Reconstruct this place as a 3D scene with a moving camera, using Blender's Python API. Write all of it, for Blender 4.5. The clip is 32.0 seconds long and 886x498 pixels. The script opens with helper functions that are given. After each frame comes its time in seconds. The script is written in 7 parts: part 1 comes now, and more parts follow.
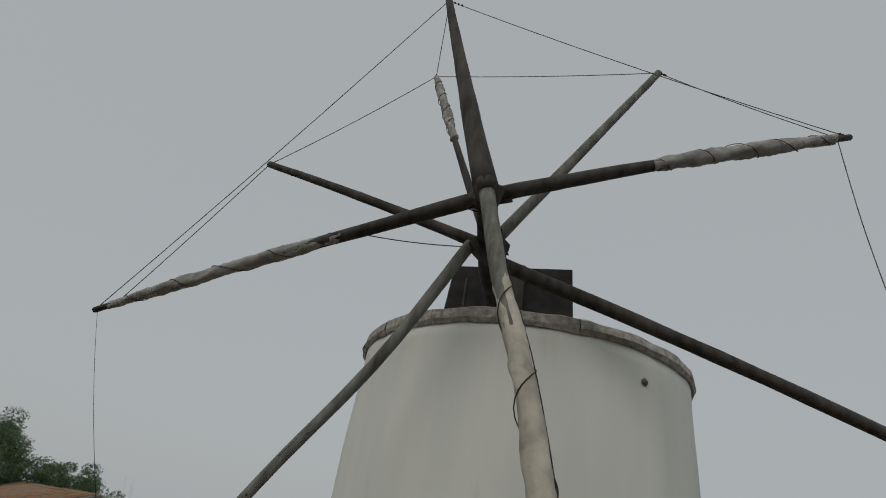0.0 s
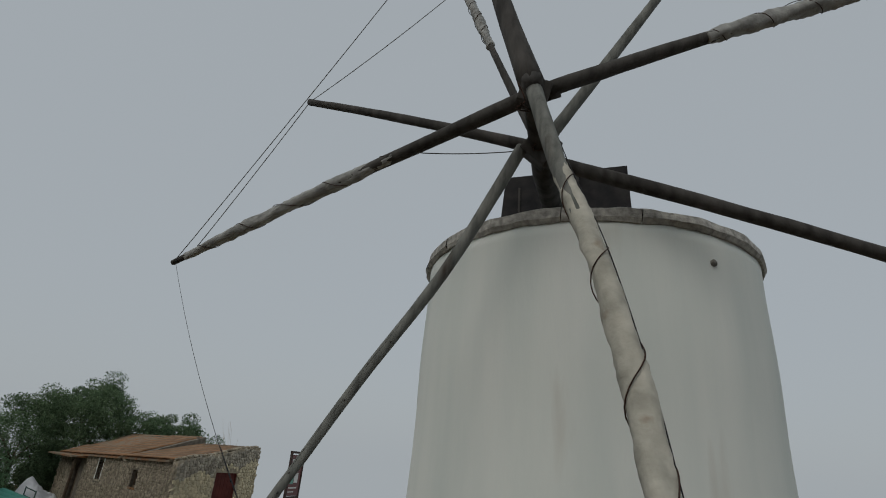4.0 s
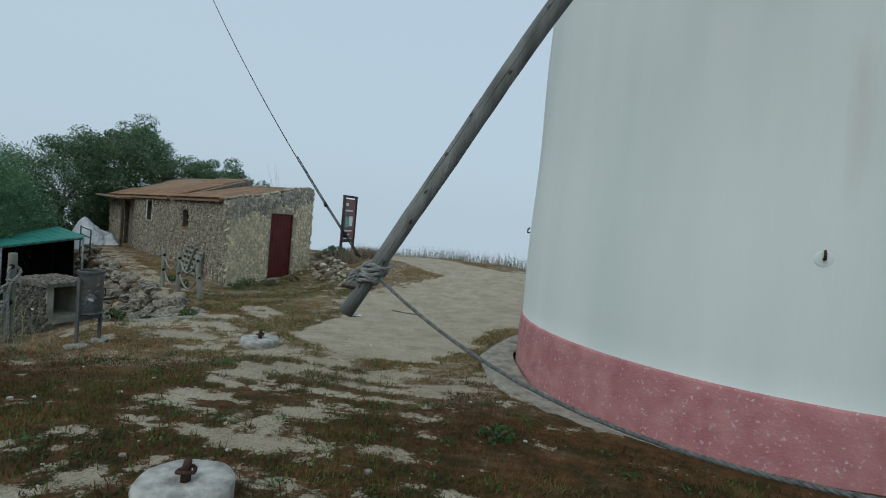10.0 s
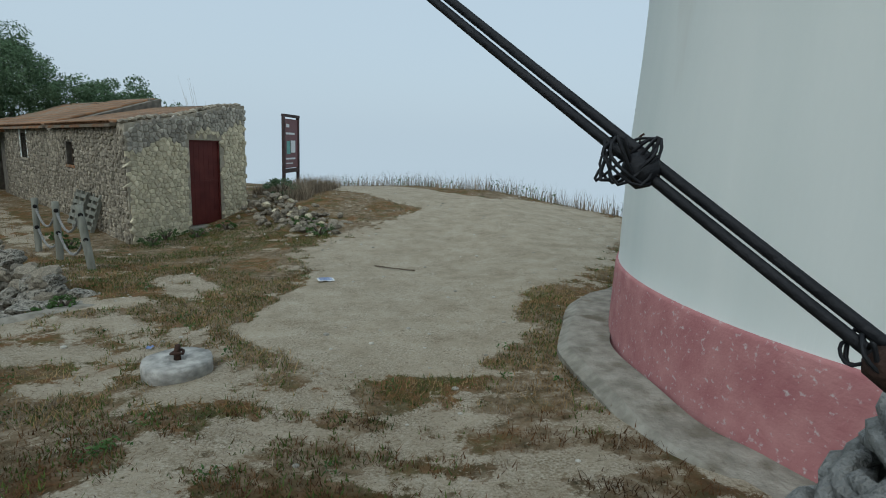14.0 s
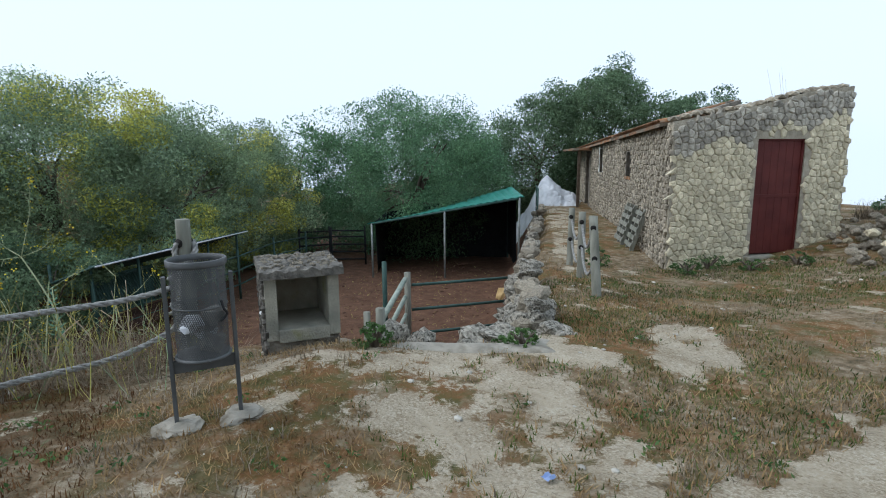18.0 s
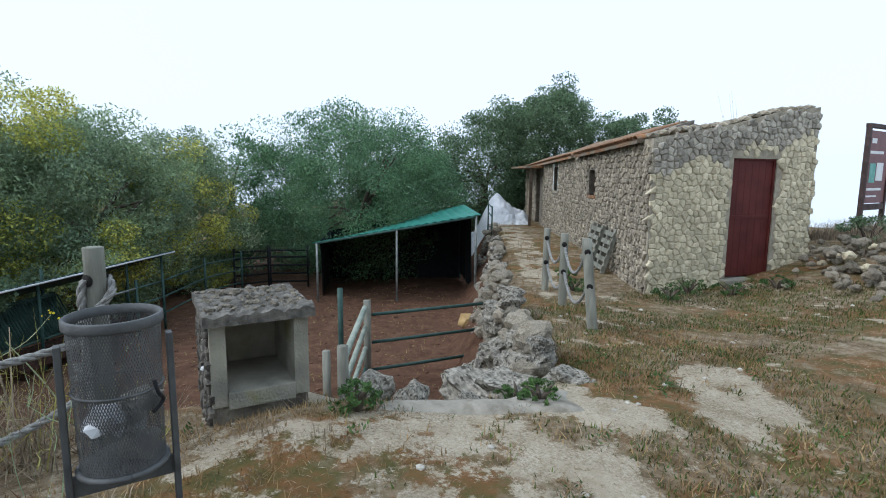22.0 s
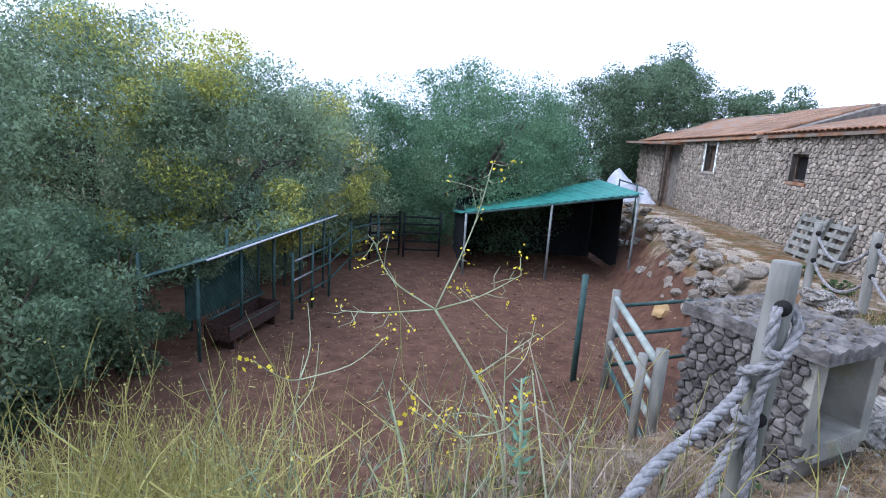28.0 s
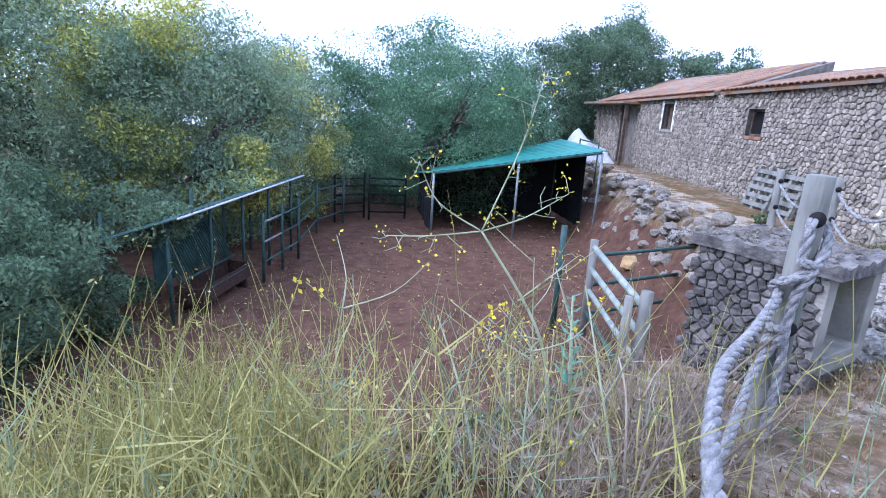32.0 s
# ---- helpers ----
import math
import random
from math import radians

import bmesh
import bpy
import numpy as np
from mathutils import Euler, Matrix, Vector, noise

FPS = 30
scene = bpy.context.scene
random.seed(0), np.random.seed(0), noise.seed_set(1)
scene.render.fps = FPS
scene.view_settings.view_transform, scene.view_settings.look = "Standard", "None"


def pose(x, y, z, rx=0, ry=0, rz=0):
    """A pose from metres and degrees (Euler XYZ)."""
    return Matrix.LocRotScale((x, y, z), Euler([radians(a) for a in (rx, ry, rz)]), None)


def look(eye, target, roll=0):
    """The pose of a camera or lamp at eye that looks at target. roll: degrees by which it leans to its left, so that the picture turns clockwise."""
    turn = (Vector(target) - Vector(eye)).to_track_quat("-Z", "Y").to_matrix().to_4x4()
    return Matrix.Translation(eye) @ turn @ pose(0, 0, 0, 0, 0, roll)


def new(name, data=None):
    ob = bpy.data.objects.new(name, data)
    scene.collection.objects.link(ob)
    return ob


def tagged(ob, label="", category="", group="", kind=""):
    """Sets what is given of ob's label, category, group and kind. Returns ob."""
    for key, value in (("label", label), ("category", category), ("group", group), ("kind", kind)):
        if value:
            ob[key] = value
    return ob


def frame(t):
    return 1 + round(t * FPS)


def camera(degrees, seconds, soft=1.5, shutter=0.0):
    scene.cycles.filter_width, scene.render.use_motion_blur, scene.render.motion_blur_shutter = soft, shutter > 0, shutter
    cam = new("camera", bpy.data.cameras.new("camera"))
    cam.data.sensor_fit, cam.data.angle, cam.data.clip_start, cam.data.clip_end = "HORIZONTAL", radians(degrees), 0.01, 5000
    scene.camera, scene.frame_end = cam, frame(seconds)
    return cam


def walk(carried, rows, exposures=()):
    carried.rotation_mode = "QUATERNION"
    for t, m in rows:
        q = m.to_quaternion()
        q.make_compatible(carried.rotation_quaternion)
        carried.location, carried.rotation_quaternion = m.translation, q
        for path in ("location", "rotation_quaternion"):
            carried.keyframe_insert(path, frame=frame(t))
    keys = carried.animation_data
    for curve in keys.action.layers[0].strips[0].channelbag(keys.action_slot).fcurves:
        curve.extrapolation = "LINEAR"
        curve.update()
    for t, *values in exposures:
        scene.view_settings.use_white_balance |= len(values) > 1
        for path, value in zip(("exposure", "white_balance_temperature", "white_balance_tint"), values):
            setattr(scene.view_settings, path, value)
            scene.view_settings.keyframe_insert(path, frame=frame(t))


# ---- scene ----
cam = camera(79.0, 32.0, soft=1.0)
PATH = [
    (0, (0.095, 0.003, 1.843), (0.048, 1.742, 2.830), 10.4),
    (0.5, (0.177, 0.024, 1.809), (0.168, 1.782, 2.764), 10.5),
    (1, (0.221, 0.053, 1.786), (0.226, 1.823, 2.717), 11.7),
    (1.5, (0.218, 0.085, 1.771), (0.196, 1.883, 2.645), 12.3),
    (2, (0.186, 0.102, 1.752), (0.148, 1.876, 2.674), 11.4),
    (2.5, (0.135, 0.107, 1.700), (0.096, 1.868, 2.646), 10.0),
    (4.5, (-0.146, 0.106, 1.297), (-0.407, 2.004, 1.872), 2.7),
    (5, (-0.201, 0.095, 1.219), (-0.565, 2.033, 1.553), 2.0),
    (5.5, (-0.209, 0.142, 1.191), (-0.627, 2.091, 1.361), 3.2),
    (6, (-0.202, 0.286, 1.186), (-0.706, 2.220, 1.267), 1.5),
    (6.5, (-0.253, 0.526, 1.161), (-0.658, 2.484, 1.215), 1.3),
    (7, (-0.318, 0.777, 1.134), (-0.808, 2.716, 1.098), 3.3),
    (7.5, (-0.494, 1.097, 1.095), (-0.857, 3.064, 1.148), 2.7),
    (8, (-0.759, 1.505, 1.078), (-1.061, 3.482, 1.044), 3.7),
    (8.5, (-1.039, 1.937, 1.063), (-1.371, 3.908, 1.144), 0.9),
    (9, (-1.325, 2.356, 1.046), (-1.610, 4.334, 1.125), 1.8),
    (9.5, (-1.593, 2.780, 1.047), (-1.853, 4.763, 1.029), 2.1),
    (10, (-1.814, 3.220, 1.040), (-2.028, 5.205, 0.927), 5.4),
    (10.5, (-2.020, 3.690, 1.013), (-2.184, 5.683, 1.027), 4.2),
    (11, (-2.247, 4.229, 0.977), (-2.420, 6.216, 0.835), 1.9),
    (11.5, (-2.448, 4.744, 0.946), (-2.580, 6.722, 0.685), 1.5),
    (12, (-2.625, 5.196, 0.926), (-2.643, 7.180, 0.678), 2.0),
    (12.5, (-2.782, 5.611, 0.921), (-2.794, 7.596, 0.676), 0.7),
    (13, (-2.894, 6.015, 0.909), (-2.890, 8.003, 0.692), 1.8),
    (13.5, (-2.98, 6.36, 0.93), (-2.821, 8.315, 0.539), 1.6),
    (14, (-3.13, 6.64, 0.86), (-3.112, 8.603, 0.477), 2.6),
    (14.5, (-3.40, 7.36, 0.765), (-3.706, 9.318, 0.501), -0.8),
    (16.5, (-3.981, 8.784, 0.532), (-5.209, 10.344, 0.296), 1.5),
    (17, (-4.069, 9.140, 0.479), (-5.536, 10.470, 0.197), 2.2),
    (17.5, (-4.076, 9.463, 0.448), (-5.657, 10.647, 0.127), 0.1),
    (18, (-4.041, 9.776, 0.434), (-5.701, 10.838, 0.094), -0.5),
    (18.5, (-4.014, 10.107, 0.433), (-5.713, 11.126, 0.152), 1.2),
    (19, (-4.021, 10.414, 0.429), (-5.679, 11.459, 0.028), 5.6),
    (19.5, (-4.036, 10.609, 0.420), (-5.713, 11.603, -0.025), 3.0),
    (20, (-4.069, 10.619, 0.418), (-5.826, 11.500, 0.045), 6.0),
    (20.5, (-4.184, 10.477, 0.427), (-5.922, 11.393, 0.053), 1.1),
    (21, (-4.416, 10.267, 0.432), (-6.209, 11.059, 0.028), 6.3),
    (21.5, (-4.755, 10.083, 0.419), (-6.409, 11.163, 0.107), -1.2),
    (22, (-5.173, 9.929, 0.390), (-6.697, 11.193, 0.111), 0.5),
    (22.5, (-5.584, 9.789, 0.361), (-6.946, 11.215, 0.030), -1.5),
    (23, (-5.920, 9.699, 0.346), (-7.259, 11.161, 0.080), 0.6),
    (23.5, (-6.260, 9.689, 0.376), (-7.534, 11.204, 0.089), 2.6),
    (24, (-6.494, 9.577, 0.376), (-7.803, 11.079, 0.196), 1.9),
    (24.5, (-6.742, 9.365, 0.317), (-8.216, 10.700, 0.091), 6.3),
    (25, (-7.030, 9.131, 0.315), (-8.587, 10.363, 0.078), 2.4),
    (25.5, (-7.070, 8.613, 0.434), (-8.714, 9.733, 0.231), 1.0),
    (26, (-7.162, 8.132, 0.535), (-8.765, 9.312, 0.341), -1.9),
    (26.5, (-7.393, 7.966, 0.524), (-9.001, 9.125, 0.253), 4.4),
    (28.5, (-8.169, 7.750, 0.316), (-9.665, 8.991, -0.157), 3.9),
    (29, (-8.324, 7.763, 0.252), (-9.663, 9.179, -0.199), 3.4),
    (29.5, (-8.354, 7.733, 0.172), (-9.670, 9.158, -0.321), 4.2),
    (30, (-8.323, 7.682, 0.136), (-9.711, 9.040, -0.343), 4.2),
    (30.5, (-8.300, 7.623, 0.131), (-9.697, 8.969, -0.356), 3.9),
    (31, (-8.281, 7.565, 0.133), (-9.684, 8.901, -0.362), 3.7),
    (31.5, (-8.265, 7.510, 0.135), (-9.675, 8.839, -0.363), 4.0),
    (32, (-8.250, 7.458, 0.136), (-9.663, 8.777, -0.377), 3.7),

]
walk(cam, [(t, look(eye, target, roll)) for t, eye, target, roll in PATH],
     exposures=[(0, -0.38, 6900, 12), (2.5, -0.38, 6900, 12), (4.5, -0.45, 6400, 9), (6, -0.14, 5900, 4), (9, 0.10, 5750, 3), (13, 0.16, 5750, 3), (16.5, 0.42, 6000, 7),
                (18, 0.94, 5750, 10), (19, 0.93, 5600, 10), (20, 1.12, 5400, 12), (21.5, 1.06, 5650, 11), (23, 1.03, 5800, 10), (26, 0.95, 6000, 13), (29, 1.88, 4900, 29), (32, 1.92, 4850, 30)])

# ---- world and sun: thick fog under a bright overcast sky ----
world = bpy.data.worlds.new("fog_sky")
scene.world = world
world.use_nodes = True
wn = world.node_tree
wn.nodes.clear()
sky = wn.nodes.new("ShaderNodeTexSky")
sky.sky_type, sky.sun_disc = "NISHITA", False
sky.sun_elevation, sky.sun_rotation = radians(42), radians(200)
sky.dust_density, sky.air_density = 5.0, 1.2
skyb = wn.nodes.new("ShaderNodeBackground")
skyb.inputs[1].default_value = 0.06
fogb = wn.nodes.new("ShaderNodeBackground")
fogb.inputs[0].default_value = (0.70, 0.775, 0.83, 1)
fogb.inputs[1].default_value = 0.82
wadd = wn.nodes.new("ShaderNodeMixShader")
wadd.inputs[0].default_value = 0.8
wout = wn.nodes.new("ShaderNodeOutputWorld")
wn.links.new(sky.outputs[0], skyb.inputs[0])
wn.links.new(skyb.outputs[0], wadd.inputs[1])
wn.links.new(fogb.outputs[0], wadd.inputs[2])
wn.links.new(wadd.outputs[0], wout.inputs[0])
sun = new("sun", bpy.data.lights.new("sun", "SUN"))
sun.data.energy, sun.data.angle, sun.data.color = 0.9, radians(40), (1.0, 0.96, 0.9)
sun.matrix_world = look((0, 0, 30), (14, 26, 0))

rng = random.Random(7)
nrg = np.random.default_rng(7)

# ---- materials ----
def mat(name, c1, c2, scale=6.0, rough=0.85, bump=0.3, bscale=40.0, detail=6.0, metal=0.0, c3=None, scale3=1.2, mix3=0.5,
        stretch=(1, 1, 1), rand=0.0, trans=0.0):
    m = bpy.data.materials.new(name)
    m.use_nodes = True
    nt = m.node_tree
    bs = nt.nodes["Principled BSDF"]
    tc = nt.nodes.new("ShaderNodeTexCoord")
    mp = nt.nodes.new("ShaderNodeMapping")
    mp.inputs["Scale"].default_value = stretch
    nt.links.new(tc.outputs["Object"], mp.inputs[0])
    n1 = nt.nodes.new("ShaderNodeTexNoise")
    n1.inputs["Scale"].default_value, n1.inputs["Detail"].default_value = scale, detail
    nt.links.new(mp.outputs[0], n1.inputs["Vector"])
    r1 = nt.nodes.new("ShaderNodeValToRGB")
    r1.color_ramp.elements[0].position, r1.color_ramp.elements[1].position = 0.32, 0.68
    r1.color_ramp.elements[0].color, r1.color_ramp.elements[1].color = (*c1, 1), (*c2, 1)
    nt.links.new(n1.outputs[0], r1.inputs[0])
    col = r1.outputs[0]
    if c3:
        n2 = nt.nodes.new("ShaderNodeTexNoise")
        n2.inputs["Scale"].default_value, n2.inputs["Detail"].default_value = scale3, 8
        nt.links.new(mp.outputs[0], n2.inputs["Vector"])
        r2 = nt.nodes.new("ShaderNodeValToRGB")
        r2.color_ramp.elements[0].position, r2.color_ramp.elements[1].position = mix3, mix3 + 0.12
        nt.links.new(n2.outputs[0], r2.inputs[0])
        mx = nt.nodes.new("ShaderNodeMixRGB")
        mx.inputs[2].default_value = (*c3, 1)
        nt.links.new(r2.outputs[0], mx.inputs[0])
        nt.links.new(col, mx.inputs[1])
        col = mx.outputs[0]
    if rand:
        oi = nt.nodes.new("ShaderNodeObjectInfo")
        ge = nt.nodes.new("ShaderNodeNewGeometry")
        ad = nt.nodes.new("ShaderNodeMath")
        ad.operation = "ADD"
        nt.links.new(oi.outputs["Random"], ad.inputs[0])
        nt.links.new(ge.outputs["Random Per Island"], ad.inputs[1])
        fr = nt.nodes.new("ShaderNodeMath")
        fr.operation = "FRACT"
        nt.links.new(ad.outputs[0], fr.inputs[0])
        mr = nt.nodes.new("ShaderNodeMapRange")
        mr.inputs[3].default_value, mr.inputs[4].default_value = 1 - rand, 1 + rand
        nt.links.new(fr.outputs[0], mr.inputs[0])
        hs = nt.nodes.new("ShaderNodeHueSaturation")
        nt.links.new(mr.outputs[0], hs.inputs["Value"])
        nt.links.new(col, hs.inputs["Color"])
        col = hs.outputs[0]
    nt.links.new(col, bs.inputs["Base Color"])
    bs.inputs["Roughness"].default_value, bs.inputs["Metallic"].default_value = rough, metal
    bs.inputs["Specular IOR Level"].default_value = 0.25
    if bump:
        n3 = nt.nodes.new("ShaderNodeTexNoise")
        n3.inputs["Scale"].default_value, n3.inputs["Detail"].default_value = bscale, 8
        nt.links.new(mp.outputs[0], n3.inputs["Vector"])
        bp = nt.nodes.new("ShaderNodeBump")
        bp.inputs["Strength"].default_value, bp.inputs["Distance"].default_value = bump, 0.02
        nt.links.new(n3.outputs[0], bp.inputs["Height"])
        nt.links.new(bp.outputs[0], bs.inputs["Normal"])
    if trans:
        tr = nt.nodes.new("ShaderNodeBsdfTranslucent")
        nt.links.new(col, tr.inputs[0])
        ms = nt.nodes.new("ShaderNodeMixShader")
        ms.inputs[0].default_value = trans
        out = nt.nodes["Material Output"]
        nt.links.new(bs.outputs[0], ms.inputs[1])
        nt.links.new(tr.outputs[0], ms.inputs[2])
        nt.links.new(ms.outputs[0], out.inputs[0])
    return m


M_plaster = mat("lime_plaster", (0.64, 0.685, 0.645), (0.735, 0.76, 0.715), 1.3, 0.9, 0.15, 25, c3=(0.56, 0.55, 0.49), scale3=0.9, mix3=0.62, stretch=(1, 1, 0.16))
M_red = mat("faded_red_paint", (0.37, 0.15, 0.155), (0.48, 0.235, 0.225), 5, 0.85, 0.35, 45, c3=(0.54, 0.45, 0.435), scale3=26, mix3=0.60, detail=12)
M_coping = mat("weathered_coping", (0.22, 0.215, 0.195), (0.50, 0.485, 0.44), 9, 0.95, 0.8, 30)
M_cap = mat("black_roof_felt", (0.012, 0.012, 0.014), (0.035, 0.033, 0.032), 3, 0.8, 0.3, 20)
M_spar = mat("tarred_wood", (0.035, 0.033, 0.03), (0.09, 0.085, 0.078), 5, 0.85, 0.5, 30, stretch=(1, 1, 0.2))
M_grey = mat("grey_weathered_wood", (0.105, 0.11, 0.10), (0.21, 0.215, 0.195), 9, 0.9, 0.5, 40, c3=(0.06, 0.05, 0.04), scale3=2.2, mix3=0.62, stretch=(1, 1, 0.22))
M_post = mat("post_wood", (0.13, 0.13, 0.105), (0.26, 0.26, 0.215), 9, 0.9, 0.5, 40, c3=(0.10, 0.11, 0.08), scale3=3, mix3=0.6, stretch=(1, 1, 0.2))
M_sail = mat("old_sailcloth", (0.33, 0.32, 0.27), (0.54, 0.52, 0.445), 4, 0.95, 1.0, 9, c3=(0.25, 0.19, 0.13), scale3=2.5, mix3=0.64)
M_sail_g = mat("grey_sailcloth", (0.24, 0.245, 0.235), (0.42, 0.425, 0.405), 5, 0.95, 0.6, 18, c3=(0.16, 0.155, 0.14), scale3=3, mix3=0.63)
M_plinth = mat("dusty_concrete_footing", (0.19, 0.175, 0.14), (0.34, 0.315, 0.26), 7, 0.95, 0.9, 30, c3=(0.14, 0.12, 0.085), scale3=2.5, mix3=0.56)
M_rope = mat("grey_hemp_rope", (0.20, 0.198, 0.185), (0.37, 0.365, 0.34), 30, 0.95, 0.8, 160)
M_dkrope = mat("dark_wet_rope", (0.10, 0.10, 0.095), (0.22, 0.22, 0.205), 30, 0.95, 0.8, 160)
M_cable = mat("black_cable", (0.008, 0.009, 0.011), (0.018, 0.018, 0.02), 20, 0.6, 0.3, 60)
M_rust = mat("rusty_iron", (0.028, 0.017, 0.013), (0.07, 0.037, 0.026), 20, 0.85, 0.5, 70)
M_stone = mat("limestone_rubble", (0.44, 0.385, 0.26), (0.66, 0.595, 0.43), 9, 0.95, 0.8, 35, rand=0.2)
M_stone_d = mat("dark_rubble", (0.17, 0.15, 0.115), (0.38, 0.335, 0.255), 9, 0.95, 0.9, 30, rand=0.28)
M_slab = mat("worn_pale_slab", (0.28, 0.26, 0.21), (0.50, 0.47, 0.40), 9, 0.95, 0.9, 24)
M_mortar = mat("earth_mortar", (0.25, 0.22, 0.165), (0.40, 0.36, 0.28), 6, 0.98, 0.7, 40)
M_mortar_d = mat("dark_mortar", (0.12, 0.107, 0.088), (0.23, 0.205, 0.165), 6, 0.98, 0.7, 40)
M_rock = mat("white_limestone_rock", (0.15, 0.14, 0.115), (0.46, 0.43, 0.36), 7, 0.95, 1.0, 22, c3=(0.07, 0.065, 0.05), scale3=5, mix3=0.52)
M_tile = mat("lichened_clay_tile", (0.17, 0.085, 0.042), (0.33, 0.17, 0.08), 5, 0.95, 0.6, 40, c3=(0.20, 0.165, 0.12), scale3=2.5, mix3=0.42, rand=0.3)
M_door = mat("oxblood_door_paint", (0.075, 0.014, 0.012), (0.115, 0.025, 0.02), 3, 0.65, 0.2, 50)
# near-black colour that stands in for shade inside rooms and holes
M_painted_shade = mat("painted_shade", (0.01, 0.01, 0.01), (0.02, 0.018, 0.016), 3, 0.95, 0.1)
M_oldwood = mat("old_brown_wood", (0.07, 0.05, 0.035), (0.16, 0.125, 0.09), 7, 0.9, 0.5, 40)
M_conc = mat("mossy_concrete", (0.20, 0.195, 0.16), (0.36, 0.34, 0.27), 4, 0.95, 0.6, 50, c3=(0.19, 0.19, 0.075), scale3=2.2, mix3=0.56)
M_conc_d = mat("pitted_dark_concrete", (0.09, 0.085, 0.075), (0.26, 0.245, 0.21), 9, 0.98, 1.0, 26)
M_pit = mat("pitted_dark_stone", (0.05, 0.047, 0.041), (0.17, 0.158, 0.135), 12, 0.98, 1.0, 30, rand=0.3)
M_green = mat("green_metal_sheet", (0.015, 0.12, 0.095), (0.04, 0.22, 0.17), 3, 0.5, 0.15, 30)
M_dkgreen = mat("dark_green_steel", (0.02, 0.05, 0.042), (0.05, 0.095, 0.08), 6, 0.6, 0.3, 40)
M_pipe = mat("galvanised_pipe", (0.15, 0.17, 0.16), (0.30, 0.32, 0.30), 8, 0.55, 0.2, 40, metal=0.3)
M_gaterail = mat("mossy_pale_rail", (0.19, 0.23, 0.19), (0.34, 0.37, 0.31), 6, 0.9, 0.4, 40)
M_net = mat("black_shade_net", (0.006, 0.008, 0.009), (0.014, 0.016, 0.017), 5, 0.95, 0.3)
M_tarp = mat("white_tarpaulin", (0.48, 0.50, 0.52), (0.66, 0.67, 0.68), 2, 0.6, 0.5, 6)
M_binsteel = mat("grey_painted_steel", (0.065, 0.068, 0.068), (0.11, 0.113, 0.112), 8, 0.6, 0.2, 60)
M_signwood = mat("brown_sign_wood", (0.045, 0.03, 0.028), (0.085, 0.06, 0.055), 6, 0.8, 0.3, 40)
M_signpanel = mat("maroon_panel", (0.13, 0.05, 0.05), (0.17, 0.07, 0.07), 5, 0.5, 0.0)
M_white = mat("white_print", (0.62, 0.63, 0.62), (0.72, 0.73, 0.72), 5, 0.6, 0.0)
M_teal = mat("green_map_print", (0.10, 0.30, 0.25), (0.2, 0.42, 0.36), 9, 0.6, 0.0)
M_blue = mat("blue_print", (0.15, 0.22, 0.42), (0.25, 0.32, 0.5), 9, 0.6, 0.0)
M_bark = mat("tree_bark", (0.05, 0.04, 0.03), (0.13, 0.105, 0.08), 8, 0.95, 0.7, 30, stretch=(1, 1, 0.3))
# dark, mid and grey-green leaves are lifted in colour to imitate fog haze
M_leaf_d = mat("hazed_dark_leaf", (0.085, 0.14, 0.075), (0.16, 0.23, 0.125), 0.8, 0.6, 0.0, rand=0.45, trans=0.45)
M_leaf_m = mat("hazed_mid_leaf", (0.09, 0.175, 0.095), (0.175, 0.295, 0.15), 0.8, 0.6, 0.0, rand=0.4, trans=0.4)
M_weed = mat("fresh_weed_leaf", (0.045, 0.095, 0.028), (0.11, 0.19, 0.058), 3, 0.6, 0.0, rand=0.35, trans=0.35)
M_leaf_g = mat("hazed_grey_green_leaf", (0.165, 0.235, 0.15), (0.32, 0.41, 0.22), 0.8, 0.6, 0.0, rand=0.4, trans=0.4)
M_leaf_y = mat("yellow_leaf", (0.33, 0.36, 0.07), (0.60, 0.58, 0.15), 0.8, 0.6, 0.0, rand=0.4, trans=0.3)
M_grass_d = mat("dry_grass", (0.16, 0.095, 0.038), (0.33, 0.235, 0.115), 1.2, 0.9, 0.0, rand=0.4, trans=0.2)
# brown turf taken darker in colour to stand in for lens vignetting
M_dim_turf = mat("dimmed_brown_turf", (0.045, 0.024, 0.010), (0.14, 0.070, 0.027), 1.2, 0.9, 0.0, rand=0.4, trans=0.2)
M_grass_g = mat("green_grass", (0.04, 0.066, 0.014), (0.10, 0.135, 0.032), 1.2, 0.9, 0.0, rand=0.4, trans=0.2)
M_straw = mat("tall_yellow_grass", (0.24, 0.225, 0.06), (0.43, 0.395, 0.14), 1.2, 0.9, 0.0, rand=0.4, trans=0.25)
M_scrub = mat("grey_dry_scrub", (0.15, 0.12, 0.085), (0.33, 0.27, 0.19), 1.2, 0.9, 0.0, rand=0.4, trans=0.1)
M_flower = mat("yellow_flower", (0.55, 0.45, 0.02), (0.75, 0.62, 0.05), 3, 0.8, 0.0, trans=0.2)
M_stem = mat("pale_green_stem", (0.22, 0.26, 0.13), (0.40, 0.42, 0.26), 8, 0.8, 0.2)
M_pebble = mat("pale_pebble", (0.26, 0.245, 0.205), (0.46, 0.44, 0.385), 8, 0.95, 0.4, rand=0.3)


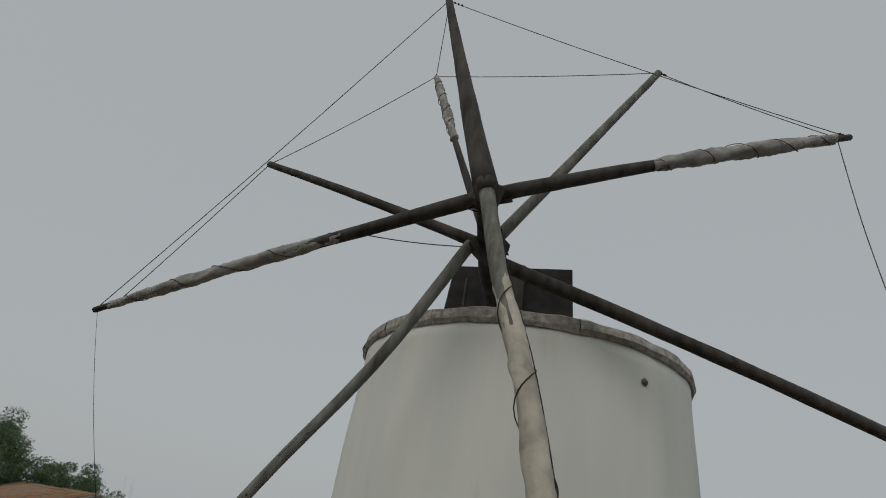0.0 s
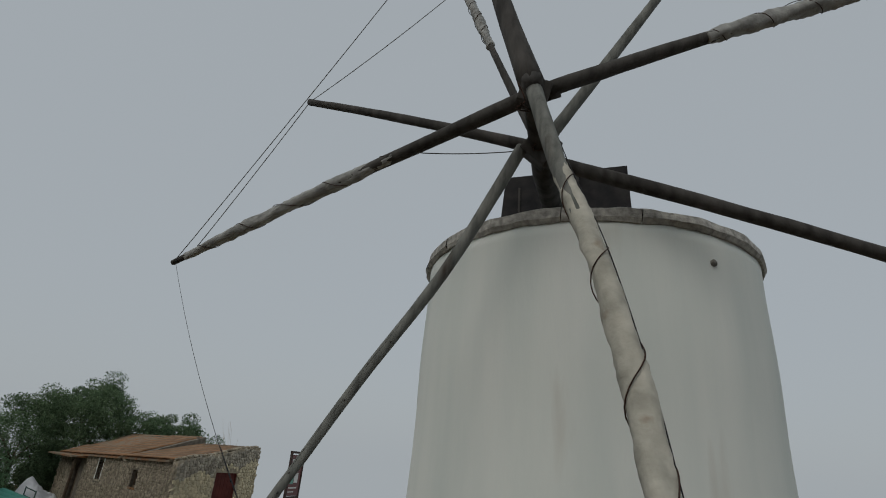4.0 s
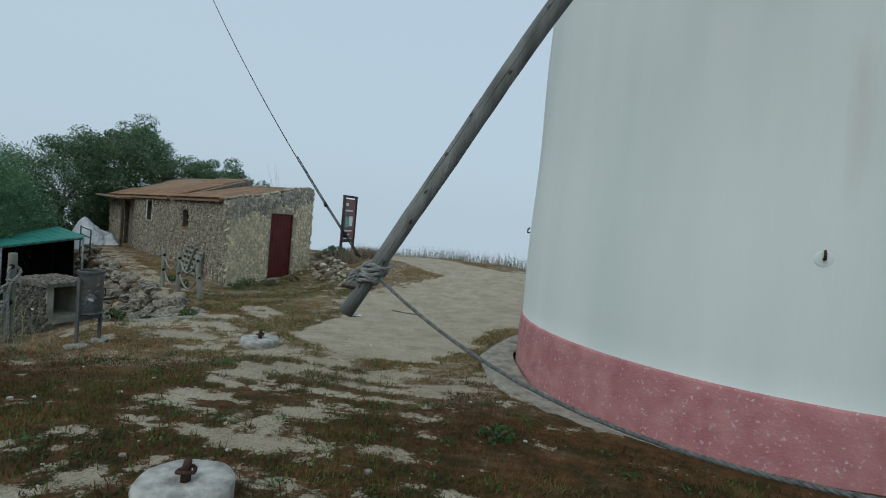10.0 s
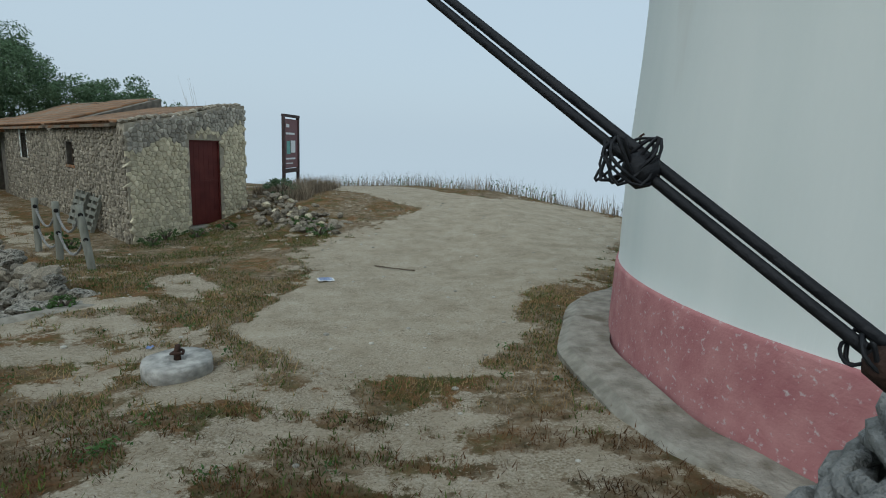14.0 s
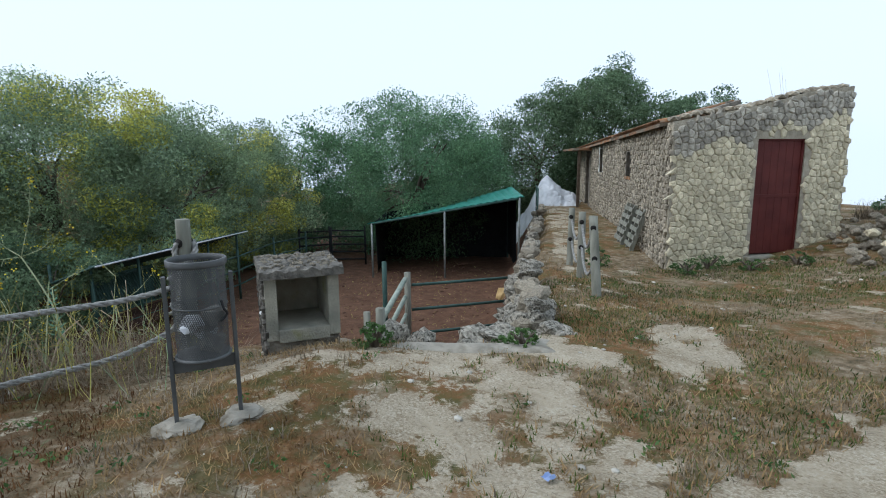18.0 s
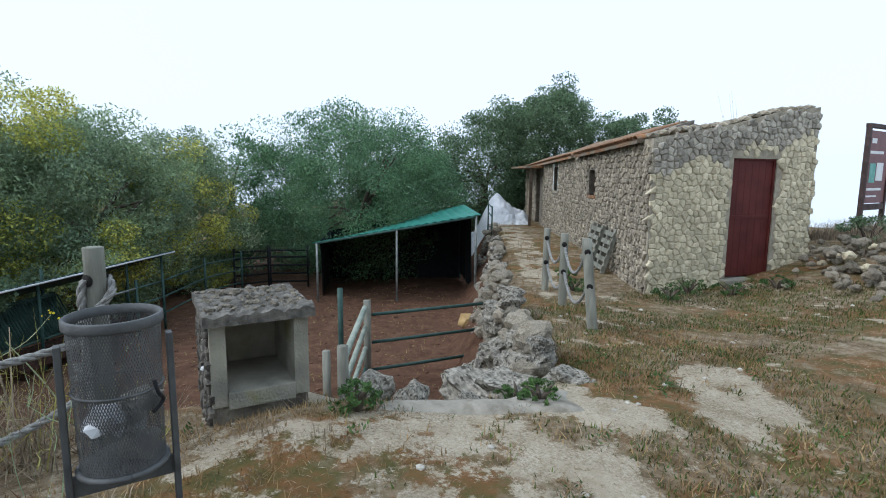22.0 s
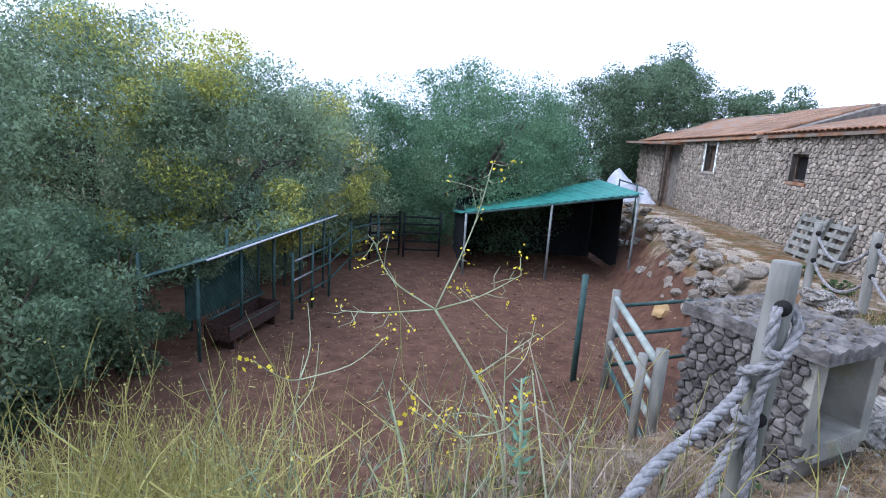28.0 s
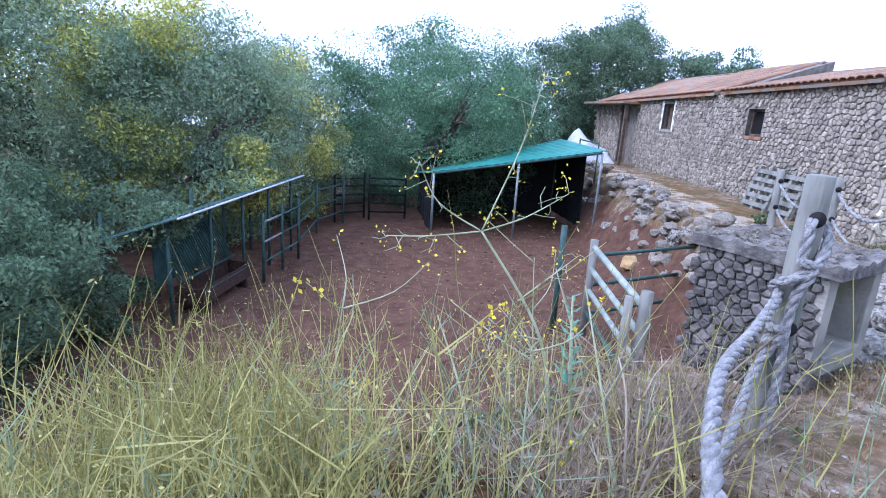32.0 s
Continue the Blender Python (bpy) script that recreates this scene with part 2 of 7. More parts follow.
def ground_material():
    m = bpy.data.materials.new("ground_soil")
    m.use_nodes = True
    nt = m.node_tree
    bs = nt.nodes["Principled BSDF"]
    bs.inputs["Roughness"].default_value = 0.97
    bs.inputs["Specular IOR Level"].default_value = 0.15
    tc = nt.nodes.new("ShaderNodeTexCoord")

    def noise_ramp(scale, detail, stops, dist=0.0):
        n = nt.nodes.new("ShaderNodeTexNoise")
        n.inputs["Scale"].default_value, n.inputs["Detail"].default_value = scale, detail
        n.inputs["Distortion"].default_value = dist
        n.inputs["Roughness"].default_value = 0.7
        nt.links.new(tc.outputs["Object"], n.inputs["Vector"])
        r = nt.nodes.new("ShaderNodeValToRGB")
        el = r.color_ramp.elements
        while len(el) < len(stops):
            el.new(0.5)
        for e, (p, c) in zip(el, stops):
            e.position, e.color = p, (*c, 1)
        nt.links.new(n.outputs[0], r.inputs[0])
        return r.outputs[0], n.outputs[0]

    def mix(fac, a, b):
        x = nt.nodes.new("ShaderNodeMixRGB")
        nt.links.new(fac, x.inputs[0])
        nt.links.new(a, x.inputs[1])
        nt.links.new(b, x.inputs[2])
        return x.outputs[0]

    turf_a, _ = noise_ramp(3.4, 14, [(0.30, (0.040, 0.050, 0.014)), (0.44, (0.10, 0.085, 0.030)), (0.56, (0.165, 0.085, 0.034)), (0.72, (0.31, 0.235, 0.14))])
    turf_b, _ = noise_ramp(7, 14, [(0.32, (0.06, 0.052, 0.026)), (0.5, (0.19, 0.14, 0.085)), (0.68, (0.36, 0.32, 0.235))])
    # mossy red-brown turf, its colours lowered further to imitate the vignette
    moss, _ = noise_ramp(4.5, 14, [(0.30, (0.014, 0.018, 0.005)), (0.44, (0.042, 0.032, 0.010)), (0.57, (0.095, 0.045, 0.017)), (0.76, (0.20, 0.125, 0.065))])
    patch, _ = noise_ramp(0.7, 6, [(0.44, (0, 0, 0)), (0.56, (1, 1, 1))])
    turf = mix(patch, turf_a, turf_b)
    sand, _ = noise_ramp(3.0, 12, [(0.3, (0.29, 0.245, 0.175)), (0.5, (0.44, 0.39, 0.30)), (0.75, (0.55, 0.505, 0.41))])
    grit, _ = noise_ramp(55, 8, [(0.42, (0, 0, 0)), (0.62, (1, 1, 1))])
    dull, _ = noise_ramp(2.2, 12, [(0.35, (0.20, 0.16, 0.10)), (0.6, (0.37, 0.315, 0.225))])
    sand = mix(grit, dull, sand)
    fleck, _ = noise_ramp(28, 10, [(0.55, (0, 0, 0)), (0.66, (1, 1, 1))])
    dirt, _ = noise_ramp(5, 12, [(0.3, (0.12, 0.088, 0.05)), (0.7, (0.27, 0.215, 0.14))])
    sand = mix(fleck, sand, dirt)
    soil, _ = noise_ramp(4.0, 12, [(0.3, (0.056, 0.030, 0.018)), (0.55, (0.115, 0.062, 0.038)), (0.78, (0.20, 0.118, 0.076))])
    at = nt.nodes.new("ShaderNodeVertexColor")
    at.layer_name = "zone"
    sp = nt.nodes.new("ShaderNodeSeparateColor")
    nt.links.new(at.outputs[0], sp.inputs[0])
    n = nt.nodes.new("ShaderNodeTexNoise")
    n.inputs["Scale"].default_value, n.inputs["Detail"].default_value = 1.5, 14
    n.inputs["Roughness"].default_value = 0.74
    nt.links.new(tc.outputs["Object"], n.inputs["Vector"])

    rag = nt.nodes.new("ShaderNodeTexNoise")
    rag.inputs["Scale"].default_value, rag.inputs["Detail"].default_value = 6.5, 14
    rag.inputs["Roughness"].default_value = 0.78
    nt.links.new(tc.outputs["Object"], rag.inputs["Vector"])

    def edge(chan, lo, hi):
        a = nt.nodes.new("ShaderNodeMath")
        a.operation = "MULTIPLY_ADD"
        a.inputs[1].default_value = 0.85 if chan == 0 else 1.0
        nt.links.new(sp.outputs[chan], a.inputs[0])
        nt.links.new((rag if chan == 0 else n).outputs[0], a.inputs[2])
        r = nt.nodes.new("ShaderNodeMapRange")
        r.inputs[1].default_value, r.inputs[2].default_value = lo, hi
        nt.links.new(a.outputs[0], r.inputs[0])
        return r.outputs[0]
    turf = mix(edge(2, 0.85, 1.1), turf, moss)
    c = mix(edge(0, 0.955, 1.015), turf, sand)
    c = mix(edge(1, 0.94, 1.06), c, soil)
    nt.links.new(c, bs.inputs["Base Color"])
    _, f1 = noise_ramp(9, 12, [(0.3, (0, 0, 0)), (0.7, (1, 1, 1))])
    _, f2 = noise_ramp(60, 6, [(0.3, (0, 0, 0)), (0.7, (1, 1, 1))])
    b1 = nt.nodes.new("ShaderNodeBump")
    b1.inputs["Strength"].default_value, b1.inputs["Distance"].default_value = 0.7, 0.06
    b2 = nt.nodes.new("ShaderNodeBump")
    b2.inputs["Strength"].default_value, b2.inputs["Distance"].default_value = 0.5, 0.015
    nt.links.new(f1, b1.inputs["Height"])
    nt.links.new(f2, b2.inputs["Height"])
    nt.links.new(b1.outputs[0], b2.inputs["Normal"])
    nt.links.new(b2.outputs[0], bs.inputs["Normal"])
    return m


M_ground = ground_material()


# ---- builders ----
def finish(name, bm, material, smooth=False):
    me = bpy.data.meshes.new(name)
    bm.normal_update()
    bm.to_mesh(me)
    bm.free()
    if smooth:
        me.shade_smooth()
    me.materials.append(material)
    return me


def part(name, bm, material, parent=None, label="", smooth=False):
    ob = new(name, finish(name, bm, material, smooth))
    if parent is not None:
        ob.parent = parent
        ob.matrix_parent_inverse = parent.matrix_world.inverted() if parent.type == "EMPTY" else Matrix.Identity(4)
    return tagged(ob, label) if label else ob


def thing(name, at, label, category, group="", kind=""):
    ob = new(name)
    ob.empty_display_size = 0.1
    ob.location = at
    ob.matrix_world = Matrix.Translation(at)
    return tagged(ob, label, category, group, kind)


def raw(name, verts, faces, material, smooth=False):
    me = bpy.data.meshes.new(name)
    me.from_pydata([tuple(v) for v in verts], [], [tuple(f) for f in faces])
    me.materials.append(material)
    if smooth:
        me.shade_smooth()
    return new(name, me)


def quads(name, v, material):
    """v: an array of n quads, n x 4 x 3, as one mesh."""
    v = np.asarray(v, dtype=np.float32)
    n = len(v)
    me = bpy.data.meshes.new(name)
    me.vertices.add(4 * n)
    me.vertices.foreach_set("co", v.ravel())
    me.loops.add(4 * n)
    me.loops.foreach_set("vertex_index", np.arange(4 * n, dtype=np.int32))
    me.polygons.add(n)
    me.polygons.foreach_set("loop_start", np.arange(0, 4 * n, 4, dtype=np.int32))
    me.polygons.foreach_set("loop_total", np.full(n, 4, dtype=np.int32))
    me.update(calc_edges=True)
    me.materials.append(material)
    return new(name, me)


def under(ob, parent):
    ob.parent = parent
    ob.matrix_parent_inverse = parent.matrix_world.inverted() if parent.type == "EMPTY" else Matrix.Identity(4)
    return ob


def box(bm, x0, y0, z0, x1, y1, z1, m=None, bevel=0.0):
    """A box, turned by m, with bevelled edges."""
    tmp = bmesh.new()
    bmesh.ops.create_cube(tmp, size=1)
    for v in tmp.verts:
        v.co = Vector(((x0 + x1) / 2 + v.co.x * (x1 - x0), (y0 + y1) / 2 + v.co.y * (y1 - y0), (z0 + z1) / 2 + v.co.z * (z1 - z0)))
    if bevel:
        bmesh.ops.bevel(tmp, geom=list(tmp.edges), offset=bevel, segments=2, affect="EDGES", profile=0.7)
    if m is not None:
        bmesh.ops.transform(tmp, matrix=m, verts=tmp.verts)
    join(bm, tmp)
    return bm


def join(bm, tmp):
    idx = {}
    for v in tmp.verts:
        idx[v] = bm.verts.new(v.co)
    for f in tmp.faces:
        try:
            bm.faces.new([idx[v] for v in f.verts])
        except ValueError:
            pass
    tmp.free()


def tube(bm, pts, radii, seg=8, wob=0.0, seed=0, caps=True, flat=1.0):
    """A tube along points with a radius at each."""
    pts = [Vector(p) for p in pts]
    if not isinstance(radii, (list, tuple)):
        radii = [radii] * len(pts)
    r0 = random.Random(seed)
    rings = []
    side = None
    for i, p in enumerate(pts):
        d = (pts[min(i + 1, len(pts) - 1)] - pts[max(i - 1, 0)])
        d = d.normalized() if d.length > 1e-9 else Vector((0, 0, 1))
        if side is None:
            side = d.orthogonal().normalized()
        side = (side - d * side.dot(d))
        side = side.normalized() if side.length > 1e-6 else d.orthogonal().normalized()
        up = d.cross(side)
        ring = []
        for k in range(seg):
            a = 2 * math.pi * k / seg
            r = radii[i] * (1 + wob * r0.uniform(-1, 1))
            ring.append(bm.verts.new(p + side * math.cos(a) * r + up * math.sin(a) * r * flat))
        rings.append(ring)
    for a, b in zip(rings, rings[1:]):
        for k in range(seg):
            bm.faces.new((a[k], a[(k + 1) % seg], b[(k + 1) % seg], b[k]))
    if caps:
        bm.faces.new(rings[0][::-1])
        bm.faces.new(rings[-1])
    return bm


def smooth_line(pts, n=8):
    """Points on a soft curve through pts."""
    pts = [Vector(p) for p in pts]
    out = []
    for i in range(len(pts) - 1):
        p0, p1, p2, p3 = pts[max(i - 1, 0)], pts[i], pts[i + 1], pts[min(i + 2, len(pts) - 1)]
        for k in range(n):
            t = k / n
            out.append(0.5 * ((2 * p1) + (p2 - p0) * t + (2 * p0 - 5 * p1 + 4 * p2 - p3) * t * t + (3 * p1 - p0 - 3 * p2 + p3) * t ** 3))
    return out + [pts[-1]]


def rope(bm, pts, r, pitch=None, strands=3, seg=6, step=None):
    """A laid rope: strands twisted round the line."""
    pts = [Vector(p) for p in pts]
    pitch, step = pitch or r * 9, step or r * 1.3
    dist = [0.0]
    for a, b in zip(pts, pts[1:]):
        dist.append(dist[-1] + (b - a).length)
    n = max(2, int(dist[-1] / step))
    line, j = [], 0
    for i in range(n + 1):
        s = dist[-1] * i / n
        while j < len(pts) - 2 and dist[j + 1] < s:
            j += 1
        f = (s - dist[j]) / max(dist[j + 1] - dist[j], 1e-9)
        line.append(pts[j].lerp(pts[j + 1], f))
    side = None
    frames = []
    for i, p in enumerate(line):
        d = (line[min(i + 1, n)] - line[max(i - 1, 0)]).normalized()
        side = d.orthogonal().normalized() if side is None else (side - d * side.dot(d)).normalized()
        frames.append((p, side.copy(), d.cross(side)))
    for k in range(strands):
        way = []
        for i, (p, s, u) in enumerate(frames):
            a = 2 * math.pi * (k / strands + i * (dist[-1] / n) / pitch)
            way.append(p + (s * math.cos(a) + u * math.sin(a)) * r * 0.52)
        tube(bm, way, r * 0.56, seg)
    return bm


def sag(a, b, drop, n=14):
    a, b = Vector(a), Vector(b)
    return [a.lerp(b, i / n) - Vector((0, 0, drop * 4 * (i / n) * (1 - i / n))) for i in range(n + 1)]


def rock_mesh(name, material, seed, size=1.0, flat=0.7, sub=2, rough=0.35):
    bm = bmesh.new()
    bmesh.ops.create_icosphere(bm, subdivisions=sub, radius=size)
    off = Vector((seed * 3.1, seed * 1.7, seed))
    for v in bm.verts:
        n = v.co.normalized()
        k = 1 + rough * noise.noise(n * 1.6 + off) + rough * 0.5 * noise.noise(n * 4 + off)
        v.co = Vector((v.co.x * k, v.co.y * k, v.co.z * k * flat))
    return finish(name, bm, material)


def sstep(a, b, x):
    t = np.clip((x - a) / (b - a), 0, 1)
    return t * t * (3 - 2 * t)

# ---- ground: one sheet, terrace above, paddock and woods below a bank ----
FLOOR = -3.12
RIM = np.array([(-4.5, -60), (-6.6, 0.5), (-7.7, 3.8), (-9.2, 6.0), (-10.2, 7.9), (-9.95, 9.6), (-9.6, 12.0), (-8.5, 12.25), (-7.95, 12.9), (-8.2, 14.0),
                (-9.9, 15.3), (-12.2, 17.4), (-15.2, 20.4), (-18.3, 23.3), (-24.5, 28.4), (-70, 62)])


def rim_distance(x, y):
    """Metres beyond the bank's edge: positive on the low side."""
    p = np.stack([x, y], -1)
    best = np.full(x.shape, 1e9)
    for a, b in zip(RIM, RIM[1:]):
        d = b - a
        t = np.clip(((p - a) @ d) / (d @ d), 0, 1)
        best = np.minimum(best, np.hypot(*np.moveaxis(p - a - t[..., None] * d, -1, 0)))
    poly = np.vstack([RIM, [(-300, 62), (-300, -60)]])
    inside = np.zeros(x.shape, bool)
    for a, b in zip(poly, np.roll(poly, -1, 0)):
        cross = (a[1] > y) != (b[1] > y)
        with np.errstate(divide="ignore", invalid="ignore"):
            inside ^= cross & (x < (b[0] - a[0]) * (y - a[1]) / (b[1] - a[1]) + a[0])
    return np.where(inside, best, -best)


def waves(x, y, k, seed):
    r0 = np.random.default_rng(seed)
    out = np.zeros(np.shape(x))
    for i in range(7):
        a, ph, f = r0.uniform(0, 6.28), r0.uniform(0, 6.28), k * r0.uniform(0.6, 1.7)
        out = out + np.sin(f * (x * np.cos(a) + y * np.sin(a)) + ph)
    return out / 7


def height(x, y):
    x, y = np.asarray(x, float), np.asarray(y, float)
    top = -0.36 - 0.045 * np.clip(y, -10, 16) + 0.02 * np.clip(x, -12, 10)
    top = top - 0.2 * np.exp(-((x - 1.5) ** 2 + (y - 10) ** 2) / 22)
    top = top + 0.62 * np.exp(-((x + 4.0) ** 2 + (y - 25) ** 2) / 40) + 0.25 * np.exp(-((x + 7.0) ** 2 + (y - 22) ** 2) / 4)
    top = top - 0.10 * np.clip(-5.0 - x, 0, 4.5) * sstep(15.5, 12, y)
    # the yard dips towards the barn door
    top = top - 0.15 * sstep(6.5, 10.5, y) * sstep(-1.2, -3.2, x) * np.maximum(sstep(-7.4, -6.0, x), sstep(12.5, 14.5, y)) - 0.27 * np.exp(-((x + 9.0) / 3.0) ** 2 - ((y - 19.0) / 3.4) ** 2)
    top = top + 0.16 * np.exp(-((x + 8.3) / 0.7) ** 2 - ((y - 11.3) / 0.8) ** 2) * sstep(-9.2, -8.6, x)
    # the hill falls away past the road
    edge = (y - 28.5) + 1.05 * (x + 6.5)
    top = top - 0.36 * np.clip(np.maximum(edge - 1.5, (y - 33.5) * 0.8), 0, 420)
    top = top + 0.035 * waves(x, y, 1.3, 3) + 0.012 * waves(x, y, 6.0, 4)
    sd = rim_distance(x, y) + 0.12 * waves(x, y, 2.2, 5)
    low = FLOOR + 0.04 * waves(x, y, 1.1, 6) + 0.02 * waves(x, y, 7.0, 8) - 0.30 * np.clip(sd - 15, 0, 420)
    k = sstep(-0.15, 1.25, sd)
    return top * (1 - k) + low * k


def hz(x, y):
    return float(height(np.array([x]), np.array([y]))[0])


def axis(lo, hi, step, far):
    fine = np.arange(lo, hi + step / 2, step)
    out = np.geomspace(step * 2, far, 26)
    return np.concatenate([lo - out[::-1], fine, hi + out])


gx, gy = axis(-24, 7.5, 0.14, 500), axis(-2.5, 29.5, 0.14, 500)
GX, GY = np.meshgrid(gx, gy)
GZ = height(GX, GY)
me = bpy.data.meshes.new("ground")
nx, ny = len(gx), len(gy)
me.vertices.add(nx * ny)
me.vertices.foreach_set("co", np.stack([GX, GY, GZ], -1).astype(np.float32).ravel())
i0 = (np.arange(ny - 1)[:, None] * nx + np.arange(nx - 1)).ravel()
faces = np.stack([i0, i0 + 1, i0 + 1 + nx, i0 + nx], -1).astype(np.int32)
me.loops.add(faces.size)
me.loops.foreach_set("vertex_index", faces.ravel())
me.polygons.add(len(faces))
me.polygons.foreach_set("loop_start", np.arange(0, faces.size, 4, dtype=np.int32))
me.polygons.foreach_set("loop_total", np.full(len(faces), 4, dtype=np.int32))
me.update(calc_edges=True)
me.shade_smooth()
me.materials.append(M_ground)


def track(x, y):
    """How sandy and bare the ground is."""
    def lane(ax, ay, bx, by, w):
        d = np.array([bx - ax, by - ay])
        t = np.clip(((x - ax) * d[0] + (y - ay) * d[1]) / (d @ d), 0, 1)
        return sstep(w * 1.25, w * 0.55, np.hypot(x - ax - t * d[0], y - ay - t * d[1]))
    s = lane(-3.6, 12.4, -2.9, 16.5, 1.7)
    s = np.maximum(s, lane(-4.5, 12.3, -4.1, 16.0, 0.95))
    s = np.maximum(s, lane(-2.9, 16.5, -1.0, 20.0, 3.2))
    s = np.maximum(s, lane(-1.0, 20.0, -8.0, 28.0, 1.5))
    s = np.maximum(s, lane(-2.2, 9.5, -4.0, 12.0, 1.2) * 0.55)
    s = np.maximum(s, lane(-5.2, 11.0, -8.4, 12.6, 1.15) * 0.62)
    s = np.maximum(s, lane(-7.9, 10.7, -8.0, 13.4, 0.55) * 0.64)
    s = np.maximum(s, lane(-6.2, 13.6, -7.2, 14.6, 0.5) * 0.58)
    s = np.maximum(s, lane(-7.2, 13.2, -9.2, 11.9, 0.45) * 0.7)
    s = np.maximum(s, 0.52 * lane(-3.9, 3.0, -3.6, 10, 2.0))
    s = np.maximum(s, lane(-10.2, 16.5, -20.0, 25.3, 0.5) * 0.6)
    return np.maximum(s, 0.33)


def bare(x, y):
    """Sandy ground with worn patches where the turf is thin."""
    b = 0.5 * waves(x, y, 1.7, 201) + 0.9 * waves(x, y, 4.4, 202) + 1.1 * waves(x, y, 9.5, 203) + 1.0 * waves(x, y, 17.0, 204)
    base = 0.325 + 0.02 * sstep(14, 10, y) * sstep(0.5, -2.5, x) - 0.10 * sstep(-5.0, -6.2, x) * sstep(10.9, 10.2, y) - 0.16 * np.exp(-((np.hypot(x - 1.9, y - 11.1) - 4.4) / 0.4) ** 2) - 0.2 * sstep(-0.8, -0.2, rim_distance(x, y))
    s = track(x, y)
    return np.clip(np.maximum(s, base) + 0.27 * b * np.where(s > 0.8, 0.45, 1.0), 0, 1)


SD = rim_distance(GX, GY)
zone = np.zeros((ny, nx, 4), np.float32)
zone[..., 0] = bare(GX, GY)
zone[..., 1] = sstep(0.5, 1.6, SD) * sstep(15, 11, SD) + 0.6 * sstep(-0.1, 0.5, SD) * (1 - sstep(0.5, 1.6, SD))
# share of the darkened moss on the near ground
zone[..., 2] = sstep(11.5, 8.0, GY) * 0.62
zone[..., 3] = 1
at = me.color_attributes.new("zone", "FLOAT_COLOR", "POINT")
at.data.foreach_set("color", zone.ravel())
ground = tagged(new("ground", me), "uneven ground of dry grass, pale sand and red paddock soil", "ground", kind="structure")

# ---- windmill ----
MX, MY = 1.9, 11.1
Z0, ZB, ZR = -0.97, -0.22, 5.22


def tower_radius(z):
    return 3.32 - 0.008 * (z - Z0)


def ring_wall(bm, prof, seg=120, cx=MX, cy=MY, a0=0.0, a1=2 * math.pi):
    """A surface of revolution from (radius, height) pairs."""
    rings = []
    full = abs(a1 - a0 - 2 * math.pi) < 1e-6
    n = seg if full else seg + 1
    for r, z in prof:
        rings.append([bm.verts.new((cx + r * math.cos(a0 + (a1 - a0) * k / seg), cy + r * math.sin(a0 + (a1 - a0) * k / seg), z)) for k in range(n)])
    for a, b in zip(rings, rings[1:]):
        for k in range(seg):
            j = (k + 1) % n
            bm.faces.new((a[k], a[j], b[j], b[k]))
    return bm


mill = thing("windmill", (MX, MY, Z0), "whitewashed round windmill tower with a faded red base band", "windmill")
prof = [(tower_radius(ZB) + 0.002, ZB)] + [(tower_radius(z) + 0.012 * math.sin(z * 2.3), z) for z in np.linspace(ZB + 0.03, ZR, 26)] + [(2.7, ZR), (2.6, ZR - 0.5), (2.6, ZB)]
part("tower_wall", ring_wall(bmesh.new(), prof), M_plaster, mill, "white limewashed plaster with faint rain streaks", True)
prof = [(3.22, Z0 - 0.25)] + [(tower_radius(z) + 0.022, z) for z in np.linspace(Z0 - 0.25, ZB - 0.02, 8)] + [(tower_radius(ZB) + 0.012, ZB + 0.012), (3.15, ZB + 0.012)]
part("base_band", ring_wall(bmesh.new(), prof), M_red, mill, "peeling faded red paint band", True)
bm = ring_wall(bmesh.new(), [(3.35, Z0 - 0.3), (3.86, Z0 - 0.3), (3.84, Z0 - 0.02), (3.74, Z0 + 0.05), (3.35, Z0 + 0.07)])
for v in bm.verts:
    v.co += Vector((noise.noise(v.co * 1.1), noise.noise(v.co * 1.3 + Vector((5, 0, 0))), 0.4 * noise.noise(v.co * 2))) * 0.1
part("plinth", bm, M_plinth, mill, "low pale concrete footing")
for k in range(17):
    a = 2 * math.pi * k / 17
    w = 2 * math.pi / 17
    bm = bmesh.new()
    r1 = tower_radius(ZR)
    t0, t1 = ZR - 0.02, ZR + 0.25 + rng.uniform(-0.012, 0.012)
    e = 0.002
    ring_wall(bm, [(r1 - 0.45, t0), (r1 + 0.03, t0), (r1 + 0.085 + rng.uniform(-0.02, 0.02), t0 + 0.07), (r1 + 0.06, t1 - 0.05), (r1 - 0.03, t1), (r1 - 0.45, t1), (r1 - 0.45, t0)], 12, MX, MY, a + e, a + w - e)
    for v in bm.verts:
        v.co += Vector((noise.noise(v.co * 3), noise.noise(v.co * 3 + Vector((9, 0, 0))), noise.noise(v.co * 3 + Vector((0, 9, 0))))) * 0.03
    part("coping_stone", bm, M_coping, mill)

# the cap: a low black hut on the tower, facing the sails
capm = pose(1.30, 9.75, ZR + 0.2, 0, 0, -12)
bm = bmesh.new()
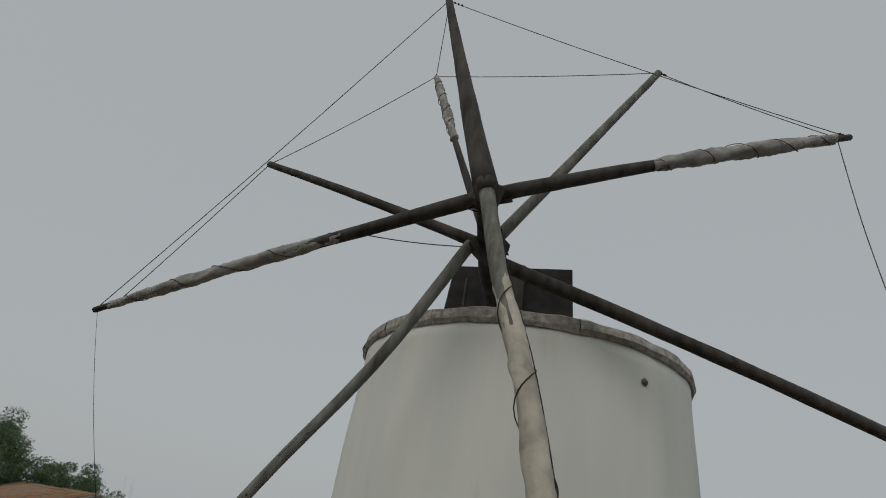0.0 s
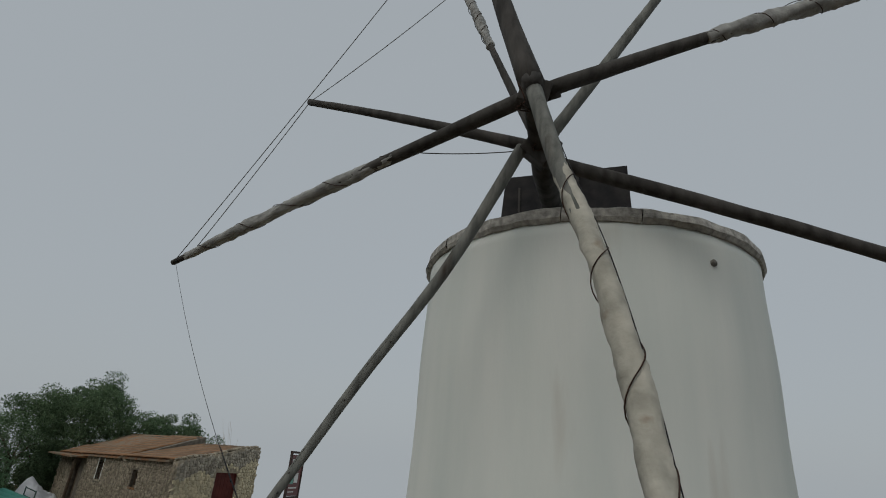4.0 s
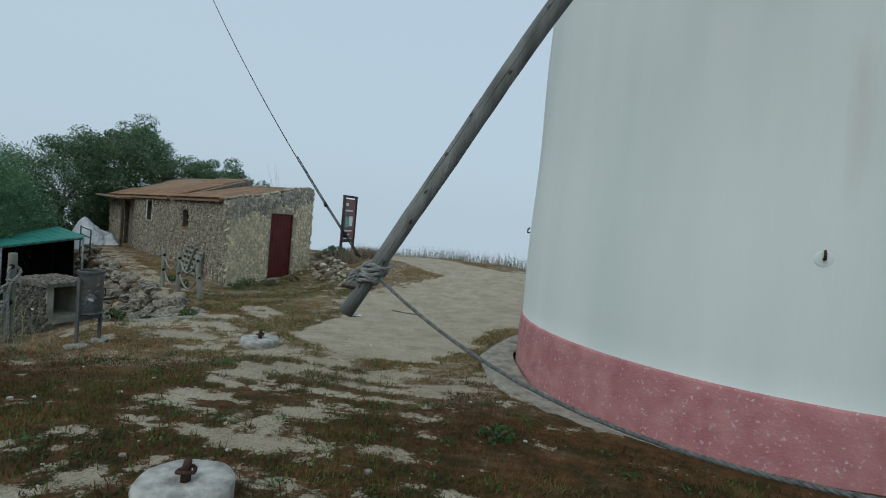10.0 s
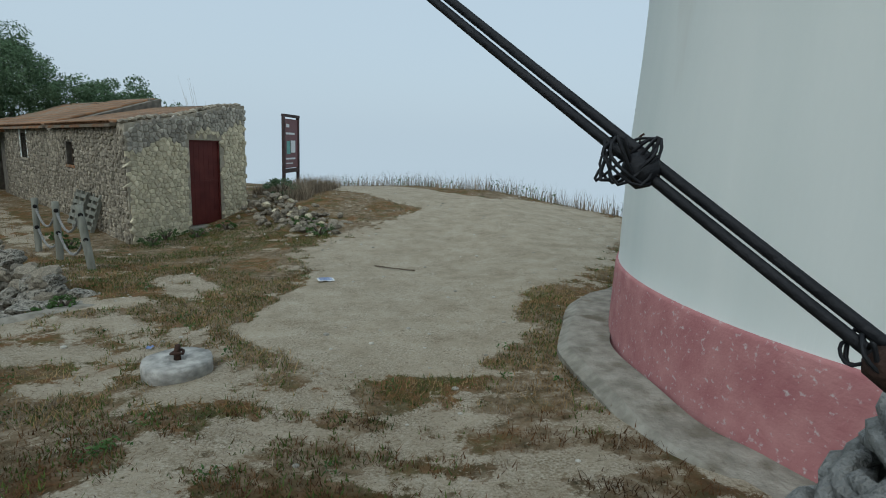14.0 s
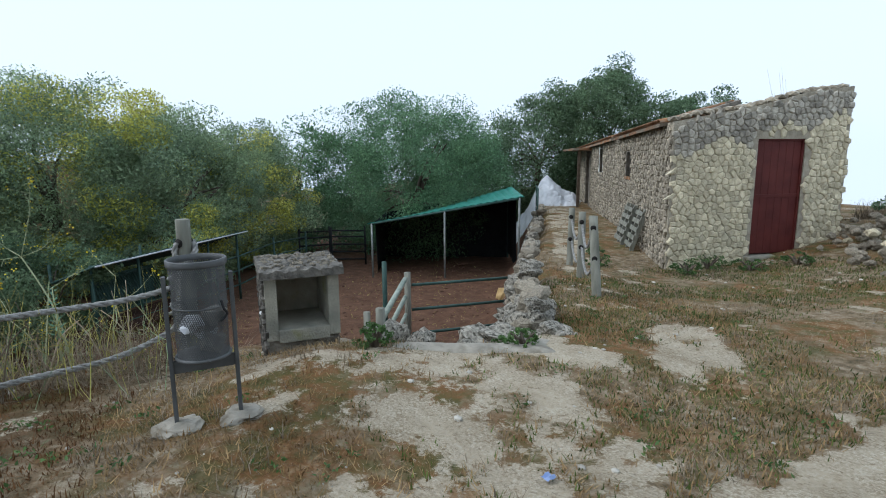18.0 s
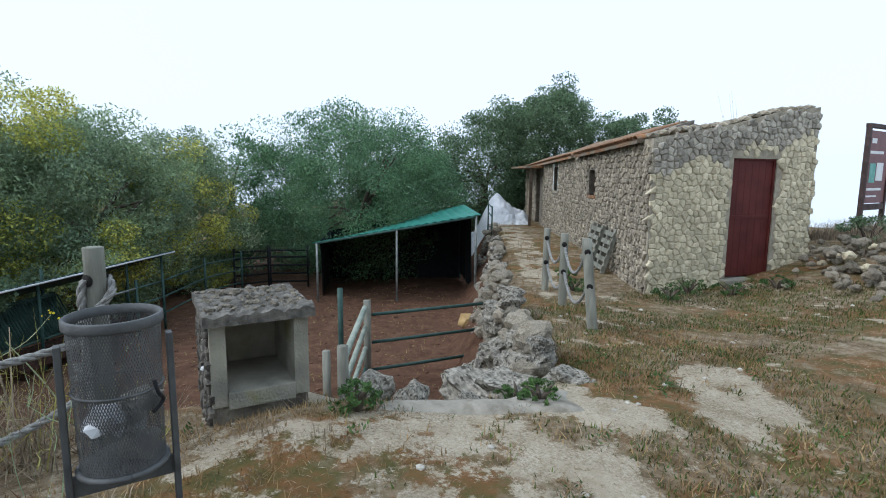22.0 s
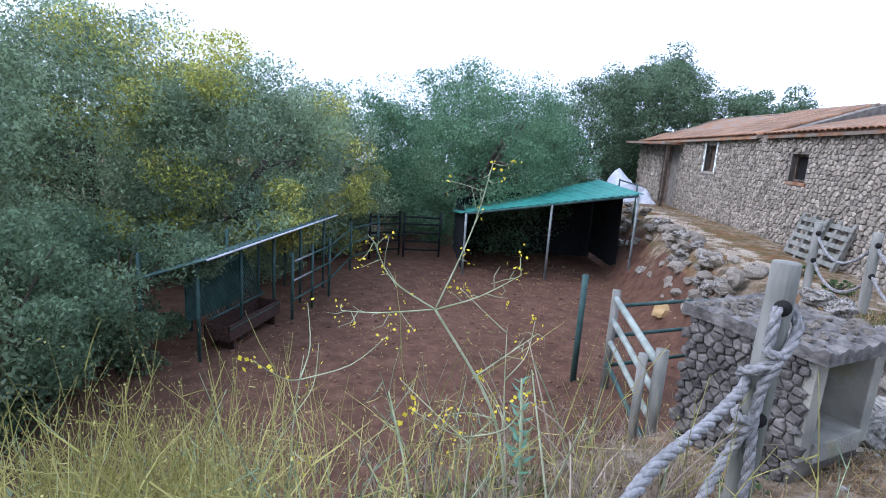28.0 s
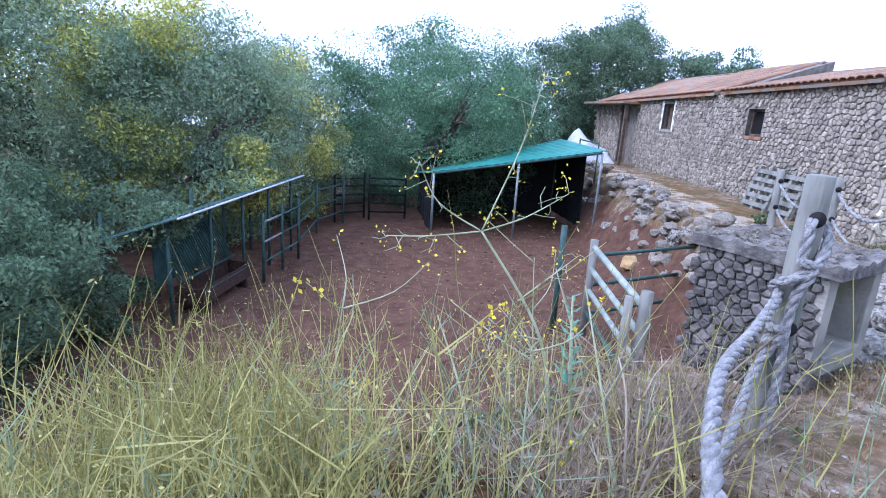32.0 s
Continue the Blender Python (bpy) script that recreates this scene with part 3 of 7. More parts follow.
for x0, x1, y0, y1, h0, h1 in ((-1.28, 1.28, 0.0, 0.06, 0, 1.55),):
    vs = [Vector(p) for p in ((-1.32, 0, 0), (1.3, 0, 0), (1.22, 0.04, 1.86), (-1.2, 0.04, 1.76), (-1.32, 2.4, 0), (1.3, 2.4, 0), (1.1, 2.5, 1.2), (-1.1, 2.5, 1.2))]
    b = [bm.verts.new(capm @ v) for v in vs]
    for f in ((0, 1, 2, 3), (1, 5, 6, 2), (5, 4, 7, 6), (4, 0, 3, 7), (3, 2, 6, 7), (0, 4, 5, 1)):
        bm.faces.new([b[i] for i in f])
cap = part("cap", bm, M_cap, mill, "black felt-clad turning cap")
bm = bmesh.new()
box(bm, -0.22, -0.12, 0.0, 0.24, 0.0, 1.8, capm @ pose(0.05, 0, 0), 0.015)
part("cap_frame", bm, M_spar, mill)
bm = bmesh.new()
box(bm, -0.92, -0.012, 0.05, -0.88, 0.012, 1.48, capm, 0.004)
part("cap_batten", bm, M_spar, mill)

HUB1, HUB2 = Vector((0.42, 6.62, 6.62)), Vector((0.62, 7.55, 6.3))
bm = bmesh.new()
ax = (HUB2 - HUB1).normalized()
tube(bm, [HUB1 - ax * 0.3, HUB1, HUB2, HUB2 + ax * 0.5, Vector((1.1, 9.6, 6.15)), Vector((1.5, 11.2, 5.9))], [0.15, 0.17, 0.19, 0.2, 0.2, 0.2], 12, 0.05, 1)
part("shaft", bm, M_spar, mill, "tarred wooden windshaft", True)


def bent(a, b, bow, n=10, seed=0):
    a, b = Vector(a), Vector(b)
    d = (b - a)
    s = d.orthogonal().normalized()
    r0 = random.Random(seed)
    u = d.normalized().cross(s)
    k1, k2 = r0.uniform(-1, 1), r0.uniform(-1, 1)
    return [a + d * (i / n) + (s * k1 + u * k2) * bow * math.sin(math.pi * i / n) for i in range(n + 1)]


def along(pts, n):
    """n + 1 points at even steps along a soft curve through pts."""
    ln = smooth_line(pts, 12)
    dist = np.concatenate([[0], np.cumsum([(b - a).length for a, b in zip(ln, ln[1:])])])
    return [Vector([float(np.interp(dist[-1] * i / n, dist, [p[k] for p in ln])) for k in range(3)]) for i in range(n + 1)]


def spar(name, a, b, r0, r1, label, material=None, bow=0.06, seed=0, via=()):
    bm = bmesh.new()
    pts = along([a, *via, b], 12) if via else bent(a, b, bow, 12, seed)
    tube(bm, pts, [r0 + (r1 - r0) * i / 12 for i in range(13)], 12, 0.06, seed)
    part(name, bm, material or M_spar, mill, label, True)
    return pts


def furled(pts, f0, f1, r, seed, tag, cloth=None):
    """Sailcloth rolled round a spar between two fractions of its length, lashed with cord."""
    n = len(pts) - 1

    def at(f):
        i = min(int(f * n), n - 1)
        return pts[i].lerp(pts[i + 1], f * n - i)
    m = 90
    line = [at(f0 + (f1 - f0) * i / m) for i in range(m + 1)]
    d = (line[-1] - line[0]).normalized()
    s = d.orthogonal().normalized()
    u = d.cross(s)
    bm = bmesh.new()
    rings = []
    r0 = random.Random(seed)
    for i, p in enumerate(line):
        f = i / m
        rr = r * (0.6 + 0.42 * math.sin(math.pi * min(1, 0.12 + f * 0.85)) ** 0.7) * (1 + 0.12 * noise.noise(Vector((i * 0.22, seed, 0))) + 0.06 * noise.noise(Vector((i * 0.9, seed, 3))))
        ring = []
        for k in range(18):
            a = 2 * math.pi * k / 18
            fold = 1 + 0.10 * math.sin(2 * a + i * 0.16 + seed) + 0.22 * noise.noise(Vector((math.cos(a + i * 0.07) * 1.6, math.sin(a + i * 0.07) * 1.6, i * 0.11 + seed * 7))) + 0.12 * noise.noise(Vector((math.cos(a) * 4, math.sin(a) * 4, i * 0.5)))
            ring.append(bm.verts.new(p + (s * math.cos(a) + u * math.sin(a)) * rr * fold))
        rings.append(ring)
    for a, b in zip(rings, rings[1:]):
        for k in range(18):
            bm.faces.new((a[k], a[(k + 1) % 18], b[(k + 1) % 18], b[k]))
    bm.faces.new(rings[0][::-1])
    bm.faces.new(rings[-1])
    sail = part("furled_sail", bm, cloth or M_sail, mill, tag, True)
    bm = bmesh.new()
    way = []
    for i in range(90):
        f = i / 89
        p = at(f0 + (f1 - f0) * (0.03 + 0.94 * f))
        a = f * 2 * math.pi * 4.3 + seed + 0.5 * math.sin(f * 21)
        way.append(p + (s * math.cos(a) + u * math.sin(a)) * r * (0.70 + 0.46 * math.sin(math.pi * min(1, 0.12 + f * 0.85)) ** 0.7))
    tube(bm, way, 0.007, 5)
    part("lashing", bm, M_rust, sail, "brown lashing cord", True)
    return at


TIP = {"left": Vector((-6.9, 10.5, 5.05)), "right": Vector((6.64, 6.86, 9.36)), "up": Vector((-1.05, 8.2, 13.2)), "down": Vector((1.36, 3.5, -0.3)),
       "ul": Vector((-4.32, 9.76, 8.78)), "ur": Vector((3.75, 7.89, 11.49)), "ll": Vector((-2.89, 7.02, 0.29)), "lr": Vector((7.6, 7.27, 3.84)), "back": Vector((-1.05, 9.14, 11.66))}
p = spar("spar", HUB1, TIP["left"], 0.125, 0.06, "dark sail spar with furled canvas", seed=1)
furled(p, 0.3, 0.95, 0.115, 1, "greyish furled canvas sail", M_sail_g)
p = spar("spar", HUB1, TIP["right"], 0.125, 0.06, "dark sail spar with torn canvas", seed=2)
furled(p, 0.42, 0.95, 0.125, 2, "torn furled canvas sail", M_sail_g)
p = spar("spar", HUB1 - ax * 0.1, TIP["up"], 0.19, 0.085, "thick tarred upright spar", seed=3, bow=0.03)
p = spar("spar", HUB1 - ax * 0.15, TIP["down"], 0.12, 0.075, "grey sail spar reaching down to the ground", M_grey, seed=4, via=((0.66, 5.75, 4.9), (0.93, 5.15, 3.6), (1.13, 4.62, 2.2), (1.2, 4.1, 1.03)))
furled(p, 0.26, 0.97, 0.122, 4, "cream furled canvas sail bound with cord")
p = spar("spar", HUB2, TIP["back"], 0.08, 0.05, "spar behind with a shred of canvas", seed=5)
furled(p, 0.55, 0.99, 0.10, 5, "tattered furled canvas", M_sail_g)
for key, r0, r1, s in (("ul", 0.105, 0.075, 6), ("ur", 0.105, 0.075, 7), ("lr", 0.12, 0.09, 8)):
    spar("brace_pole", HUB2 - Vector((0, 0, 0.2 if key == "lr" else 0)), TIP[key], r0, r1, "bare weathered pole", M_grey if key == "ur" else M_spar, seed=s, bow=0.08)
# pole that is tied down: grey, with knots and a split end
bm = bmesh.new()
POLE = along([HUB2 + Vector((-0.3, 0, 0)), (-0.69, 7.42, 4.17), (-1.70, 7.28, 2.48), (-2.25, 7.12, 1.46), (-2.57, 7.0, 0.86), TIP["ll"]], 40)


def on_pole(k):
    i = min(int(k * 40), 39)
    return POLE[i].lerp(POLE[i + 1], k * 40 - i)


def pole_radius(k):
    return 0.102 - 0.049 * k


tube(bm, POLE, [pole_radius(i / 40) for i in range(41)], 20, 0.025, 9)
pole = part("tied_pole", bm, M_grey, mill, "grey weathered pole with knots, tied down", True)
LLD = (POLE[40] - POLE[36]).normalized()
Q1 = LLD.cross(Vector((0, 1, 0))).normalized()
for k, s in ((0.80, -0.5), (0.88, 0.7), (0.69, 0.4), (0.75, -0.9), (0.965, -0.2), (0.845, 0.1), (0.61, -0.3), (0.55, 0.6), (0.93, 0.9)):
    p = on_pole(k)
    n = (Vector((-0.1, -1, 0.15)) + Q1 * s).normalized()
    n = (n - LLD * n.dot(LLD)).normalized()
    w = LLD.cross(n)
    r0 = pole_radius(k)
    bm = bmesh.new()
    ring = [bm.verts.new(p + n * (r0 * 0.985) + (LLD * math.cos(a) * 0.022 + w * math.sin(a) * 0.012) * (1 + 0.2 * math.sin(3 * a + k * 50))) for a in [i * math.pi / 6 for i in range(12)]]
    mid = [bm.verts.new(p + n * (r0 + 0.006) + (LLD * math.cos(a) * 0.013 + w * math.sin(a) * 0.006)) for a in [i * math.pi / 6 for i in range(12)]]
    for i in range(12):
        bm.faces.new((ring[i], ring[(i + 1) % 12], mid[(i + 1) % 12], mid[i]))
    bm.faces.new(mid)
    part("knot", bm, M_spar, pole, "dark oval branch knot", True)
for k0, k1, s in ((0.60, 0.78, 0.15), (0.70, 0.90, -0.35), (0.86, 0.995, 0.45), (0.90, 0.998, -0.1), (0.5, 0.66, -0.2)):
    bm = bmesh.new()
    way = []
    for i in range(15):
        k = k0 + (k1 - k0) * i / 14
        n = (Vector((-0.1, -1, 0.15)) + Q1 * (s + 0.05 * math.sin(i * 1.3))).normalized()
        n = (n - LLD * n.dot(LLD)).normalized()
        way.append(on_pole(k) + n * (pole_radius(k) - 0.001))
    tube(bm, way, [0.0008 + 0.0016 * math.sin(math.pi * i / 14) for i in range(15)], 5)
    part("drying_crack", bm, M_cap, pole, "dark drying crack along the grain", True)
# hub blocks, wedges and straps
bm = bmesh.new()
box(bm, -0.22, -0.16, -0.2, 0.22, 0.16, 0.2, Matrix.Translation(HUB1) @ pose(0, 0, 0, 12, 15, 5), 0.03)
part("hub_block", bm, M_spar, mill)
bm = bmesh.new()
box(bm, -0.24, -0.18, -0.24, 0.24, 0.18, 0.24, Matrix.Translation(HUB2) @ pose(0, 0, 0, 12, 40, 5), 0.03)
part("hub_block", bm, M_spar, mill)
bm = bmesh.new()
tube(bm, [HUB1 + Vector((0.14, 0.1, 0.06)), HUB1 + Vector((0.38, 0.04, 0.12))], 0.1, 12)
part("spar_ferrule", bm, M_spar, mill, "", True)
for i in range(6):
    p = HUB1.lerp(HUB2, rng.random()) + Vector((rng.uniform(-0.2, 0.2), rng.uniform(-0.15, 0.1), rng.uniform(-0.2, 0.2)))
    bm = bmesh.new()
    tube(bm, smooth_line([p + Vector([rng.uniform(-0.22, 0.22) for _ in range(3)]) for _ in range(5)], 5), 0.012, 5)
    part("hub_cord", bm, M_rust, mill, "", True)


def line_part(name, pts, r, material, label="", parent=None):
    bm = bmesh.new()
    tube(bm, pts, r, 6)
    return part(name, bm, material, parent or mill, label, True)


T = TIP
for a, b, d in ((T["up"], T["left"], 0.1), (T["up"], T["right"], 0.1), (T["back"], T["ul"], 0.08), (T["back"], T["ur"], 0.05), (T["ul"], T["left"].lerp(HUB1, 0.07), 0.05),
                (T["ur"], T["right"].lerp(HUB1, 0.03), 0.05), (T["up"].lerp(HUB1, 0.02), T["back"], 0.02), (HUB1.lerp(T["left"], 0.24) - Vector((0, 0, 0.1)), HUB2, 0.05)):
    line_part("stay_wire", sag(a, b, d), 0.009, M_dkrope, "thin stay line between the spar tips")
line_part("stay_wire", smooth_line([T["right"].lerp(HUB1, 0.04), (6.46, 6.87, 7.3), (6.68, 6.9, 5.5), (7.15, 6.9, 3.6)], 8), 0.009, M_dkrope, "loose line hanging from the spar tip")
OFF = Vector((0.125, -0.03, 0))
line_part("hoist_cable", smooth_line([HUB1.lerp(T["down"], 0.1) + OFF] + [Vector(v) + OFF for v in ((0.66, 5.75, 4.9), (0.93, 5.15, 3.6), (1.13, 4.62, 2.2), (1.2, 4.1, 1.03))] + [T["down"] + OFF], 8), 0.006, M_cable, "black cable along the spar")
for key in ("up", "ur", "right"):
    for i in range(3):
        q = T[key].lerp(T["right"] if key != "right" else T["ur"], 0.02 + 0.012 * i)
        bm = bmesh.new()
        bmesh.ops.create_icosphere(bm, subdivisions=1, radius=0.028, matrix=Matrix.Translation(q))
        part("line_knot", bm, M_cable, mill)
# cable from the left tip to the tied pole, with clamps and wire
KNOT = on_pole(0.947)
CAB = sag(T["left"].lerp(HUB1, 0.01), KNOT - LLD * 0.06 + Vector((-0.125, -0.05, 0.05)), 0.22, 120)
for o_, k0 in ((0.0, 0), (0.011, 96)):
    bm = bmesh.new()
    tube(bm, [p + Vector((o_ * 0.7, 0, o_ * 0.7)) for p in CAB[k0:]], [0.0038 + 0.0008 * (i + k0) / 120 for i in range(121 - k0)], 6)
    part("mooring_cable", bm, M_cable, mill, "black cable down to the tied pole", True)
for k in (108, 115, 119):
    bm = bmesh.new()
    p, q = CAB[k], CAB[k] + (CAB[k + 1] - CAB[k]).normalized() * 0.028
    tube(bm, [p, p.lerp(q, 0.2), p.lerp(q, 0.8), q], [0.007, 0.014, 0.014, 0.007], 10, 0.1, k)
    part("cable_clamp", bm, M_rust if k == 119 else M_cable, mill, "cable clamp", True)
    bm = bmesh.new()
    sz = {108: 0.012, 115: 0.024, 119: 0.014}[k]
    way = [p + Vector((sz * math.cos(i * 1.7) * rng.uniform(0.5, 1), sz * math.sin(i * 1.3), sz * 0.9 * math.sin(i * 2.1))) for i in range(34 if k == 115 else 16)]
    tube(bm, smooth_line(way, 4), 0.0016, 4)
    part("wire_twist", bm, M_cable, mill, "", True)
# rope turns round the pole
U1 = LLD.orthogonal().normalized()
U2 = LLD.cross(U1)
for turn in range(5):
    bm = bmesh.new()
    c = KNOT + LLD * (-0.062 + 0.030 * turn)
    way = []
    for i in range(37):
        a = 2 * math.pi * i / 36
        r = 0.077 + 0.006 * math.sin(2 * a + turn)
        way.append(c + (U1 * math.cos(a) + U2 * math.sin(a)) * r + LLD * (0.036 * math.sin(a + 0.9) + 0.012 * math.sin(3 * a + turn * 2)))
    rope(bm, way, 0.0155)
    part("rope_turn", bm, M_rope, mill, "turn of thick grey rope round the pole", True)
side = Vector((-1, -0.25, 0.1)).normalized()
for i in range(3):
    bm = bmesh.new()
    way = smooth_line([KNOT + side * 0.075 + LLD * (-0.09 + i * 0.03), KNOT + side * (0.10 + 0.012 * i) + LLD * 0.012, KNOT + side * (0.105 + 0.012 * i) + LLD * 0.10, KNOT + side * 0.08 + LLD * (0.165 - 0.03 * i), KNOT + side * 0.05 + LLD * 0.075], 8)
    rope(bm, way, 0.0145)
    part("rope_loop", bm, M_rope, mill, "slack rope loop", True)
bm = bmesh.new()
tube(bm, [KNOT + LLD * 0.15 + Vector((0.06, 0, 0)), KNOT + LLD * 0.15 + Vector((-0.135, -0.05, 0.02))], 0.011, 8)
part("peg", bm, M_rust, mill, "rusty iron peg", True)
# long rope from the pole to the furled spar
DK = Vector((1.15, 3.98, 1.03))
bm = bmesh.new()
rope(bm, sag(KNOT + LLD * 0.03 + Vector((0.065, -0.03, 0)), DK, 0.66, 30), 0.0125, step=0.022)
part("mooring_rope", bm, M_dkrope, mill, "grey rope sagging between the two poles", True)
for i in range(5):
    bm = bmesh.new()
    DD = (T["down"] - Vector((1.13, 4.62, 2.2))).normalized()
    V1 = DD.orthogonal().normalized()
    V2 = DD.cross(V1)
    c = Vector((1.2, 4.1, 1.03)).lerp(T["down"], (0.0, 0.04, 0.30, 0.53, 0.76)[i])
    rope(bm, [c + (V1 * math.cos(2 * math.pi * k / 20) + V2 * math.sin(2 * math.pi * k / 20)) * (0.112 if i < 2 else 0.108) + DD * 0.03 * math.sin(2 * math.pi * k / 20 + i) for k in range(21)], 0.014, step=0.024)
    part("binding_rope", bm, M_dkrope if i < 2 else M_rust, mill, "rope binding round the furled sail", True)
# fittings on the tower face
for a, z, r in ((-108.9, 1.0, 0.03), (-183.9, 0.95, 0.03)):
    d = Vector((math.cos(radians(a)), math.sin(radians(a)), 0))
    c = Vector((MX, MY, z)) + d * tower_radius(z)
    bm = bmesh.new()
    tube(bm, [c - d * 0.02, c + d * 0.05, c + d * 0.05 + Vector((0, 0, 0.05)), c + d * 0.02 + Vector((0, 0, 0.07))], 0.012, 6)
    part("wall_hook", bm, M_rust, mill, "small iron hook", True)
    bm = bmesh.new()
    tube(bm, [c - d * 0.02, c + d * 0.008, c + d * 0.012], [0.075, 0.072, 0.06], 16)
    part("hook_plate", bm, M_plaster, mill, "whitewashed round plate", True)
# vents are solid plugs; dark colour stands in for shade in the hole
for a, z in ((-63.4, 4.72), (-50.0, 1.28)):
    d = Vector((math.cos(radians(a)), math.sin(radians(a)), 0))
    c = Vector((MX, MY, z)) + d * (tower_radius(z) + 0.004)
    bm = bmesh.new()
    tube(bm, [c - d * 0.08, c + d * 0.012], [0.05, 0.06], 12)
    part("wall_vent", bm, M_conc_d, mill, "dark round plug, the vent hole's shade in its colour", True)

# ---- barn ----
BC = Vector((-9.78, 18.12, 0))
FD = (Vector((-8.5, 21.52, 0)) - BC)
FLEN = FD.length
FD.normalize()
LD = Vector((-0.757, 0.653, 0)).normalized()
LLEN = 15.2
SPLIT = 5.3
barn = thing("stone_barn", (BC.x, BC.y, -1.5), "long low rubble-stone barn with lichened tile roof", "barn")


def eave(s):
    return 0.98 - 0.022 * s


def top_front(s):
    return 0.98 + 0.68 * s / FLEN + 0.03 * math.sin(s * 3)


def wall_prism(name, origin, d, inward, spans, thick, material, label):
    """A wall of upright pieces (from, to, bottom, top at from, top at to) with real openings between them."""
    bm = bmesh.new()
    for s0, s1, z0, za, zb in spans:
        q = []
        for s, zt in ((s0, za), (s1, zb)):
            for w in (0, thick):
                p = origin + d * s + inward * w
                q.append((bm.verts.new((p.x, p.y, z0)), bm.verts.new((p.x, p.y, zt))))
        a, b, c, e = q
        for f in ((a[0], c[0], c[1], a[1]), (b[0], b[1], e[1], e[0]), (a[0], a[1], b[1], b[0]), (c[0], e[0], e[1], c[1]), (a[1], c[1], e[1], b[1]), (a[0], b[0], e[0], c[0])):
            bm.faces.new(f)
    bmesh.ops.recalc_face_normals(bm, faces=bm.faces)
    return part(name, bm, material, barn, label)


inF = Vector((-FD.y, FD.x, 0))
inL = FD.copy()
DS0, DS1, DZ0, DZ1 = 1.70, 2.70, -1.42, 0.69
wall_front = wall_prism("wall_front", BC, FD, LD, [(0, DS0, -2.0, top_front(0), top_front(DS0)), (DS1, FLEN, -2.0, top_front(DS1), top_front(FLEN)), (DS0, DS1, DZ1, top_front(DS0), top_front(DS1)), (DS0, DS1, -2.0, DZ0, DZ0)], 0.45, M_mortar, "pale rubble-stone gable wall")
W2, W1, D2 = (3.45, 4.05, -0.08, 0.50), (7.85, 8.55, -0.12, 0.62), (11.3, 12.2, -1.5, 0.56)
spans, last = [], 0.5
for a, b, z0, z1 in (W2, W1, D2):
    spans += [(last, a, -2.3, eave(last), eave(a)), (a, b, -2.3, z0, z0), (a, b, z1, eave(a), eave(b))]
    last = b
spans.append((last, LLEN, -2.3, eave(last), eave(LLEN)))
# side wall takes the darker stone and mortar, the gable the paler
wall_side = wall_prism("wall_side", BC, LD, inL, spans, 0.42, M_mortar_d, "darker rubble-stone side wall")
back0 = BC + FD * FLEN
wall_prism("wall_back", back0, LD, -inL, [(0.4, SPLIT, -2, 1.62, 1.6), (SPLIT, LLEN, -2, 1.86, 1.75)], 0.4, M_mortar_d, "rear barn wall")
wall_prism("wall_end", BC + LD * LLEN, FD, -inF, [(0.42, FLEN - 0.4, -2.3, 0.7, 1.6)], 0.4, M_mortar_d, "far barn wall")
wall_prism("parapet", BC + LD * (SPLIT - 0.1) + FD * 0.3, FD, inF, [(0, FLEN - 0.3, 0.5, 0.95, 1.9)], 0.25, M_mortar_d, "dark parapet between the roofs")
# floor behind the openings, the unlit room's shade painted into its colour
bm = bmesh.new()
q = [BC + FD * 0.5 + LD * 0.5, BC + FD * 0.5 + LD * (LLEN - .6), BC + FD * (FLEN - .5) + LD * (LLEN - .6), BC + FD * (FLEN - .5) + LD * 0.5]
bm.faces.new([bm.verts.new((p.x, p.y, -1.7)) for p in q])
part("barn_floor", bm, M_painted_shade, barn)
# door: planked leaf, frame, sill
bm = bmesh.new()
for i in range(6):
    w = (DS1 - DS0 - 0.06) / 6
    s = DS0 + 0.03 + i * w
    m = Matrix.Translation(BC) @ Matrix(((FD.x, inF.x, 0, 0), (FD.y, inF.y, 0, 0), (0, 0, 1, 0), (0, 0, 0, 1)))
    leaf = part("door_plank", box(bmesh.new(), s + 0.002, 0.06, DZ0 + 0.03, s + w - 0.002, 0.10, DZ1 - 0.02, m, 0.004), M_door, barn, "dark red painted plank")
part("door_rail", box(bmesh.new(), DS0 + 0.02, 0.045, -0.36, DS1 - 0.02, 0.062, -0.30, m, 0.004), M_door, barn)
part("door_frame", box(box(box(bmesh.new(), DS0 - 0.01, 0.03, DZ0, DS0 + 0.03, 0.12, DZ1, m, 0.004), DS1 - 0.03, 0.03, DZ0, DS1 + 0.01, 0.12, DZ1, m, 0.004), DS0, 0.028, DZ1 - 0.03, DS1, 0.122, DZ1 + 0.01, m, 0.004), M_door, barn)
part("door_sill", box(bmesh.new(), DS0 - 0.12, -0.16, DZ0 - 0.14, DS1 + 0.12, 0.3, DZ0 + 0.005, m, 0.015), M_conc, barn, "pale concrete threshold")
mL = Matrix.Translation(BC) @ Matrix(((LD.x, inL.x, 0, 0), (LD.y, inL.y, 0, 0), (0, 0, 1, 0), (0, 0, 0, 1)))
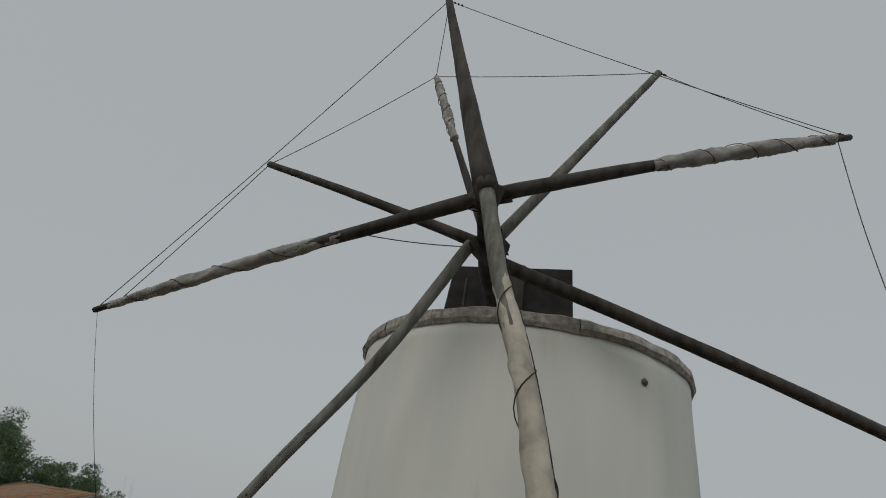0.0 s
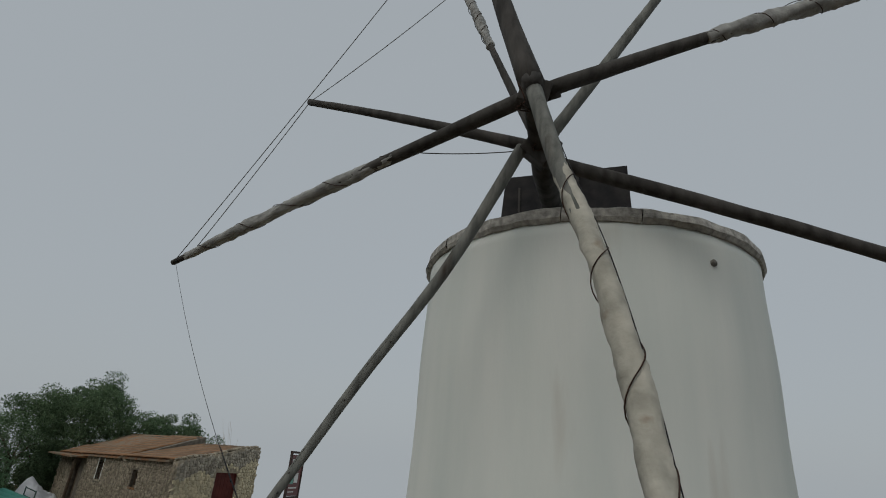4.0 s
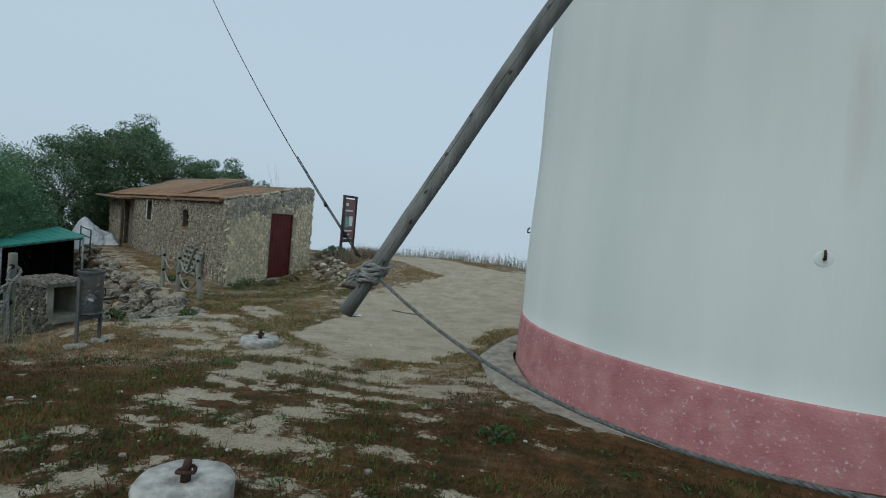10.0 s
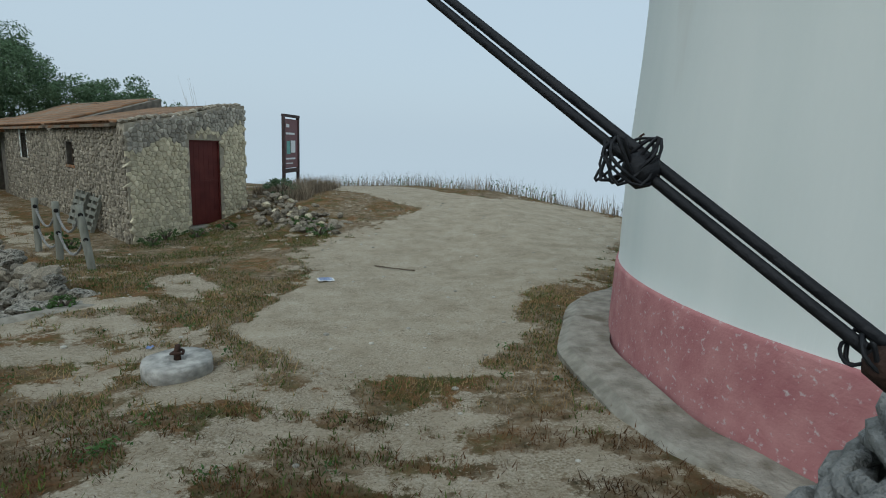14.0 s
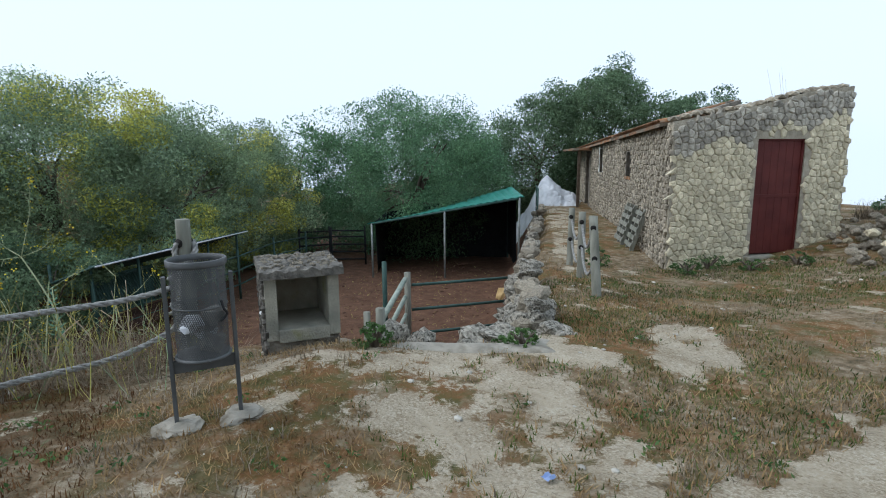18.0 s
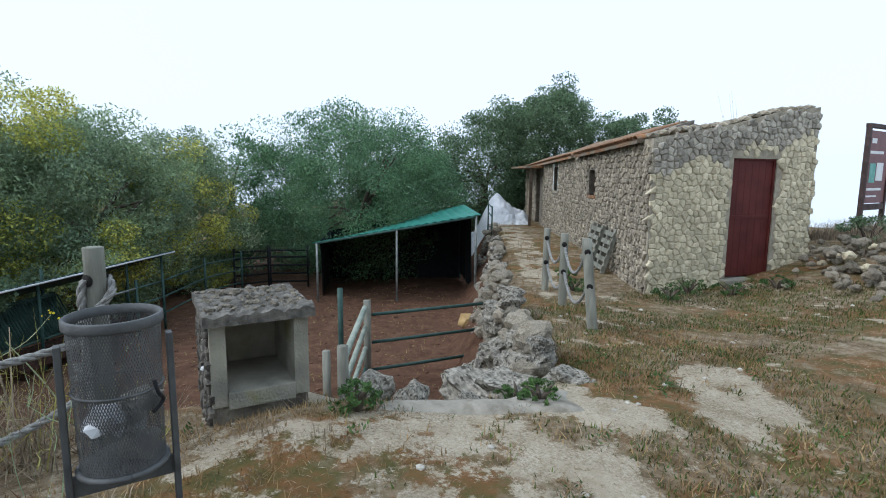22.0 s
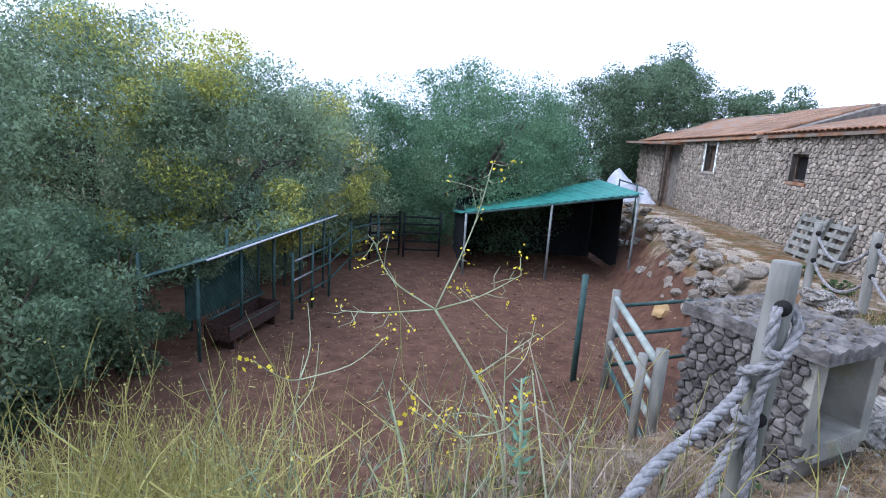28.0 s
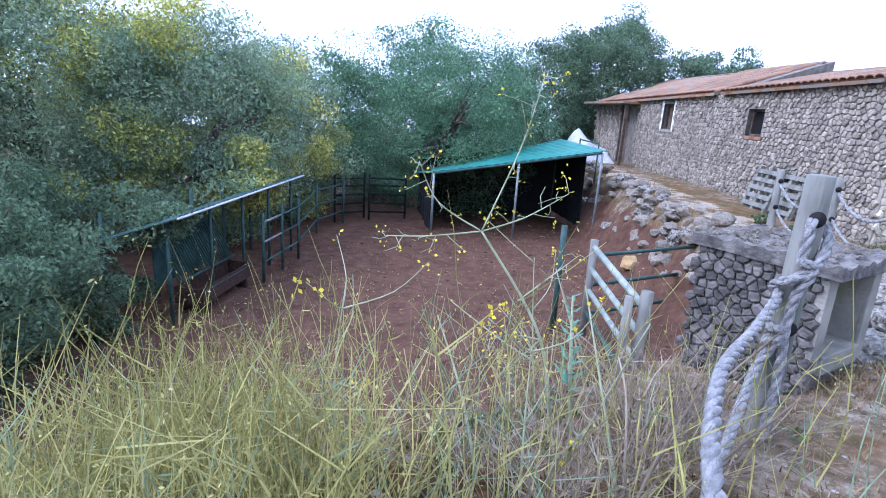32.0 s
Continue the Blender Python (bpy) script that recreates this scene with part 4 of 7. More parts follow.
for a, b, z0, z1 in (W2, W1):
    fr = part("window_frame", box(box(box(box(bmesh.new(), a, 0.14, z0, a + 0.05, 0.2, z1, mL, 0.004), b - 0.05, 0.14, z0, b, 0.2, z1, mL, 0.004), a, 0.138, z1 - 0.05, b, 0.202, z1, mL, 0.004), a, 0.138, z0, b, 0.202, z0 + 0.05, mL, 0.004), M_oldwood, barn, "old unpainted window frame")
    # nearer window: shade of the room put into the shutter's near-black colour
    part("shutter", box(bmesh.new(), a + 0.03, 0.2, z0 + 0.03, b - 0.03, 0.225, z1 - 0.03, mL, 0.004), M_oldwood if b > 5 else M_painted_shade, barn, "closed shutter, brown far off, near-black on the nearer window")
    part("window_sill", box(bmesh.new(), a - 0.06, -0.03, z0 - 0.07, b + 0.06, 0.2, z0, mL, 0.008), M_tile if b < 5 else M_mortar, barn)
part("window_jamb", box(bmesh.new(), W1[0] - 0.12, -0.018, W1[2] - 0.05, W1[0], 0.16, W1[3] + 0.1, mL, 0.01), M_plaster, barn, "whitewashed window jamb")
part("window_jamb", box(bmesh.new(), W1[1], -0.018, W1[2] - 0.05, W1[1] + 0.12, 0.16, W1[3] + 0.1, mL, 0.01), M_plaster, barn, "whitewashed window jamb")
part("side_door", box(bmesh.new(), D2[0] + 0.03, 0.18, D2[2], D2[1] - 0.03, 0.23, D2[3], mL, 0.006), M_oldwood, barn, "old brown plank door")
part("porch_post", box(bmesh.new(), 10.6, -0.55, -1.6, 10.72, -0.43, 0.62, mL, 0.01), M_oldwood, barn)
part("porch_roof", box(bmesh.new(), 10.4, -0.75, 0.6, 15.2, 0.05, 0.68, mL, 0.015), M_tile, barn, "small tiled porch roof")


# roof: tiles in overlapping courses, laid up the slope
def roof(s0, s1, rise_to, base_off, nrow, overhang):
    deck = bmesh.new()
    cs = []
    for s in (s0, s1):
        for w, up in ((-overhang, 0), (FLEN - 0.02, 1)):
            p = BC + LD * s + FD * w
            cs.append(deck.verts.new((p.x, p.y, (eave(s) + base_off - 0.02) if not up else rise_to - 0.02)))
    deck.faces.new((cs[0], cs[2], cs[3], cs[1]))
    r = bmesh.ops.extrude_face_region(deck, geom=list(deck.faces))
    for v in r["geom"]:
        if isinstance(v, bmesh.types.BMVert):
            v.co.z -= 0.06
    bmesh.ops.recalc_face_normals(deck, faces=deck.faces)
    r_ob = part("roof", deck, M_tile, barn, "low-pitched roof of lichened clay tiles")
    tile = bmesh.new()
    n = 5
    top, bot = [], []
    for j, (v, rr) in enumerate(((0, 0.085), (1, 0.07))):
        for i in range(n + 1):
            a = math.pi * i / n
            top.append(tile.verts.new((rr * math.cos(a), v * 0.46, rr * 0.62 * math.sin(a))))
    for i in range(n):
        tile.faces.new((top[i], top[i + 1], top[n + 2 + i], top[n + 1 + i]))
    r = bmesh.ops.extrude_face_region(tile, geom=list(tile.faces))
    for v in r["geom"]:
        if isinstance(v, bmesh.types.BMVert):
            v.co.z -= 0.016
    tm = finish("tile", tile, M_tile)
    slope_len = FLEN + overhang
    cols = int((s1 - s0) / 0.19)
    rows = max(1, int(slope_len / 0.40))
    for c in range(cols):
        for k in range(rows):
            if k > 2 and s0 > 1 and c > 18:
                continue
            s = s0 + 0.1 + c * 0.19
            f0 = k * 0.40
            z = lambda f: (eave(s) + base_off) * (1 - f / slope_len) + rise_to * f / slope_len
            p = BC + LD * s + FD * (f0 - overhang)
            ang = math.atan2(z(f0 + 0.4) - z(f0), 0.4)
            m = Matrix.Translation((p.x, p.y, z(f0) + 0.012)) @ Matrix(((LD.x, FD.x, 0, 0), (LD.y, FD.y, 0, 0), (0, 0, 1, 0), (0, 0, 0, 1))) @ Matrix.Rotation(ang + 0.02, 4, "X") @ Matrix.Rotation(rng.uniform(-0.04, 0.04), 4, "Z")
            yield tm, m, r_ob


ROOF_TILES = list(roof(0.42, SPLIT - 0.1, 1.60, 0.02, 8, 0.16)) + list(roof(SPLIT + 0.15, LLEN, 1.9, 0.02, 8, 0.18))

# ---- rubble pieces set into walls ----
def cells(w, h, size, seed, keep):
    """Irregular stone outlines that fill a wall of w x h metres, shrunk to leave joints."""
    r0 = random.Random(seed)
    nx, ny = max(2, int(w / size)), max(2, int(h / (size * 0.82)))
    site = {}
    for j in range(-1, ny + 1):
        for i in range(-1, nx + 1):
            site[i, j] = ((i + 0.5 + 0.5 * (j % 2) + r0.uniform(-0.46, 0.46)) * w / nx, (j + 0.5 + r0.uniform(-0.34, 0.34)) * h / ny)
    for j in range(ny):
        for i in range(nx):
            c = site[i, j]
            if not keep(*c):
                continue
            poly = [(c[0] + dx * size * 1.3, c[1] + dy * size * 1.3) for dx, dy in ((-1, -1), (1, -1), (1, 1), (-1, 1))]
            for dj in (-1, 0, 1):
                for di in (-2, -1, 0, 1, 2):
                    o = site.get((i + di, j + dj))
                    if o is None or o == c:
                        continue
                    mx, my, nxx, nyy = (c[0] + o[0]) / 2, (c[1] + o[1]) / 2, o[0] - c[0], o[1] - c[1]
                    out = []
                    for a, b in zip(poly, poly[1:] + poly[:1]):
                        da, db = (a[0] - mx) * nxx + (a[1] - my) * nyy, (b[0] - mx) * nxx + (b[1] - my) * nyy
                        if da <= 0:
                            out.append(a)
                        if (da < 0) != (db < 0) and da != db:
                            t = da / (da - db)
                            out.append((a[0] + (b[0] - a[0]) * t, a[1] + (b[1] - a[1]) * t))
                    poly = out
                    if len(poly) < 3:
                        break
                if len(poly) < 3:
                    break
            if len(poly) >= 3:
                yield c, poly, r0


def stone_piece(bm, c, poly, r0, place, proud, gap=0.9):
    """One stone: a low, chamfered block on the wall plane. place(s, z, out) gives the point in space."""
    cx, cy = sum(p[0] for p in poly) / len(poly), sum(p[1] for p in poly) / len(poly)
    lift = proud * r0.uniform(0.5, 1.3)
    tilt = r0.uniform(-0.25, 0.25)
    base = [bm.verts.new(place(cx + (x - cx) * gap, cy + (y - cy) * gap, -0.02)) for x, y in poly]
    mid = [bm.verts.new(place(cx + (x - cx) * gap * 0.97, cy + (y - cy) * gap * 0.97, lift * 0.55)) for x, y in poly]
    top = [bm.verts.new(place(cx + (x - cx) * gap * 0.66, cy + (y - cy) * gap * 0.66, lift * (1 + tilt * (y - cy) / 0.1 * 0.3))) for x, y in poly]
    n = len(poly)
    for a, b in ((base, mid), (mid, top)):
        for k in range(n):
            bm.faces.new((a[k], a[(k + 1) % n], b[(k + 1) % n], b[k]))
    bm.faces.new(top)


def clad(parent, origin, d, outward, w, z0, h, size, seed, keep, material, proud, limit, near, gap=0.9):
    """Stones over a wall face: those for which near(s, z) holds become parts, the rest one joined part."""
    def place(s, z, o):
        p = origin + d * s + outward * o
        return (p.x, p.y, z0 + z)
    rest = bmesh.new()
    n = 0
    for c, poly, r0 in cells(w, h, size, seed, keep):
        if n < limit and near(*c):
            bm = bmesh.new()
            stone_piece(bm, c, poly, r0, place, proud, gap)
            part("stone", bm, material, parent)
            n += 1
        else:
            stone_piece(rest, c, poly, r0, place, proud, gap)
    if len(rest.verts):
        tagged(part("rubble_infill", rest, material, parent), "small rubble stones of the wall", "", kind="stuff")
    else:
        rest.free()


def front_keep(s, z):
    z = z - 1.75
    return z < top_front(s) - 0.04 and not (DS0 - 0.07 < s < DS1 + 0.07 and z < DZ1 + 0.1) and 0.0 < s < FLEN


M_stone_g = mat("grey_weathered_rubble", (0.24, 0.22, 0.18), (0.44, 0.41, 0.34), 9, 0.95, 0.8, 35, rand=0.3)


def upper_band(s, z):
    return front_keep(s, z) and z - 1.75 > top_front(s) - 0.55 - 0.12 * math.sin(s * 5)


def lower_band(s, z):
    return front_keep(s, z) and not upper_band(s, z)


clad(wall_front, BC, FD, -inF, FLEN, -1.75, 3.5, 0.125, 1, lower_band, M_stone, 0.028, 290, lambda s, z: True, 0.95)
clad(wall_front, BC, FD, -inF, FLEN, -1.75, 3.5, 0.125, 1, upper_band, M_stone_g, 0.03, 150, lambda s, z: True, 0.92)


def side_keep(s, z):
    z = z - 2.1
    for a, b, z0, z1 in (W2, W1, D2):
        if a - 0.08 < s < b + 0.08 and z0 - 0.09 < z < z1 + 0.08:
            return False
    return z < eave(s) - 0.06 and s > 0.02


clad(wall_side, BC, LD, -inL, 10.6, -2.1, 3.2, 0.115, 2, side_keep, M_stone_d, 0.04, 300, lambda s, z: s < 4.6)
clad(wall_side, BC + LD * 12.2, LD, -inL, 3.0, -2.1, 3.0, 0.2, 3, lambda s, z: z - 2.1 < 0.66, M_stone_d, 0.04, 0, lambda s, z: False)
# cap stones along the gable
for i in range(17):
    s = FLEN * (i + 0.5) / 17
    p = BC + FD * s + inF * 0.16
    o = new("cap_stone", rock_mesh("cap_stone", M_stone_d, i, 0.13, 0.45, 1, 0.3))
    under(o, barn)
    o.matrix_basis = Matrix.Translation((p.x, p.y, top_front(s) + 0.02)) @ Matrix.Rotation(rng.uniform(0, 3), 4, "Z")
for tm, m, r_ob in ROOF_TILES:
    o = new("tile", tm)
    under(o, r_ob)
    o.matrix_basis = m

# ---- rocks ----
ROCKS = [rock_mesh("rock", M_rock, i, 1.0, 0.72, 3, 0.62) for i in range(5)]
DROCKS = [rock_mesh("rock", M_stone_d, 20 + i, 1.0, 0.75, 2, 0.45) for i in range(5)]
LROCKS = [rock_mesh("rock", M_stone, 30 + i, 1.0, 0.7, 2, 0.45) for i in range(5)]


def lay(meshes, parent, x, y, z, s, name="rock"):
    o = new(name, rng.choice(meshes))
    if parent:
        under(o, parent)
    o.matrix_basis = Matrix.Translation((x, y, z)) @ Euler((rng.uniform(-0.4, 0.4), rng.uniform(-0.4, 0.4), rng.uniform(0, 6.28))).to_matrix().to_4x4() @ Matrix.Diagonal((s * rng.uniform(0.75, 1.3), s * rng.uniform(0.75, 1.2), s * rng.uniform(0.7, 1.1), 1))
    return o


retaining = thing("retaining_wall", (-12.5, 17.3, FLOOR), "dry-stone retaining wall under the footpath", "retaining wall", kind="structure")
pathline = [Vector((x, y, 0)) for x, y in ((-8.25, 13.75), (-9.9, 15.15), (-12.2, 17.25), (-15.2, 20.25), (-18.3, 23.15))]
seg = smooth_line(pathline, 10)
tot = len(seg) - 1
for i in range(298):
    f = rng.random() ** 1.35 * tot
    k = min(int(f), tot - 1)
    p = seg[k].lerp(seg[k + 1], f - k)
    d = (seg[k + 1] - seg[k]).normalized()
    n = Vector((-d.y, d.x, 0))
    n = n if n.x < 0 else -n
    u = rng.random()
    p = p + n * (0.05 + 0.75 * (1 - u)) * 0.8
    lay(ROCKS if rng.random() < 0.25 else DROCKS, retaining, p.x, p.y, FLOOR + 0.1 + u * 1.9 - 0.12 * (k / tot), rng.uniform(0.09, 0.18), "wall_stone")
# natural outcrop at the wall's near end
for x, y, z, s in ((-8.55, 13.85, -1.45, 0.5), (-9.0, 13.6, -1.8, 0.55), (-8.35, 13.35, -1.42, 0.38), (-9.5, 14.5, -1.7, 0.5), (-9.9, 14.9, -2.1, 0.6), (-8.9, 14.25, -1.35, 0.36), (-9.3, 13.7, -2.4, 0.6),
                   (-7.9, 13.6, -1.3, 0.28), (-10.3, 15.2, -1.55, 0.4)):
    tagged(lay(ROCKS, None, x, y, z - 0.08, s * 0.62, "limestone_outcrop"), "pale pitted limestone outcrop beside the gate", "rock", "limestone outcrops by the gate")
for x, y, s in ((-8.75, 12.1, 0.22), (-8.4, 12.3, 0.15), (-8.9, 12.45, 0.22), (-8.2, 12.75, 0.12)):
    tagged(lay(ROCKS, None, x, y, hz(x, y) + 0.05, s, "limestone_outcrop"), "low limestone lump at the top of the ramp", "rock", "limestone outcrops by the gate")
# worn slab at the top of the ramp
bm = bmesh.new()
bmesh.ops.create_grid(bm, x_segments=26, y_segments=12, size=1)
SLAB = pose(-8.0, 12.62, 0, 0, 0, 50)
for v in bm.verts:
    q = SLAB @ Vector((v.co.x * 1.05, v.co.y * 0.36, 0))
    e = max(abs(v.co.x) ** 4, abs(v.co.y) ** 4)
    v.co = Vector((q.x + 0.08 * noise.noise(q * 2.0), q.y + 0.08 * noise.noise(q * 2.0 + Vector((4, 0, 0))), max(hz(q.x, q.y), -1.75) + 0.035 * (1 - e) + 0.03 * noise.noise(q * 3) - 0.1 * e))
tagged(part("stone_slab", bm, M_plinth, None, "", True), "worn pale stone threshold above the paddock ramp", "slab")
# rubble heap by the barn
heap = thing("rubble_heap", (-7.0, 20.0, hz(-7.0, 20.0)), "heap of loose limestone rubble with weeds", "rubble heap")
for i in range(240):
    f = rng.random()
    x, y = -8.15 + 2.7 * f + rng.gauss(0, 0.2), 21.2 - 2.6 * f + rng.gauss(0, 0.5)
    lay(LROCKS if rng.random() < 0.15 else DROCKS, heap, x, y, hz(x, y) - 0.03 + rng.uniform(0.0, 0.4 * (1 - 0.8 * f)), rng.uniform(0.035, 0.1))

# ---- millstones in the grass ----
for x, y, z in ((-3.5, 6.1, 0), (-5.28, 10.9, 0)):
    g = hz(x, y)
    ms = thing("millstone", (x, y, g), "half-sunk round millstone with a rusty centre ring", "millstone", "millstones in the grass")
    bm = bmesh.new()
    ring_wall(bm, [(0.03, -0.06), (0.275, -0.06), (0.278, 0.1), (0.27, 0.125), (0.07, 0.13), (0.06, 0.12), (0.0301, 0.12)], 28, x, y)
    for v in bm.verts:
        v.co.z += g
        v.co += Vector((noise.noise(v.co * 6), noise.noise(v.co * 6 + Vector((3, 0, 0))), noise.noise(v.co * 5))) * 0.014
    part("stone_disc", bm, M_coping, ms, "", True)
    bm = bmesh.new()
    tube(bm, [(x, y, g + 0.09), (x, y, g + 0.19), (x + 0.01, y, g + 0.25)], [0.03, 0.03, 0.022], 8)
    part("centre_bolt", bm, M_rust, ms, "rusty bolt", True)
    bm = bmesh.new()
    tube(bm, [(x + 0.05 * math.cos(a * 0.628), y + 0.05 * math.sin(a * 0.628), g + 0.18 + 0.01 * math.sin(a)) for a in range(11)], 0.012, 6)
    part("ring", bm, M_rust, ms, "", True)

# ---- paper on the road ----
g = hz(-4.8, 14.5)
pm = pose(-4.8, 14.5, g + 0.025, 1, 2, 25)
paper = thing("leaflet", (-4.8, 14.5, g), "crumpled white printed sheet lying on the track", "paper")
bm = bmesh.new()
bmesh.ops.create_grid(bm, x_segments=8, y_segments=6, size=1)
for v in bm.verts:
    v.co = pm @ Vector((v.co.x * 0.125, v.co.y * 0.088, 0.012 * noise.noise(Vector((v.co.x * 2, v.co.y * 2, 0)))))
part("sheet", bm, M_white, paper, "", True)
for i in range(5):
    bm = bmesh.new()
    box(bm, -0.104, -0.068 + i * 0.03, 0.012, 0.09 - 0.035 * (i % 2), -0.056 + i * 0.03, 0.015, pm)
    part("print_bar", bm, M_blue, paper)

# ---- litter bin ----
BX, BY = -7.55, 10.24
BG = hz(BX, BY)
bin_ = thing("litter_bin", (BX, BY, BG), "grey mesh litter bin on two steel legs, rubbish inside", "litter bin")
bd = Vector((0.12, 0.99, 0)).normalized()
bm = bmesh.new()
nz, na = 30, 96
zb, zt = -0.77, -0.16
for k in range(na):
    for j, sgn in ((0, 1), (1, -1)):
        pts = []
        for i in range(13):
            a = 2 * math.pi * k / na + sgn * i * 0.13
            pts.append((BX + (0.150 + 0.001 * i) * math.cos(a), BY + (0.150 + 0.001 * i) * math.sin(a), zb + (zt - zb) * i / 12))
        for p, q in zip(pts, pts[1:]):
            p, q = Vector(p), Vector(q)
            t = (q - p).normalized()
            o = Vector((p.x - BX, p.y - BY, 0)).normalized()
            s = t.cross(o) * 0.0017
            bm.faces.new([bm.verts.new(v) for v in (p - s, p + s, q + s, q - s)])
tagged(part("mesh_drum", bm, M_binsteel, bin_, "grey expanded-metal drum"), kind="stuff")
for z, r, rr, w in ((zb, 0.155, 0.012, "bottom_ring"), (zb + 0.32, 0.158, 0.005, "mid_ring")):
    bm = bmesh.new()
    tube(bm, [(BX + r * math.cos(a * math.pi / 18), BY + r * math.sin(a * math.pi / 18), z) for a in range(37)], rr, 8, flat=1.0)
    part(w, bm, M_binsteel, bin_, "", True)
part("rim", ring_wall(bmesh.new(), [(0.162, zt - 0.04), (0.170, zt - 0.04), (0.173, zt - 0.035), (0.173, zt - 0.004), (0.168, zt), (0.160, zt), (0.158, zt - 0.035), (0.162, zt - 0.04)], 40, BX, BY), M_binsteel, bin_, "broad flat steel rim", True)
bm = ring_wall(bmesh.new(), [(0.01, zb), (0.148, zb), (0.148, zb + 0.012), (0.01, zb + 0.012)], 24, BX, BY)
part("bin_floor", bm, M_binsteel, bin_)
for sgn in (-1, 1):
    c = Vector((BX, BY, 0)) + bd * 0.188 * sgn
    m = Matrix.Translation((c.x, c.y, 0)) @ Matrix.Rotation(math.atan2(bd.y, bd.x), 4, "Z")
    lo = hz(c.x, c.y)
    leg = part("leg", box(bmesh.new(), -0.012, -0.026, lo - 0.03, 0.012, 0.026, zt - 0.1, m, 0.005), M_binsteel, bin_, "flat steel leg")
    o = new("footing", rock_mesh("footing", M_plinth, 5 + sgn, 0.14, 0.3, 3, 0.5))
    under(o, bin_)
    o.matrix_basis = Matrix.Translation((c.x, c.y, lo + 0.01))
part("crossbar", box(bmesh.new(), -0.188, -0.012, zb - 0.1, 0.188, 0.012, zb - 0.02, Matrix.Translation((BX, BY, 0)) @ Matrix.Rotation(math.atan2(bd.y, bd.x), 4, "Z"), 0.004), M_binsteel, bin_, "flat steel crossbar")
M_bag = mat("pale_plastic_rubbish", (0.30, 0.31, 0.32), (0.55, 0.56, 0.57), 5, 0.5, 0.5, 12)
for i in range(5):
    o = new("rubbish", rock_mesh("rubbish", M_bag if i % 2 else M_conc_d, 40 + i, 0.07, 0.8, 2, 0.6))
    under(o, bin_)
    o.matrix_basis = Matrix.Translation((BX + rng.uniform(-0.07, 0.07), BY + rng.uniform(-0.07, 0.07), zb + 0.08 + 0.045 * i))
bm = bmesh.new()
tube(bm, smooth_line([Vector((BX + 0.14, BY + 0.10, zt - 0.25)), Vector((BX + 0.15, BY + 0.11, zt - 0.30)), Vector((BX + 0.13, BY + 0.13, zt - 0.34)), Vector((BX + 0.14, BY + 0.09, zt - 0.38))], 5), 0.008, 5)
part("strap", bm, M_cable, bin_, "black plastic strap", True)

# ---- concrete feed shelter ----
XB, YB = -8.80, 11.28
ud, vd = Vector((0.19, 0.98, 0)).normalized(), Vector((-0.98, 0.19, 0)).normalized()
sm = Matrix(((ud.x, vd.x, 0, XB), (ud.y, vd.y, 0, YB), (0, 0, 1, 0), (0, 0, 0, 1))) @ Matrix.Diagonal((0.82, 0.9, 1, 1))
shel = thing("feed_shelter", (XB, YB, -1.5), "small open concrete box shelter with mossy, pitted roof slab", "shelter")
ZT, ZL = -0.57, -1.13
part("side_wall", box(bmesh.new(), -0.41, 0.0, ZL - 0.1, -0.28, 0.85, ZT - 0.06, sm, 0.015), M_conc, shel, "moss-stained concrete side")
part("side_wall", box(bmesh.new(), 0.28, 0.0, ZL - 0.1, 0.41, 0.85, ZT - 0.06, sm, 0.015), M_conc, shel, "moss-stained concrete side")
part("back_wall", box(bmesh.new(), -0.28, 0.75, ZL - 0.1, 0.28, 0.85, ZT - 0.06, sm, 0.01), M_conc, shel)
part("shelf", box(bmesh.new(), -0.28, -0.02, ZL - 0.12, 0.28, 0.75, ZL, sm, 0.012), M_conc, shel)
bm = bmesh.new()
bmesh.ops.create_grid(bm, x_segments=52, y_segments=52, size=0.5)
r = bmesh.ops.extrude_face_region(bm, geom=list(bm.faces))
for v in r["geom"]:
    if isinstance(v, bmesh.types.BMVert):
        v.co.z -= 0.075
for v in bm.verts:
    top = v.co.z > -0.03
    v.co = Vector((v.co.x * 0.92, v.co.y * 1.0 + 0.43, v.co.z + ZT + 0.005))
    v.co += Vector((noise.noise(v.co * 7), noise.noise(v.co * 7 + Vector((2, 0, 0))), (2.2 if top else 0.3) * (noise.noise(v.co * 13) + 0.6 * noise.noise(v.co * 29)))) * 0.011
bmesh.ops.transform(bm, matrix=sm, verts=bm.verts)
part("roof_slab", bm, M_pit, shel, "dark pitted concrete roof slab")
for i in range(130):
    q = sm @ Vector((rng.uniform(-0.42, 0.42), rng.uniform(0.0, 0.85), ZT + 0.01))
    lay(DROCKS, shel, q.x, q.y, q.z, rng.uniform(0.008, 0.028), "loose_chip")
part("pier", box(bmesh.new(), -0.405, 0.03, -3.3, 0.405, 0.845, ZL - 0.1, sm, 0.03), M_mortar_d, shel, "rubble pier down to the paddock")
for org, d, outw, w, seed in ((sm @ Vector((-0.415, 0.0, 0)), vd, -ud, 0.77, 9), (sm @ Vector((-0.41, 0.855, 0)), ud, vd, 0.67, 10)):
    clad(shel, org, d, outw, w, -3.25, 2.62, 0.068, seed, lambda s, z: True, M_pit, 0.024, 300, lambda s, z: z > 0.6)
o = new("pale_pebble", rock_mesh("pale_pebble", M_white, 3, 0.022, 0.9, 1, 0.2))
under(o, shel)
q = sm @ Vector((-0.44, 0.3, 0))
o.matrix_basis = Matrix.Translation((q.x, q.y, -1.02))

